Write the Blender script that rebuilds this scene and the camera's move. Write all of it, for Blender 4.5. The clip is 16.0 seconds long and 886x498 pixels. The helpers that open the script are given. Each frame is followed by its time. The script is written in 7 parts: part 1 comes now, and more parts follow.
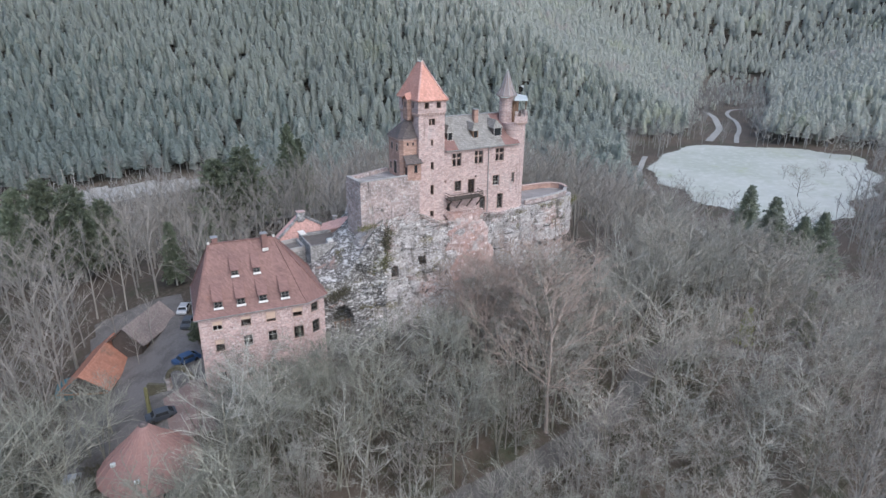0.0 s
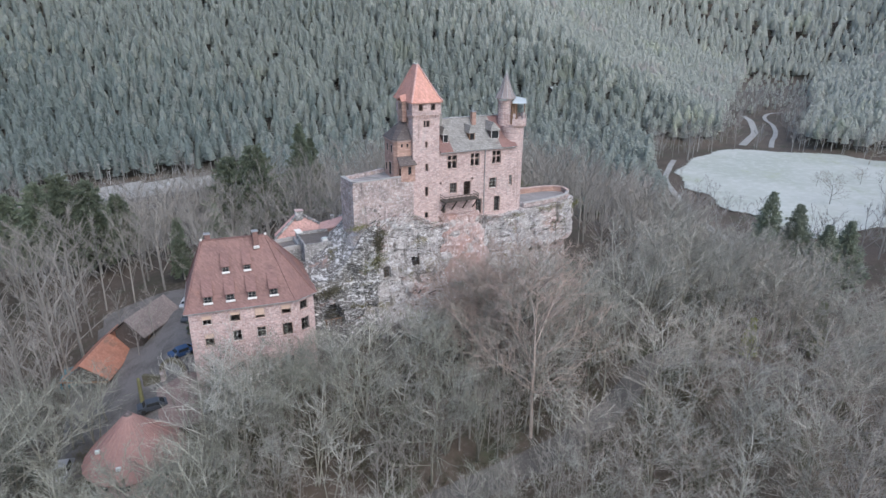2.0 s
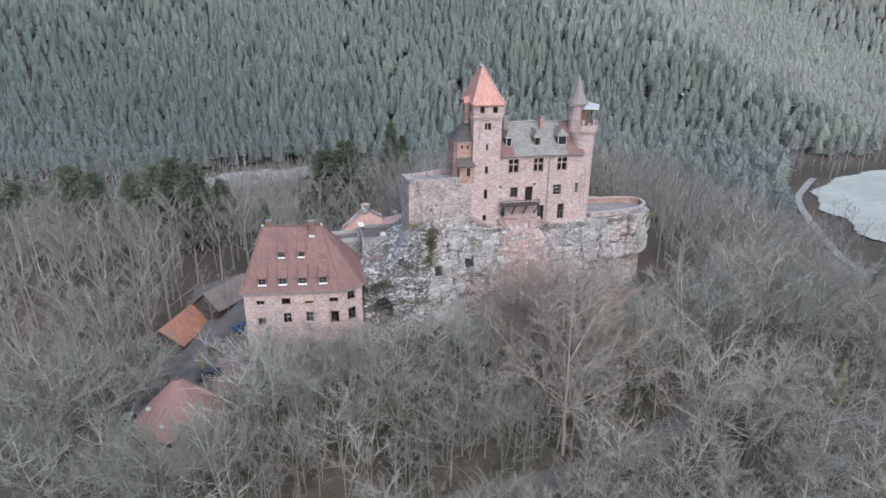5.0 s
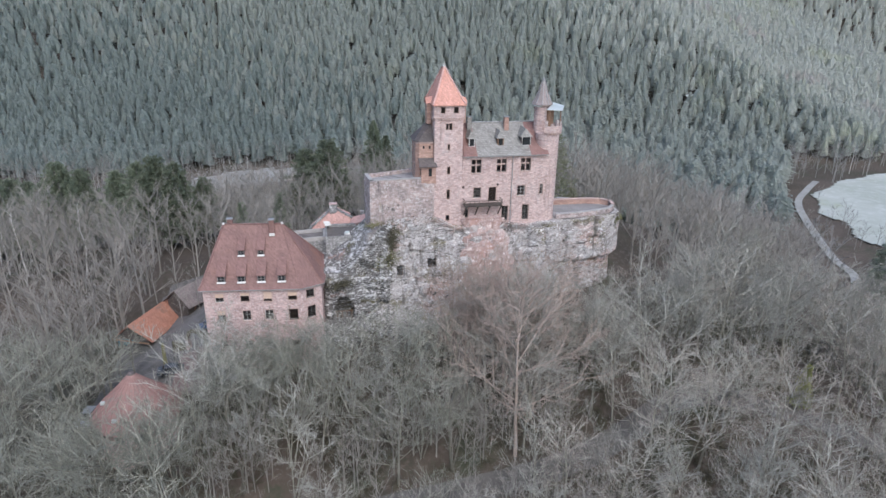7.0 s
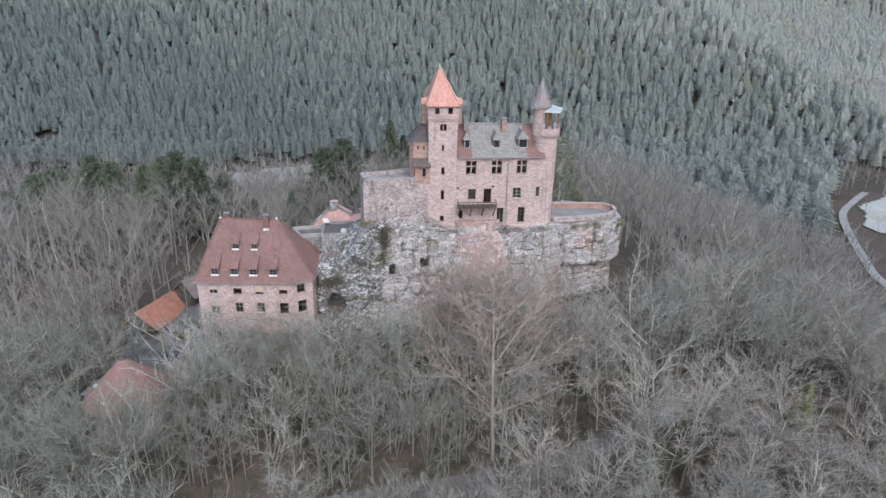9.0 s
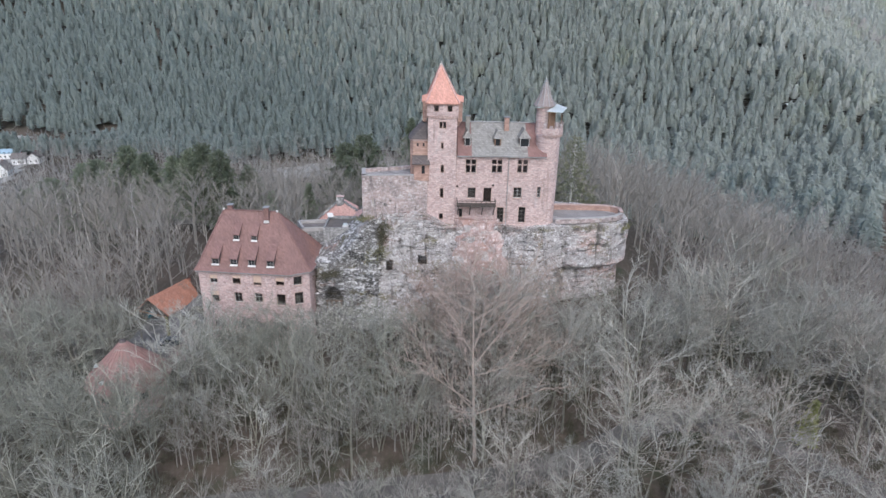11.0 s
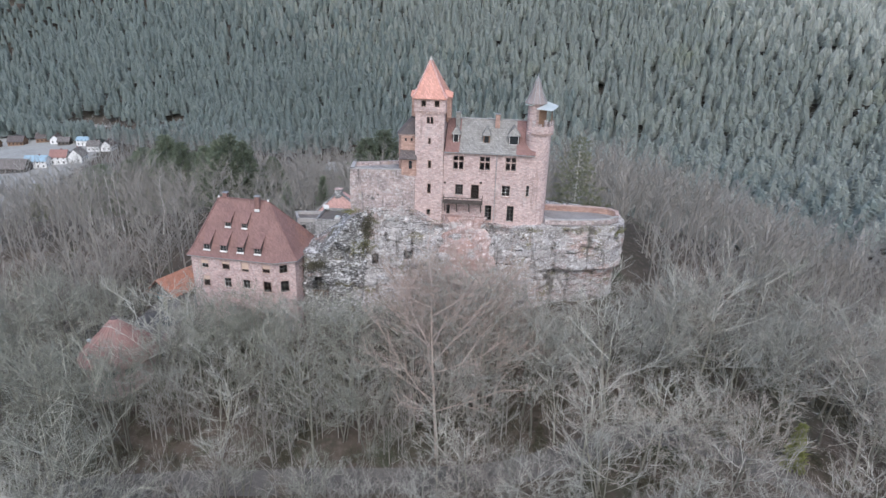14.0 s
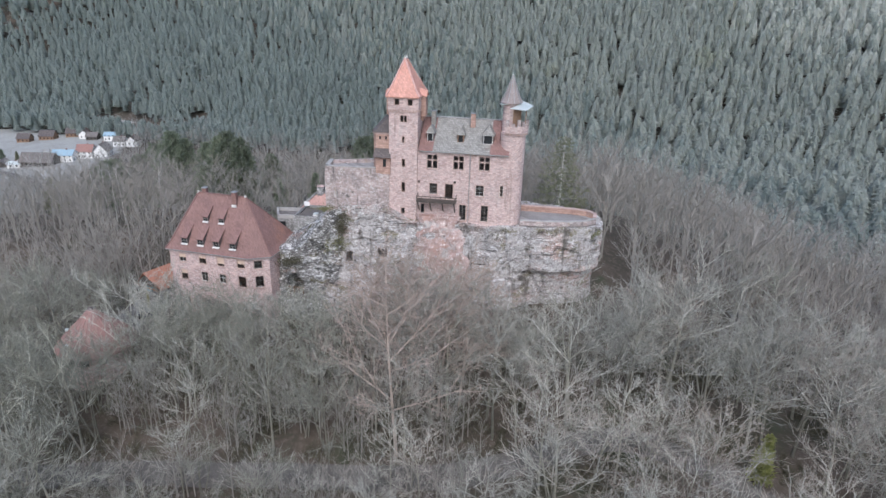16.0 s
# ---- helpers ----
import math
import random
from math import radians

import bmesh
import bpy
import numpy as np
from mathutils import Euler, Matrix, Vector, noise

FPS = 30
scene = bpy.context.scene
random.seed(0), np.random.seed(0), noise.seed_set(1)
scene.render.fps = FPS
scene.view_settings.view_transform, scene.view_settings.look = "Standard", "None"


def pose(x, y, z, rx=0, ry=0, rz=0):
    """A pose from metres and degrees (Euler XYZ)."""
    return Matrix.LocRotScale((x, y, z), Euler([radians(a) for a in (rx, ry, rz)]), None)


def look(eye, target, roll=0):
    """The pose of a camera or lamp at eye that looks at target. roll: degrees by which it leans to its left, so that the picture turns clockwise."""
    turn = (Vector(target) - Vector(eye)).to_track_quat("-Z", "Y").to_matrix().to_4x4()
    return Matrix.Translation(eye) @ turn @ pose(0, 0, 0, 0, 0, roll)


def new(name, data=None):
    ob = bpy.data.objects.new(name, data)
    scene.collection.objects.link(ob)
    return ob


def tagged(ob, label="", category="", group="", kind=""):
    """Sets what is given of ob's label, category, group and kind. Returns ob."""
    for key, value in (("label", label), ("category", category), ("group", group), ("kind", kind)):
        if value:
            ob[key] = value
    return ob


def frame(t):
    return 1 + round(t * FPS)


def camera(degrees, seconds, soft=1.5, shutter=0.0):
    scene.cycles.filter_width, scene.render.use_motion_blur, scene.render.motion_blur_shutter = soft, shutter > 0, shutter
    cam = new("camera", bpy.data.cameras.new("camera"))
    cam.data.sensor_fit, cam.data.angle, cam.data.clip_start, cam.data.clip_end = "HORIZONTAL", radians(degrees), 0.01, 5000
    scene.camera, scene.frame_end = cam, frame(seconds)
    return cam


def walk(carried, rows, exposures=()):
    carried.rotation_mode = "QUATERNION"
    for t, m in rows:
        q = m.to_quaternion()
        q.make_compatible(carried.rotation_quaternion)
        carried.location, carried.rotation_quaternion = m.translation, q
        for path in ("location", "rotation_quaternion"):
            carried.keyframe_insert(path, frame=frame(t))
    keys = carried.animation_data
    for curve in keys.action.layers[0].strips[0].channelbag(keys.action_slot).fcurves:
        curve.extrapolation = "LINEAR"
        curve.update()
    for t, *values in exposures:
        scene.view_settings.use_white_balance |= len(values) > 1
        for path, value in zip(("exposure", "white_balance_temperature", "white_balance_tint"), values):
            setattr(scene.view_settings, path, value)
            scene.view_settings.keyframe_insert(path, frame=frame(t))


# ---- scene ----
cam = camera(70.8, 16.0, soft=1.5)
METRES, EYE, TURN = 70.0, 54.0, -28.5
ROWS = [
    (0.0, 0.0, 0.0, 0.0, 0.17, -21.04, -0.43),
    (0.5, 0.0234, -0.0008, 0.0017, 0.11, -21.05, -0.4),
    (1.0, 0.0484, -0.0019, 0.0034, 0.35, -21.04, -0.39),
    (1.5, 0.0753, -0.0015, 0.0053, 3.49, -21.07, -0.48),
    (2.0, 0.1029, -0.0007, 0.0065, 3.66, -21.07, -0.48),
    (2.5, 0.1299, 0.0004, 0.0073, 5.01, -21.06, -0.5),
    (3.0, 0.1584, 0.0048, 0.0072, 10.33, -21.11, -0.65),
    (5.5, 0.3053, 0.0387, 0.0114, 16.21, -21.13, -0.76),
    (6.0, 0.3357, 0.0464, 0.0117, 16.44, -21.12, -0.76),
    (6.5, 0.3678, 0.0558, 0.012, 17.68, -21.13, -0.8),
    (7.0, 0.3997, 0.0649, 0.0126, 17.64, -21.12, -0.8),
    (7.5, 0.4311, 0.0748, 0.0131, 19.6, -21.11, -0.88),
    (8.0, 0.4633, 0.0849, 0.0138, 19.64, -21.11, -0.9),
    (8.5, 0.494, 0.095, 0.0146, 21.14, -21.12, -0.96),
    (9.0, 0.5268, 0.1084, 0.0145, 22.39, -21.11, -1.02),
    (9.5, 0.558, 0.1204, 0.0143, 22.5, -21.1, -1.04),
    (10.0, 0.5881, 0.1337, 0.014, 24.65, -21.18, -1.11),
    (12.5, 0.7284, 0.2105, 0.009, 30.61, -21.36, -1.32),
    (13.0, 0.756, 0.2291, 0.0083, 32.57, -21.4, -1.4),
    (13.5, 0.7831, 0.247, 0.0072, 32.56, -21.41, -1.41),
    (14.0, 0.8098, 0.265, 0.0066, 33.87, -21.43, -1.47),
    (14.5, 0.8373, 0.2841, 0.006, 34.01, -21.44, -1.49),
    (15.0, 0.8634, 0.3025, 0.0059, 35.46, -21.48, -1.56),
    (15.5, 0.8903, 0.324, 0.0062, 36.69, -21.5, -1.63),
    (16.0, 0.9164, 0.3449, 0.0068, 36.68, -21.51, -1.65),
]
walk(cam, [(t, pose(0, 0, EYE, 0, 0, TURN) @ pose(METRES * x, METRES * y, METRES * z, 90 + pitch, roll, yaw)) for t, x, y, z, yaw, pitch, roll in ROWS],
     exposures=[(0.0, 0.52, 6380, 10), (16.0, 0.52, 6380, 10)])

# ---- world, sun ----
SUN_ELEVATION, SUN_AZIMUTH = 48.0, 170.0      # the sun's height, and its bearing from +y towards +x
world = bpy.data.worlds.new("overcast_sky")
scene.world = world
world.use_nodes = True
wn, wl = world.node_tree.nodes, world.node_tree.links
sky = wn.new("ShaderNodeTexSky")
sky.sky_type, sky.sun_disc = "NISHITA", False
sky.sun_elevation, sky.sun_rotation = radians(SUN_ELEVATION), radians(SUN_AZIMUTH)
sky.air_density, sky.dust_density, sky.ozone_density = 1.0, 1.7, 2.0
wl.new(sky.outputs["Color"], wn["Background"].inputs["Color"])
wn["Background"].inputs["Strength"].default_value = 0.15
sun = new("sun", bpy.data.lights.new("sun", "SUN"))
sun.data.energy, sun.data.angle, sun.data.color = 1.5, radians(60), (1.0, 0.98, 0.96)
az, el = radians(SUN_AZIMUTH), radians(SUN_ELEVATION)
sun.matrix_world = look((200 * math.sin(az) * math.cos(el), 200 * math.cos(az) * math.cos(el), 200 * math.sin(el)), (0, 0, 0))


# ---- materials ----
def material(name, base, dark, light, coarse=0.3, fine=4.0, rough=0.85, bump=0.3, masonry=None, metal=0.0, amounts=(0.6, 0.5), strata=0.0, vary=0.0, spots=None, streaks=None, island=0.0, through_light=0.0, relief=0.15):
    """base, broken by dark patches (coarse noise) and light grain (fine noise); masonry: (width, height, mortar colour) of the stones."""
    m = bpy.data.materials.new(name)
    m.use_nodes = True
    n, l = m.node_tree.nodes, m.node_tree.links
    bsdf = n["Principled BSDF"]
    bsdf.inputs["Roughness"].default_value, bsdf.inputs["Metallic"].default_value = rough, metal
    bsdf.inputs["Specular IOR Level"].default_value = 0.25
    co = n.new("ShaderNodeTexCoord").outputs["Object"]
    where = co
    if strata:
        mp = n.new("ShaderNodeMapping")
        mp.inputs["Scale"].default_value = (1, 1, strata)
        l.new(co, mp.inputs["Vector"])
        where = mp.outputs["Vector"]

    def noise_at(scale, detail=6.0, roughness=0.6, vec=where):
        t = n.new("ShaderNodeTexNoise")
        t.inputs["Scale"].default_value, t.inputs["Detail"].default_value, t.inputs["Roughness"].default_value = scale, detail, roughness
        l.new(vec, t.inputs["Vector"])
        return t.outputs["Fac"]

    def ramp(fac, lo, hi):
        r = n.new("ShaderNodeMapRange")
        r.inputs["From Min"].default_value, r.inputs["From Max"].default_value = lo, hi
        l.new(fac, r.inputs["Value"])
        return r.outputs["Result"]

    def times(fac, k):
        r = n.new("ShaderNodeMath")
        r.operation, r.inputs[1].default_value = "MULTIPLY", k
        l.new(fac, r.inputs[0])
        return r.outputs[0]

    def mix(fac, a, b, kind="MIX"):
        x = n.new("ShaderNodeMix")
        x.data_type, x.blend_type = "RGBA", kind
        for socket, v in ((x.inputs[0], fac), (x.inputs[6], a), (x.inputs[7], b)):
            if hasattr(v, "links"):
                l.new(v, socket)
            elif isinstance(v, tuple):
                socket.default_value = (*v, 1)
            else:
                socket.default_value = v
        return x.outputs[2]

    big, small = noise_at(coarse), noise_at(fine, 4.0, 0.65)
    col = mix(times(ramp(big, 0.42, 0.62), amounts[0]), base, dark)
    col = mix(times(ramp(small, 0.48, 0.70), amounts[1]), col, light)
    height = small
    if spots:
        for sc, lo, hi, colour in spots:
            col = mix(ramp(noise_at(sc, 7.0, 0.7), lo, hi), col, colour)
    if streaks:
        for (sx, sz), lo, hi, colour in streaks:
            run = n.new("ShaderNodeMapping")
            run.inputs["Scale"].default_value = (sx, sx, sz)
            l.new(co, run.inputs["Vector"])
            col = mix(ramp(noise_at(1.0, 6.0, 0.65, run.outputs["Vector"]), lo, hi), col, colour)
    if masonry:
        w, h, mortar = masonry
        sep = n.new("ShaderNodeSeparateXYZ")
        l.new(co, sep.inputs[0])
        add = n.new("ShaderNodeMath")
        l.new(sep.outputs[0], add.inputs[0]), l.new(sep.outputs[1], add.inputs[1])
        com = n.new("ShaderNodeCombineXYZ")
        l.new(add.outputs[0], com.inputs[0]), l.new(sep.outputs[2], com.inputs[1])
        b = n.new("ShaderNodeTexBrick")
        b.inputs["Color1"].default_value, b.inputs["Color2"].default_value = (1, 1, 1, 1), (0.55, 0.54, 0.55, 1)
        b.inputs["Mortar"].default_value = (*mortar, 1)
        b.inputs["Scale"].default_value, b.inputs["Mortar Size"].default_value = 1.0, 0.035
        b.inputs["Brick Width"].default_value, b.inputs["Row Height"].default_value = w, h
        l.new(com.outputs[0], b.inputs["Vector"])
        col = mix(0.8, col, b.outputs["Color"], "MULTIPLY")
        height = mix(0.5, small, b.outputs["Fac"], "SUBTRACT")
    if vary or island:
        src = n.new("ShaderNodeNewGeometry").outputs["Random Per Island"] if island else n.new("ShaderNodeObjectInfo").outputs["Random"]
        k = vary or island
        r = n.new("ShaderNodeMapRange")
        r.inputs["To Min"].default_value, r.inputs["To Max"].default_value = 1 - k, 1 + k
        l.new(src, r.inputs["Value"])
        g = n.new("ShaderNodeCombineColor")
        for i in range(3):
            l.new(r.outputs["Result"], g.inputs[i])
        col = mix(1.0, col, g.outputs[0], "MULTIPLY")
    l.new(col, bsdf.inputs["Base Color"])
    if through_light:
        glow, both = n.new("ShaderNodeBsdfTranslucent"), n.new("ShaderNodeMixShader")
        l.new(col, glow.inputs["Color"])
        both.inputs[0].default_value = through_light
        l.new(bsdf.outputs[0], both.inputs[1]), l.new(glow.outputs[0], both.inputs[2])
        l.new(both.outputs[0], n["Material Output"].inputs["Surface"])
    if bump:
        bp = n.new("ShaderNodeBump")
        bp.inputs["Strength"].default_value, bp.inputs["Distance"].default_value = bump, relief
        l.new(height, bp.inputs["Height"])
        l.new(bp.outputs["Normal"], bsdf.inputs["Normal"])
    return m


SANDSTONE = material("pink_sandstone_masonry", (0.66, 0.505, 0.475), (0.51, 0.375, 0.345), (0.80, 0.715, 0.69), 0.35, 3.4, bump=0.4, masonry=(0.55, 0.27, (0.74, 0.70, 0.68)), amounts=(0.6, 0.7), spots=[(0.22, 0.58, 0.76, (0.55, 0.49, 0.465)), (0.9, 0.64, 0.74, (0.36, 0.275, 0.26)), (2.6, 0.61, 0.67, (0.80, 0.73, 0.71)), (3.1, 0.62, 0.68, (0.40, 0.30, 0.28))], streaks=[((0.8, 0.07), 0.60, 0.72, (0.40, 0.31, 0.29)), ((0.5, 0.1), 0.60, 0.74, (0.70, 0.62, 0.60))])
BASTION = material("weathered_sandstone_masonry", (0.52, 0.42, 0.40), (0.30, 0.265, 0.255), (0.70, 0.65, 0.63), 0.5, 2.2, masonry=(0.7, 0.32, (0.72, 0.68, 0.66)), amounts=(0.8, 0.85), spots=[(0.7, 0.60, 0.68, (0.15, 0.14, 0.135)), (0.6, 0.60, 0.66, (0.68, 0.65, 0.64)), (2.4, 0.59, 0.65, (0.74, 0.70, 0.69)), (2.9, 0.59, 0.65, (0.22, 0.185, 0.175))], streaks=[((0.5, 0.06), 0.60, 0.70, (0.52, 0.44, 0.31)), ((0.9, 0.1), 0.61, 0.70, (0.17, 0.155, 0.15))])
HOUSE_STONE = material("rubble_sandstone_masonry", (0.655, 0.485, 0.455), (0.47, 0.33, 0.305), (0.84, 0.755, 0.735), 0.5, 3.4, bump=0.5, masonry=(0.46, 0.26, (0.90, 0.87, 0.85)), amounts=(0.6, 0.85), spots=[(1.1, 0.60, 0.68, (0.42, 0.29, 0.27)), (2.8, 0.60, 0.66, (0.84, 0.77, 0.75)), (3.3, 0.61, 0.67, (0.36, 0.255, 0.235))])
DRESSED = material("dressed_sandstone", (0.52, 0.385, 0.345), (0.41, 0.29, 0.26), (0.62, 0.49, 0.45), 1.0, 8.0, bump=0.15)
ORANGE_STONE = material("orange_sandstone", (0.54, 0.36, 0.295), (0.40, 0.255, 0.215), (0.62, 0.48, 0.42), 0.8, 4.0, masonry=(0.6, 0.3, (0.7, 0.63, 0.6)))
ROCK = material("lichened_sandstone_rock", (0.46, 0.425, 0.41), (0.25, 0.222, 0.212), (0.66, 0.635, 0.62), 0.30, 3.2, bump=1.0, relief=0.3, amounts=(0.85, 0.75), strata=1.7, spots=[(0.10, 0.52, 0.62, (0.47, 0.345, 0.31)), (0.21, 0.55, 0.64, (0.22, 0.195, 0.12)), (0.6, 0.54, 0.61, (0.64, 0.62, 0.61)), (1.1, 0.56, 0.63, (0.13, 0.12, 0.112)), (2.6, 0.56, 0.60, (0.74, 0.72, 0.71)), (0.4, 0.60, 0.66, (0.11, 0.10, 0.094)), (3.4, 0.58, 0.63, (0.085, 0.078, 0.073)), (1.7, 0.60, 0.63, (0.78, 0.76, 0.75))], streaks=[((0.7, 0.07), 0.57, 0.66, (0.16, 0.145, 0.13)), ((0.9, 0.10), 0.60, 0.70, (0.62, 0.59, 0.58)), ((0.16, 1.9), 0.61, 0.65, (0.09, 0.082, 0.076))])
ROCK_DARK = material("dark_lichen_spotted_rock", (0.17, 0.16, 0.152), (0.075, 0.07, 0.066), (0.36, 0.35, 0.34), 0.35, 2.6, bump=1.0, relief=0.3, amounts=(0.85, 0.6), strata=2.4, spots=[(0.5, 0.56, 0.61, (0.60, 0.59, 0.58)), (0.45, 0.55, 0.62, (0.065, 0.06, 0.055)), (1.6, 0.55, 0.59, (0.72, 0.71, 0.70)), (3.6, 0.57, 0.61, (0.70, 0.69, 0.68)), (0.22, 0.58, 0.67, (0.16, 0.14, 0.07)), (0.16, 0.62, 0.68, (0.34, 0.24, 0.21))], streaks=[((0.3, 1.5), 0.61, 0.67, (0.05, 0.046, 0.042)), ((0.5, 1.1), 0.61, 0.66, (0.60, 0.59, 0.58))])
SHINGLE_STONE = material("grey_coping_stone", (0.42, 0.40, 0.385), (0.27, 0.26, 0.25), (0.56, 0.54, 0.53), 0.8, 4.0, bump=0.3)
ROOF_RED = material("red_brown_roof_tiles", (0.292, 0.172, 0.154), (0.233, 0.139, 0.126), (0.350, 0.229, 0.207), 0.35, 6.0, masonry=(0.22, 0.3, (0.80, 0.78, 0.77)), amounts=(0.7, 0.45), rough=0.6, spots=[(0.18, 0.57, 0.70, (0.345, 0.19, 0.15)), (0.5, 0.64, 0.72, (0.25, 0.175, 0.16))], streaks=[((0.9, 0.12), 0.62, 0.72, (0.26, 0.16, 0.14))])
ROOF_ORANGE = material("salmon_orange_clay_roof_tiles", (0.73, 0.385, 0.31), (0.63, 0.31, 0.24), (0.80, 0.50, 0.42), 0.5, 6.0, masonry=(0.22, 0.3, (0.78, 0.75, 0.73)), amounts=(0.5, 0.5), rough=0.6)
ROOF_BARN = material("weathered_orange_barn_tiles", (0.52, 0.25, 0.175), (0.38, 0.19, 0.14), (0.62, 0.35, 0.26), 0.5, 4.0, masonry=(0.24, 0.3, (0.7, 0.66, 0.63)), amounts=(0.7, 0.6), rough=0.7, spots=[(0.3, 0.56, 0.66, (0.30, 0.20, 0.16))])
ROOF_OLD = material("faded_red_roof_tiles", (0.40, 0.225, 0.195), (0.31, 0.175, 0.155), (0.48, 0.31, 0.275), 0.4, 4.0, masonry=(0.24, 0.3, (0.66, 0.64, 0.62)), amounts=(0.6, 0.6), rough=0.7)
ROOF_PINK = material("salmon_pink_roof_tiles", (0.72, 0.45, 0.40), (0.63, 0.37, 0.32), (0.78, 0.54, 0.49), 0.5, 5.0, masonry=(0.24, 0.3, (0.85, 0.82, 0.80)), amounts=(0.5, 0.5), rough=0.7)
ROOF_SLATE = material("grey_slate_roof", (0.345, 0.335, 0.315), (0.23, 0.22, 0.205), (0.50, 0.49, 0.46), 0.6, 4.0, masonry=(0.3, 0.26, (0.6, 0.58, 0.56)), amounts=(0.6, 0.75), rough=0.65, spots=[(0.5, 0.57, 0.66, (0.47, 0.465, 0.43)), (0.7, 0.64, 0.72, (0.28, 0.18, 0.16))])
# Dark slate; doubles as the painted shade on the stone house's dormer cheeks.
ROOF_DARK = material("dark_slate_and_cheek_shade", (0.16, 0.135, 0.13), (0.10, 0.09, 0.09), (0.24, 0.21, 0.20), 0.7, 5.0, masonry=(0.3, 0.26, (0.6, 0.58, 0.56)), rough=0.6)
ROOF_CONE = material("sun_faded_red_cone_tiles", (0.302, 0.180, 0.160), (0.234, 0.144, 0.131), (0.369, 0.257, 0.230), 0.5, 3.0, amounts=(0.7, 0.6), rough=0.75, spots=[(0.5, 0.58, 0.68, (0.27, 0.21, 0.19))])
HIP_TILE = material("pale_red_hip_tiles", (0.332, 0.205, 0.184), (0.267, 0.163, 0.147), (0.389, 0.267, 0.244), 1.0, 5.0)
MOSS_GREEN = material("yellow_green_moss", (0.20, 0.195, 0.095), (0.13, 0.125, 0.07), (0.27, 0.26, 0.14), 0.8, 5.0, bump=0.5)
ROOF_SPIRE = material("weathered_pinkish_grey_spire_tiles", (0.40, 0.345, 0.335), (0.30, 0.255, 0.25), (0.52, 0.47, 0.46), 0.6, 4.0, masonry=(0.2, 0.24, (0.6, 0.58, 0.56)))
ROOF_GREY = material("weathered_grey_roof", (0.22, 0.20, 0.19), (0.14, 0.13, 0.12), (0.34, 0.32, 0.31), 0.5, 4.0, masonry=(0.4, 0.3, (0.6, 0.58, 0.56)))
ROOF_SHED = material("brownish_grey_barn_tiles", (0.31, 0.262, 0.245), (0.23, 0.195, 0.185), (0.40, 0.345, 0.325), 0.4, 4.0, masonry=(0.3, 0.3, (0.66, 0.64, 0.62)), amounts=(0.7, 0.6), spots=[(0.25, 0.58, 0.70, (0.25, 0.235, 0.19))])
PLASTER_WHITE = material("white_plaster", (0.78, 0.77, 0.75), (0.66, 0.65, 0.63), (0.82, 0.81, 0.80), 0.4, 4.0, bump=0.05)
SHINGLE = material("weathered_shingle_cladding", (0.36, 0.355, 0.35), (0.16, 0.16, 0.155), (0.68, 0.67, 0.66), 0.8, 3.0, amounts=(0.6, 0.9), masonry=(0.5, 0.22, (0.6, 0.6, 0.6)), spots=[(0.5, 0.54, 0.62, (0.66, 0.655, 0.65))])
DARK_WOOD = material("dark_weathered_wood", (0.10, 0.085, 0.075), (0.06, 0.05, 0.045), (0.18, 0.16, 0.145), 1.0, 6.0)
BEAM_WOOD = material("brown_wood", (0.24, 0.15, 0.10), (0.16, 0.10, 0.07), (0.33, 0.24, 0.18), 1.0, 6.0)
METAL_SHEET = material("pale_zinc_sheet", (0.62, 0.66, 0.65), (0.48, 0.54, 0.52), (0.72, 0.75, 0.74), 0.6, 5.0, rough=0.4, metal=0.3, bump=0.05)
LEAD = material("grey_lead", (0.36, 0.36, 0.36), (0.26, 0.26, 0.26), (0.5, 0.5, 0.5), 1.0, 5.0, rough=0.5, metal=0.4)
FRAME_WHITE = material("painted_white_frame", (0.66, 0.645, 0.62), (0.52, 0.505, 0.48), (0.74, 0.725, 0.70), 2.0, 9.0, bump=0.05, rough=0.5)
FRAME_GREY = material("weathered_grey_frame", (0.30, 0.28, 0.265), (0.2, 0.19, 0.18), (0.40, 0.38, 0.36), 2.0, 9.0, bump=0.05, rough=0.5)
FRAME_DARK = material("brown_window_frame", (0.16, 0.11, 0.09), (0.1, 0.08, 0.06), (0.24, 0.19, 0.16), 2.0, 9.0, bump=0.05, rough=0.5)
BLIND = material("cream_roller_blind", (0.62, 0.46, 0.36), (0.54, 0.38, 0.30), (0.68, 0.54, 0.45), 2.0, 7.0, bump=0.05)
PAVING = material("grey_brown_paving", (0.165, 0.155, 0.15), (0.105, 0.098, 0.092), (0.24, 0.225, 0.215), 0.25, 3.0, bump=0.2, amounts=(0.9, 0.5))
RED_GRAVEL = material("reddish_gravel", (0.240, 0.176, 0.160), (0.176, 0.136, 0.128), (0.304, 0.248, 0.232), 0.3, 3.0, bump=0.3)
ASPHALT = material("worn_asphalt", (0.14, 0.13, 0.122), (0.09, 0.085, 0.08), (0.20, 0.19, 0.18), 0.3, 3.0, bump=0.2, amounts=(0.8, 0.6), spots=[(0.35, 0.56, 0.66, (0.125, 0.10, 0.083))])
TERRACE_STONE = material("terrace_flagstones", (0.36, 0.34, 0.33), (0.26, 0.24, 0.24), (0.46, 0.44, 0.43), 0.5, 3.0, masonry=(1.0, 0.8, (0.7, 0.7, 0.7)))
MOSS = material("moss_covered_stone", (0.125, 0.115, 0.08), (0.08, 0.075, 0.055), (0.20, 0.18, 0.135), 1.0, 5.0, bump=0.6)
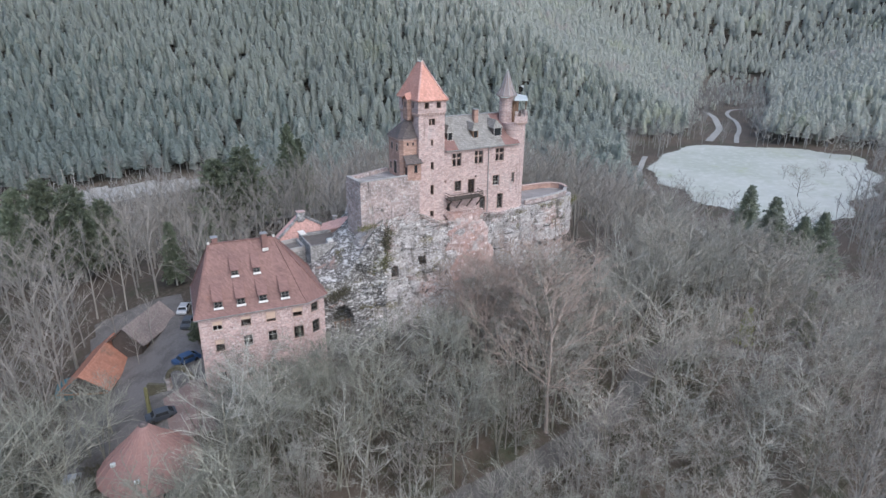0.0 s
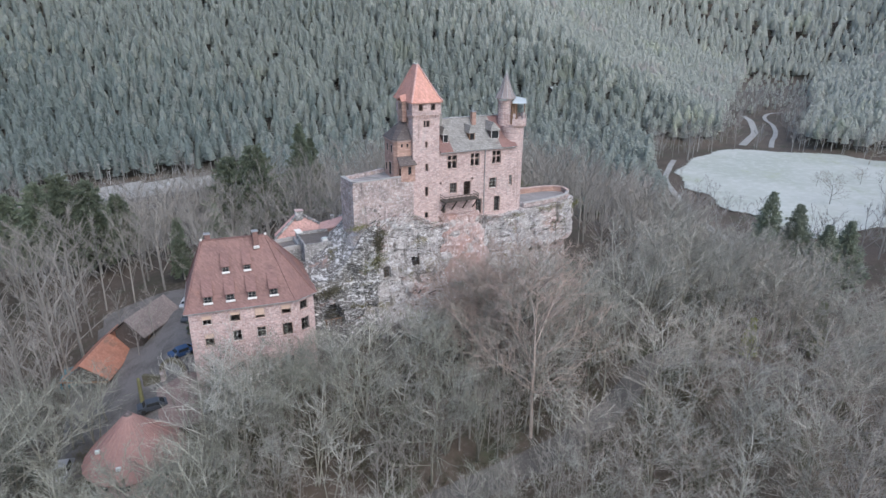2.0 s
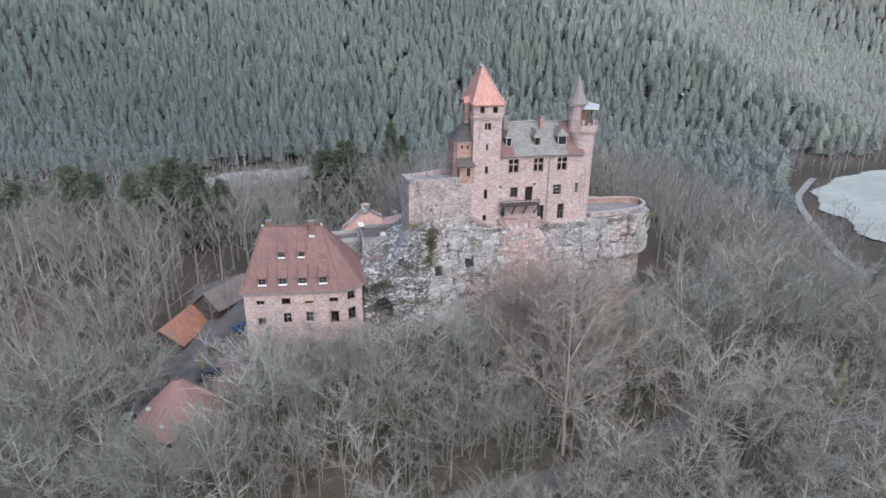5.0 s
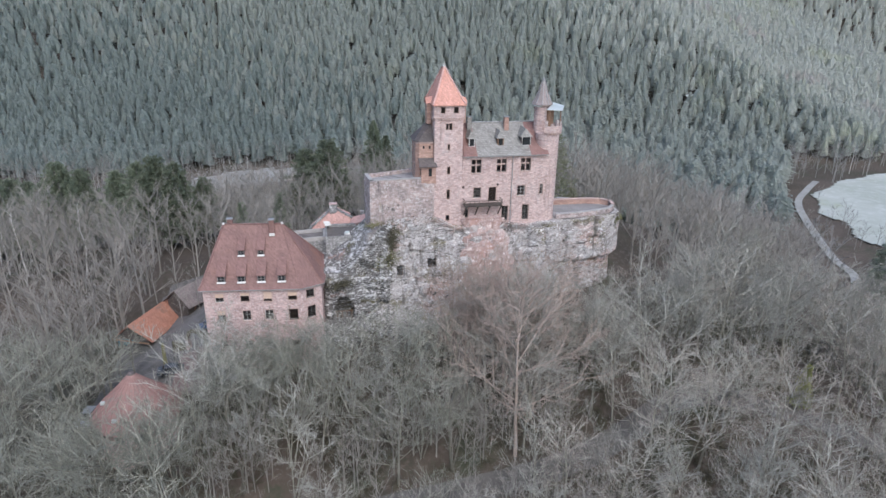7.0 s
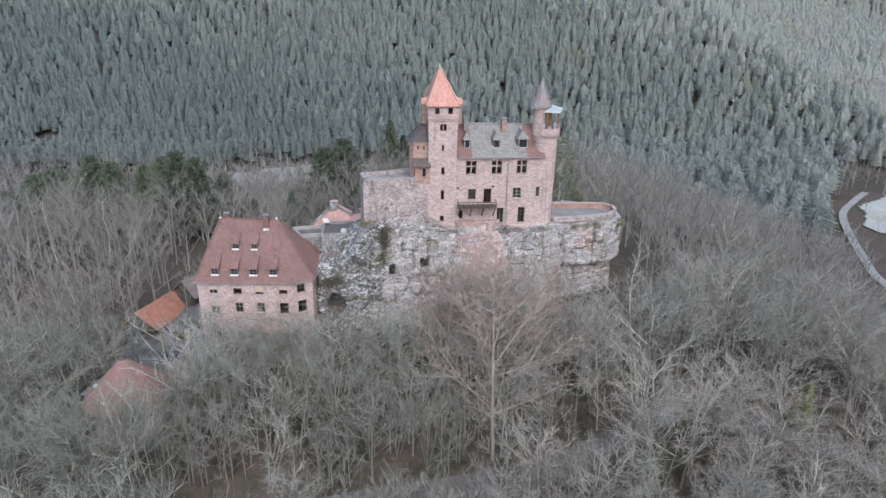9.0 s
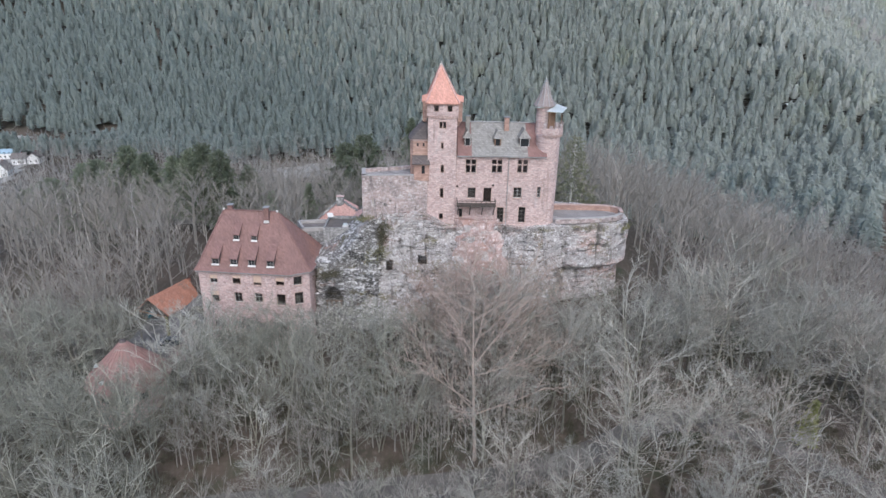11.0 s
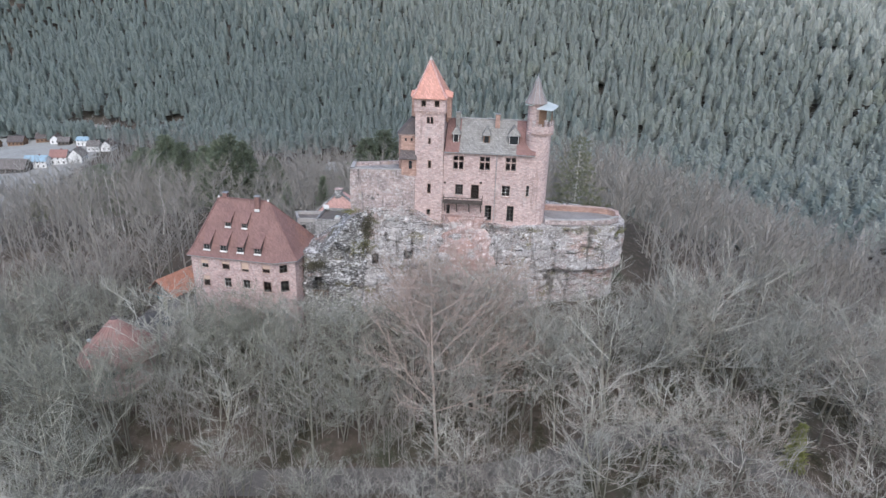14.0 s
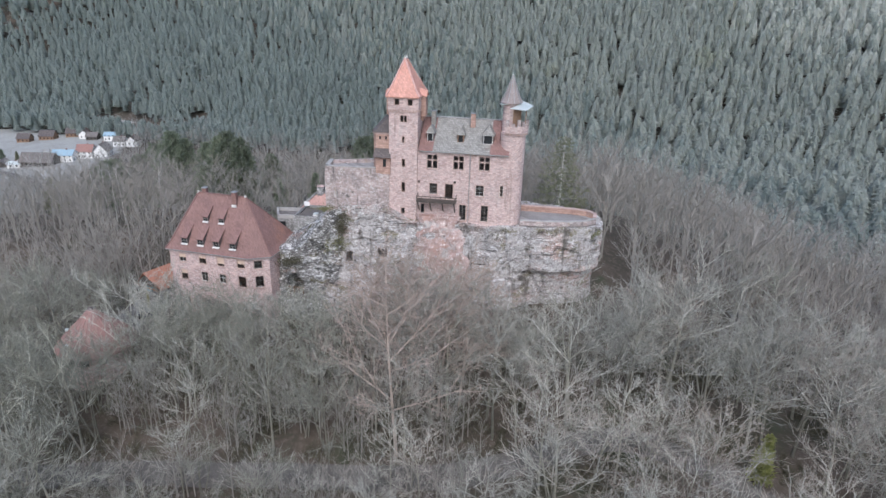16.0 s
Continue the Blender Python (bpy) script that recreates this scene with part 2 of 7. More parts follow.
LITTER = material("leaf_litter_ground", (0.105, 0.084, 0.068), (0.055, 0.05, 0.039), (0.16, 0.13, 0.108), 0.06, 1.2, bump=0.5, amounts=(0.8, 0.7), spots=[(0.07, 0.54, 0.65, (0.068, 0.072, 0.048)), (0.4, 0.64, 0.72, (0.19, 0.155, 0.13))])
FROST = material("frosted_meadow", (0.45, 0.47, 0.435), (0.34, 0.365, 0.315), (0.54, 0.56, 0.535), 0.025, 0.25, bump=0.1, amounts=(0.7, 0.6), spots=[(0.05, 0.58, 0.68, (0.36, 0.39, 0.30))])
DRY_MEADOW = material("frosted_dry_meadow", (0.35, 0.345, 0.325), (0.25, 0.245, 0.225), (0.47, 0.475, 0.46), 0.03, 0.4, bump=0.1)
LANE = material("pale_gravel_lane", (0.33, 0.33, 0.315), (0.25, 0.25, 0.235), (0.42, 0.42, 0.41), 0.1, 1.0, bump=0.1)
BARK = material("pale_grey_bark", (0.43, 0.42, 0.375), (0.30, 0.30, 0.255), (0.54, 0.52, 0.475), 0.6, 5.0, vary=0.35)
TWIG = material("grey_twigs", (0.31, 0.303, 0.272), (0.235, 0.238, 0.205), (0.395, 0.385, 0.345), 0.25, 2.5, bump=0.0, vary=0.35)
TWIG_BROWN = material("brown_twigs", (0.35, 0.305, 0.27), (0.26, 0.23, 0.195), (0.43, 0.385, 0.34), 0.25, 2.5, bump=0.0, vary=0.35)
TWIG_GREEN = material("mossy_grey_twigs", (0.222, 0.222, 0.187), (0.16, 0.168, 0.13), (0.29, 0.288, 0.245), 0.25, 2.5, bump=0.0, vary=0.35)
TWIG_FAR = material("brownish_grey_twigs", (0.31, 0.298, 0.28), (0.23, 0.228, 0.21), (0.385, 0.37, 0.35), 0.08, 0.5, bump=0.0, island=0.12)
TWIG_MID = material("brown_grey_woodland_twigs", (0.30, 0.278, 0.252), (0.225, 0.213, 0.188), (0.37, 0.345, 0.318), 0.08, 0.5, bump=0.0, island=0.10)
PINK_RUBBLE = material("crumbling_pink_rubble", (0.50, 0.365, 0.335), (0.36, 0.25, 0.225), (0.68, 0.575, 0.545), 0.5, 2.8, bump=1.0, relief=0.3, amounts=(0.8, 0.8), spots=[(0.24, 0.50, 0.60, (0.44, 0.285, 0.245)), (0.30, 0.54, 0.63, (0.46, 0.425, 0.41)), (1.3, 0.57, 0.63, (0.74, 0.65, 0.62)), (0.9, 0.60, 0.67, (0.24, 0.17, 0.15)), (2.6, 0.59, 0.65, (0.78, 0.70, 0.68)), (0.17, 0.60, 0.68, (0.50, 0.38, 0.22))], streaks=[((0.6, 0.12), 0.58, 0.68, (0.60, 0.555, 0.54))])
UNDERGROWTH = material("olive_brown_undergrowth", (0.12, 0.112, 0.078), (0.07, 0.072, 0.045), (0.19, 0.165, 0.125), 0.08, 2.0, bump=0.0, island=0.25)
BARK_MOSSY = material("mossy_grey_bark", (0.365, 0.36, 0.31), (0.24, 0.245, 0.19), (0.47, 0.46, 0.405), 0.6, 5.0, vary=0.35)
BARK_STEM = material("dark_mossy_bark", (0.24, 0.23, 0.19), (0.16, 0.155, 0.12), (0.33, 0.315, 0.275), 0.6, 5.0, vary=0.4)
BARK_WARM = material("reddish_brown_bark", (0.386, 0.315, 0.275), (0.285, 0.226, 0.190), (0.460, 0.395, 0.356), 0.6, 5.0, vary=0.2)
TWIG_WARM = material("reddish_brown_twigs", (0.368, 0.290, 0.250), (0.285, 0.221, 0.189), (0.432, 0.360, 0.320), 0.25, 2.5, bump=0.0, vary=0.2)
BARK_PALE = material("pale_birch_bark", (0.55, 0.53, 0.50), (0.36, 0.34, 0.31), (0.66, 0.64, 0.62), 0.8, 4.0)
NEEDLES = material("conifer_needles", (0.24, 0.275, 0.195), (0.16, 0.19, 0.135), (0.31, 0.335, 0.245), 0.4, 3.0, bump=0.0, vary=0.2, through_light=0.5)
# Valley haze is put into these three needle colours, paler step by step.
NEEDLES_HAZE_THIN = material("hazed_blue_green_needles", (0.378, 0.426, 0.398), (0.318, 0.366, 0.346), (0.430, 0.470, 0.438), 0.045, 0.3, bump=0.0, island=0.10, amounts=(0.7, 0.5), through_light=0.62)
NEEDLES_HAZE_MID = material("hazed_grey_green_needles", (0.482, 0.512, 0.470), (0.418, 0.452, 0.420), (0.535, 0.558, 0.508), 0.035, 0.25, bump=0.0, island=0.08, amounts=(0.7, 0.5), through_light=0.62, spots=[(0.012, 0.58, 0.66, (0.485, 0.51, 0.43))])
NEEDLES_HAZE_THICK = material("hazed_pale_green_needles", (0.605, 0.622, 0.572), (0.547, 0.570, 0.528), (0.655, 0.665, 0.612), 0.03, 0.22, bump=0.0, island=0.07, amounts=(0.7, 0.5), through_light=0.62, spots=[(0.011, 0.57, 0.64, (0.595, 0.615, 0.525)), (0.014, 0.60, 0.66, (0.60, 0.57, 0.54))])
NEEDLES_FIELD = material("grey_green_spruce_needles", (0.33, 0.365, 0.285), (0.24, 0.275, 0.21), (0.40, 0.425, 0.335), 0.4, 3.0, bump=0.0, vary=0.2, through_light=0.5)
NEEDLES_YELLOW = material("yellow_green_conifer_needles", (0.30, 0.315, 0.12), (0.22, 0.24, 0.09), (0.36, 0.37, 0.16), 0.4, 3.0, bump=0.0, through_light=0.5)
NEEDLES_OLIVE = material("olive_larch_needles", (0.285, 0.29, 0.195), (0.21, 0.22, 0.15), (0.35, 0.345, 0.25), 0.4, 3.0, bump=0.0, through_light=0.5)
CAR_BLUE = material("dark_blue_car_paint", (0.035, 0.075, 0.16), (0.03, 0.06, 0.13), (0.06, 0.11, 0.21), 1.0, 6.0, rough=0.3, bump=0.0)
CAR_DARK = material("dark_grey_car_paint", (0.06, 0.07, 0.085), (0.05, 0.055, 0.065), (0.10, 0.11, 0.125), 1.0, 6.0, rough=0.3, bump=0.0)
CAR_SILVER = material("silver_car_paint", (0.55, 0.56, 0.57), (0.48, 0.49, 0.5), (0.62, 0.63, 0.64), 1.0, 6.0, rough=0.35, metal=0.4, bump=0.0)
RUBBER = material("black_rubber", (0.03, 0.03, 0.03), (0.02, 0.02, 0.02), (0.05, 0.05, 0.05), 2.0, 8.0)
TARP = material("teal_tarpaulin", (0.06, 0.20, 0.24), (0.05, 0.15, 0.2), (0.10, 0.27, 0.30), 1.0, 4.0, rough=0.5)
GLASS = bpy.data.materials.new("window_glass")
GLASS.use_nodes = True
gb = GLASS.node_tree.nodes["Principled BSDF"]
gb.inputs["Base Color"].default_value = (0.55, 0.6, 0.62, 1)
gb.inputs["Roughness"].default_value, gb.inputs["Transmission Weight"].default_value = 0.06, 1.0


# ---- building blocks ----
ROOTS = {}
UP = Vector((0, 0, 1))


def thing(name, at, label, category, group="", kind=""):
    """A top-level thing: an Empty at its base. Its parts are given in the place's own metres."""
    ob = new(name)
    ob.location = at
    ROOTS[ob] = Matrix.Translation(-Vector(at))
    return tagged(ob, label, category, group, kind)


def part(name, bm, mat, parent=None, label="", smooth=False):
    me = bpy.data.meshes.new(name)
    if smooth:
        for f in bm.faces:
            f.smooth = True
    bm.to_mesh(me)
    bm.free()
    me.materials.append(mat)
    ob = new(name, me)
    if parent is not None:
        ob.parent = parent
        if parent in ROOTS:
            ob.matrix_parent_inverse = ROOTS[parent]
    return tagged(ob, label)


def mesh_from(name, verts, faces, mat, parent=None, label=""):
    me = bpy.data.meshes.new(name)
    me.from_pydata([tuple(v) for v in verts], [], faces)
    me.update()
    me.materials.append(mat)
    ob = new(name, me)
    if parent is not None:
        ob.parent = parent
        if parent in ROOTS:
            ob.matrix_parent_inverse = ROOTS[parent]
    return tagged(ob, label)


def hexa(bm, p):
    """A solid from eight corners: four below, four above, both counter-clockwise."""
    v = [bm.verts.new(q) for q in p]
    for f in ((3, 2, 1, 0), (4, 5, 6, 7), (0, 1, 5, 4), (1, 2, 6, 5), (2, 3, 7, 6), (3, 0, 4, 7)):
        bm.faces.new([v[i] for i in f])
    return v


def slab(bm, o, u, n, s0, s1, z0, z1, d0, d1):
    """A box in a wall's own frame: s along u, d along n (outwards), z up; o at z = 0."""
    o, u, n = Vector(o), Vector(u), Vector(n)
    c = lambda s, d, z: o + u * s + n * d + UP * z
    hexa(bm, [c(s0, d1, z0), c(s1, d1, z0), c(s1, d0, z0), c(s0, d0, z0), c(s0, d1, z1), c(s1, d1, z1), c(s1, d0, z1), c(s0, d0, z1)])


def boxm(x0, x1, y0, y1, z0, z1, bevel=0.0):
    bm = bmesh.new()
    slab(bm, (0, 0, 0), (1, 0, 0), (0, 1, 0), x0, x1, z0, z1, y0, y1)
    bmesh.ops.recalc_face_normals(bm, faces=bm.faces)
    if bevel:
        bmesh.ops.bevel(bm, geom=bm.edges[:], offset=bevel, segments=1, affect="EDGES")
    return bm


def beam(bm, a, b, w, h):
    """A square bar from a to b."""
    a, b = Vector(a), Vector(b)
    d = (b - a).normalized()
    side = d.cross(UP)
    side = Vector((1, 0, 0)) if side.length < 1e-3 else side.normalized()
    top = side.cross(d)
    s, t = side * w / 2, top * h / 2
    hexa(bm, [a - s - t, a + s - t, b + s - t, b - s - t, a - s + t, a + s + t, b + s + t, b - s + t])


def prism(outline, z0, z1):
    """An upright solid over an outline; z1 is a height or one for each corner."""
    bm = bmesh.new()
    tops = z1 if isinstance(z1, (list, tuple)) else [z1] * len(outline)
    lo = [bm.verts.new((x, y, z0)) for x, y in outline]
    hi = [bm.verts.new((x, y, z)) for (x, y), z in zip(outline, tops)]
    k = len(outline)
    for i in range(k):
        bm.faces.new((lo[i], lo[(i + 1) % k], hi[(i + 1) % k], hi[i]))
    bm.faces.new(lo[::-1])
    bmesh.ops.triangulate(bm, faces=[bm.faces.new(hi)])
    bmesh.ops.recalc_face_normals(bm, faces=bm.faces)
    return bm


def lathe(centre, rings, sides=16, start=0.0, sweep=360.0):
    """A turned body: rings of (radius, z) about an upright axis."""
    bm = bmesh.new()
    cx, cy = centre
    closed = sweep >= 360
    k = sides if closed else sides + 1
    loops = []
    for r, z in rings:
        if r < 1e-4:
            loops.append([bm.verts.new((cx, cy, z))] * k)
        else:
            loops.append([bm.verts.new((cx + r * math.cos(radians(start + sweep * i / sides)), cy + r * math.sin(radians(start + sweep * i / sides)), z)) for i in range(k)])
    for a, b in zip(loops, loops[1:]):
        for i in range(k if closed else k - 1):
            j = (i + 1) % k
            q = [a[i], a[j], b[j], b[i]]
            q = [v for t, v in enumerate(q) if v not in q[:t]]
            if len(q) > 2:
                bm.faces.new(q)
    bmesh.ops.recalc_face_normals(bm, faces=bm.faces)
    return bm


def wall_mesh(p0, p1, z0, z1, thick, holes=()):
    """A wall with real openings. It runs from p0 to p1 with its outer face to the right of that way; holes: (s0, s1, z0, z1) along it."""
    p0, p1 = Vector((*p0, 0)), Vector((*p1, 0))
    u = (p1 - p0).normalized()
    n = Vector((u.y, -u.x, 0))
    length = (p1 - p0).length
    ss = sorted({0.0, length, *[h[0] for h in holes], *[h[1] for h in holes]})
    zs = sorted({z0, z1, *[h[2] for h in holes], *[h[3] for h in holes]})
    bm = bmesh.new()
    grid = {}

    def vert(i, j, back):
        key = (i, j, back)
        if key not in grid:
            grid[key] = bm.verts.new(p0 + u * ss[i] - n * (thick if back else 0) + UP * zs[j])
        return grid[key]

    def solid(i, j):
        if not (0 <= i < len(ss) - 1 and 0 <= j < len(zs) - 1):
            return False
        s, z = (ss[i] + ss[i + 1]) / 2, (zs[j] + zs[j + 1]) / 2
        return not any(h[0] < s < h[1] and h[2] < z < h[3] for h in holes)

    for i in range(len(ss) - 1):
        for j in range(len(zs) - 1):
            if not solid(i, j):
                continue
            bm.faces.new([vert(i, j, 0), vert(i + 1, j, 0), vert(i + 1, j + 1, 0), vert(i, j + 1, 0)])
            bm.faces.new([vert(i, j, 1), vert(i, j + 1, 1), vert(i + 1, j + 1, 1), vert(i + 1, j, 1)])
            for di, dj, a, b in ((-1, 0, (i, j + 1), (i, j)), (1, 0, (i + 1, j), (i + 1, j + 1)), (0, -1, (i, j), (i + 1, j)), (0, 1, (i + 1, j + 1), (i, j + 1))):
                if not solid(i + di, j + dj):
                    bm.faces.new([vert(*b, 0), vert(*a, 0), vert(*a, 1), vert(*b, 1)])
    bmesh.ops.recalc_face_normals(bm, faces=bm.faces)
    return bm, p0, u, n


def window(parent, o, u, n, s0, s1, z0, z1, cols=2, rows=2, frame_mat=None, surround=None, sill=None, blind=0.0, depth=0.28, stone=0.0):
    """A window in a wall's opening: frame with bars, panes, and where it has them a stone surround, a sill, a blind half down."""
    frame_mat = frame_mat or FRAME_DARK
    f = 0.07
    o, u, n = Vector(o), Vector(u), Vector(n)
    bm = bmesh.new()
    loops = [[bm.verts.new(o + u * s + n * d + UP * z) for s, z in ((a0, c0), (a1, c0), (a1, c1), (a0, c1))]
             for d in (-depth - 0.06, -depth) for a0, a1, c0, c1 in ((s0, s1, z0, z1), (s0 + f, s1 - f, z0 + f, z1 - f))]
    for p, q in ((0, 1), (1, 3), (3, 2), (2, 0)):
        for i in range(4):
            j = (i + 1) % 4
            bm.faces.new((loops[p][i], loops[p][j], loops[q][j], loops[q][i]))
    bmesh.ops.recalc_face_normals(bm, faces=bm.faces)
    win = part("window", bm, frame_mat, parent)
    bar = max(0.05, stone)
    near = -depth + (0.12 if stone else -0.005)
    for i in range(1, cols):
        s = s0 + (s1 - s0) * i / cols
        bm = bmesh.new()
        slab(bm, o, u, n, s - bar / 2, s + bar / 2, z0 + f, z1 - f, -depth - 0.05, near)
        part("mullion", bm, DRESSED if stone else frame_mat, win)
    for j in range(1, rows):
        z = z0 + (z1 - z0) * j / rows if rows != 2 else z0 + (z1 - z0) * 0.6
        bm = bmesh.new()
        slab(bm, o, u, n, s0 + f, s1 - f, z - bar / 2, z + bar / 2, -depth - 0.046, near - 0.004)
        part("transom", bm, DRESSED if stone else frame_mat, win)
    bm = bmesh.new()
    slab(bm, o, u, n, s0 + f * 0.5, s1 - f * 0.5, z0 + f * 0.5, z1 - f * 0.5, -depth - 0.045, -depth - 0.03)
    part("pane", bm, GLASS, win)
    if surround:
        bm = bmesh.new()
        w = 0.16
        for a, b, c, d in ((s0 - w, s0, z0, z1), (s1, s1 + w, z0, z1), (s0 - w, s1 + w, z1, z1 + w * 1.2)):
            slab(bm, o, u, n, a, b, c, d, -0.12, 0.03)
        part("surround", bm, surround, win)
    if sill:
        bm = bmesh.new()
        slab(bm, o, u, n, s0 - 0.12, s1 + 0.12, z0 - 0.12, z0 - 0.002, -0.15, 0.14)
        part("sill", bm, sill, win)
    if blind:
        bm = bmesh.new()
        slab(bm, o, u, n, s0 + 0.02, s1 - 0.02, z1 - (z1 - z0) * blind, z1 - 0.01, -depth + 0.03, -depth + 0.08)
        part("blind", bm, BLIND, win, "cream roller blind")
    return win


# ---- lie of the land ----
def smooth(a, b, x):
    t = min(1.0, max(0.0, (x - a) / (b - a)))
    return t * t * (3 - 2 * t)


def soft_max(a, b, k):
    m = max(a, b)
    return m + k * math.log(math.exp((a - m) / k) + math.exp((b - m) / k))


def far_slopes(x, y):
    """How far up the wooded hillsides across the valley a place lies, in metres from their foot (below 0: on the valley floor)."""
    main = min(0.320 * (x - 330) + 0.947 * (y - 290), -0.629 * (x - 330) + 0.777 * (y - 290))
    right = min(0.57 * (x - 385) - 0.82 * (y - 255), 0.775 * (x - 366) + 0.63 * (y - 235) - 14)
    back = math.hypot(x, y) - 900
    return main, right, back


def ground_height(x, y):
    front, behind = max(0.0, 88 - y), 0.15 * max(0.0, y - 112) + 0.85 * max(0.0, y - 160)
    right, left = max(0.0, x - 84), max(0.0, 5 - x)
    z = 0.3 + (4.0 - 2.8 * smooth(92, 84, y)) * smooth(20, 36, x) - math.hypot(0.34 * front + 0.42 * behind, 0.33 * right + (0.44 - 0.28 * smooth(112, 140, y)) * left)
    z += 6.0 * math.exp(-(((x - 95) / 40) ** 2 + ((y - 128) / 26) ** 2))
    floor = -25 + 0.067 * (min(x, 250) - 250)
    z = soft_max(z, floor, 3.0)
    main, side, back = far_slopes(x, y)
    for s, k in ((main, 0.42), (side, 0.36), (back, 0.30)):
        if s > -60:
            z += k * 8 * math.log(1 + math.exp(min(s / 8, 60)))
    return z


def polyline_distance(x, y, line):
    best = 1e9
    for (ax, ay), (bx, by) in zip(line, line[1:]):
        dx, dy = bx - ax, by - ay
        t = min(1, max(0, ((x - ax) * dx + (y - ay) * dy) / (dx * dx + dy * dy)))
        best = min(best, math.hypot(x - ax - t * dx, y - ay - t * dy))
    return best


def steps(lo, near_lo, near_hi, hi, fine, growth):
    mid = [near_lo + fine * i for i in range(int((near_hi - near_lo) / fine) + 1)]
    up, d = [], fine
    while (up[-1] if up else mid[-1]) < hi:
        d *= growth
        up.append((up[-1] if up else mid[-1]) + d)
    down, d = [], fine
    while (down[-1] if down else mid[0]) > lo:
        d *= growth
        down.append((down[-1] if down else mid[0]) - d)
    return down[::-1] + mid + up


def sheet(name, xs, ys, mat, lift=0.0, rough=0.0, inside=None):
    verts = [(x, y, ground_height(x, y) + lift + (rough * noise.fractal((x * 0.15, y * 0.15, 0), 1.0, 2.0, 4) if rough else 0)) for y in ys for x in xs]
    w = len(xs)
    faces = [(j * w + i, j * w + i + 1, (j + 1) * w + i + 1, (j + 1) * w + i) for j in range(len(ys) - 1) for i in range(w - 1)
             if inside is None or inside((xs[i] + xs[i + 1]) / 2, (ys[j] + ys[j + 1]) / 2)]
    ob = mesh_from(name, verts, faces, mat)
    for p in ob.data.polygons:
        p.use_smooth = True
    return ob


def ribbon(name, line, width, mat, lift, label, category="road", sub=12):
    """A road laid on the ground along a smooth line."""
    pts = []
    ext = [line[0]] + list(line) + [line[-1]]
    for i in range(1, len(ext) - 2):
        p0, p1, p2, p3 = [Vector(p) for p in ext[i - 1:i + 3]]
        for j in range(sub):
            t = j / sub
            pts.append(0.5 * ((2 * p1) + (p2 - p0) * t + (2 * p0 - 5 * p1 + 4 * p2 - p3) * t * t + (3 * p1 - p0 - 3 * p2 + p3) * t ** 3))
    pts.append(Vector(line[-1]))
    verts, faces, across = [], [], 4
    for i, p in enumerate(pts):
        d = (pts[min(i + 1, len(pts) - 1)] - pts[max(i - 1, 0)]).normalized()
        side = Vector((d.y, -d.x))
        for j in range(across + 1):
            q = p + side * width * (j / across - 0.5)
            verts.append((q.x, q.y, ground_height(q.x, q.y) + lift))
    k = across + 1
    faces = [(i * k + j, i * k + j + 1, (i + 1) * k + j + 1, (i + 1) * k + j) for i in range(len(pts) - 1) for j in range(across)]
    return tagged(mesh_from(name, verts, faces, mat), label, category, kind="structure")


def under_conifers(x, y):
    """Whether the valley's needle wood stands here, beyond the bare trees of the castle hill."""
    return 60 < x < 330 and y > 198 + 1.5 * max(0.0, 140 - x) + 8 * math.sin(x * 0.11) and 0.85 * (x - 235) - 0.5 * (y - 215) < -4


ROAD = [(-40, 47), (-15, 51), (17, 56.4), (29, 57), (42, 58), (54, 59.3), (62.5, 61), (70, 63.7), (84, 69), (100, 66), (120, 58)]
LANE_A = [(150, 110), (196, 148), (207, 172), (234, 222), (254, 242), (272, 257)]
LANE_C = [(342, 271), (366, 286), (386, 299), (410, 321), (428, 339), (440, 356)]
LANE_D = [(-320, 527), (-303, 518), (-280, 508), (-262, 499), (-245, 491), (-231, 492), (-215, 500)]
LANE_B = [(353, 259), (374, 275), (389, 285), (408, 300), (428, 319), (440, 334), (456, 348), (476, 357), (502, 351), (530, 345)]
VALLEY_ROAD = [(-420, 395), (-330, 368), (-285, 354), (-249, 336), (-203, 306), (-150, 292), (-60, 345), (40, 350), (150, 330)]

# ---- ground ----
ground = sheet("ground", steps(-1500, -60, 160, 1600, 2.5, 1.09), steps(-700, 20, 150, 1700, 2.5, 1.09), LITTER, 0.0, 0.35)
tagged(ground, "brown leaf-littered woodland ground and hillsides", "ground", kind="structure")


FIELD = [(238, 212), (250, 232), (278, 252), (309, 266), (330, 263), (352, 246), (368, 231), (384, 207), (372, 188), (345, 168), (312, 150), (285, 146), (262, 136), (240, 133), (228, 139), (221, 152), (229, 166), (230, 180), (233, 194)]


def in_field(x, y):
    x, y = x + 2.5 * math.sin(y * 0.21 + 1), y + 2.0 * math.sin(x * 0.17)
    inside = False
    for (ax, ay), (bx, by) in zip(FIELD, FIELD[1:] + FIELD[:1]):
        if (ay > y) != (by > y) and x < ax + (y - ay) * (bx - ax) / (by - ay):
            inside = not inside
    return inside


tagged(sheet("frosted_meadow", [215 + 1.5 * i for i in range(116)], [128 + 1.5 * i for i in range(96)], FROST, 0.5, 0.0, in_field), "pale frost-covered meadow beside the wood", "meadow", kind="structure")


def in_meadow(x, y):
    if max(far_slopes(x, y)) > -12:
        return False
    glade = ((x - 5) / 60) ** 2 + ((y - 372) / 24) ** 2 < 1
    return glade or (x < -200 - 0.32 * (y - 300) and y > 262)


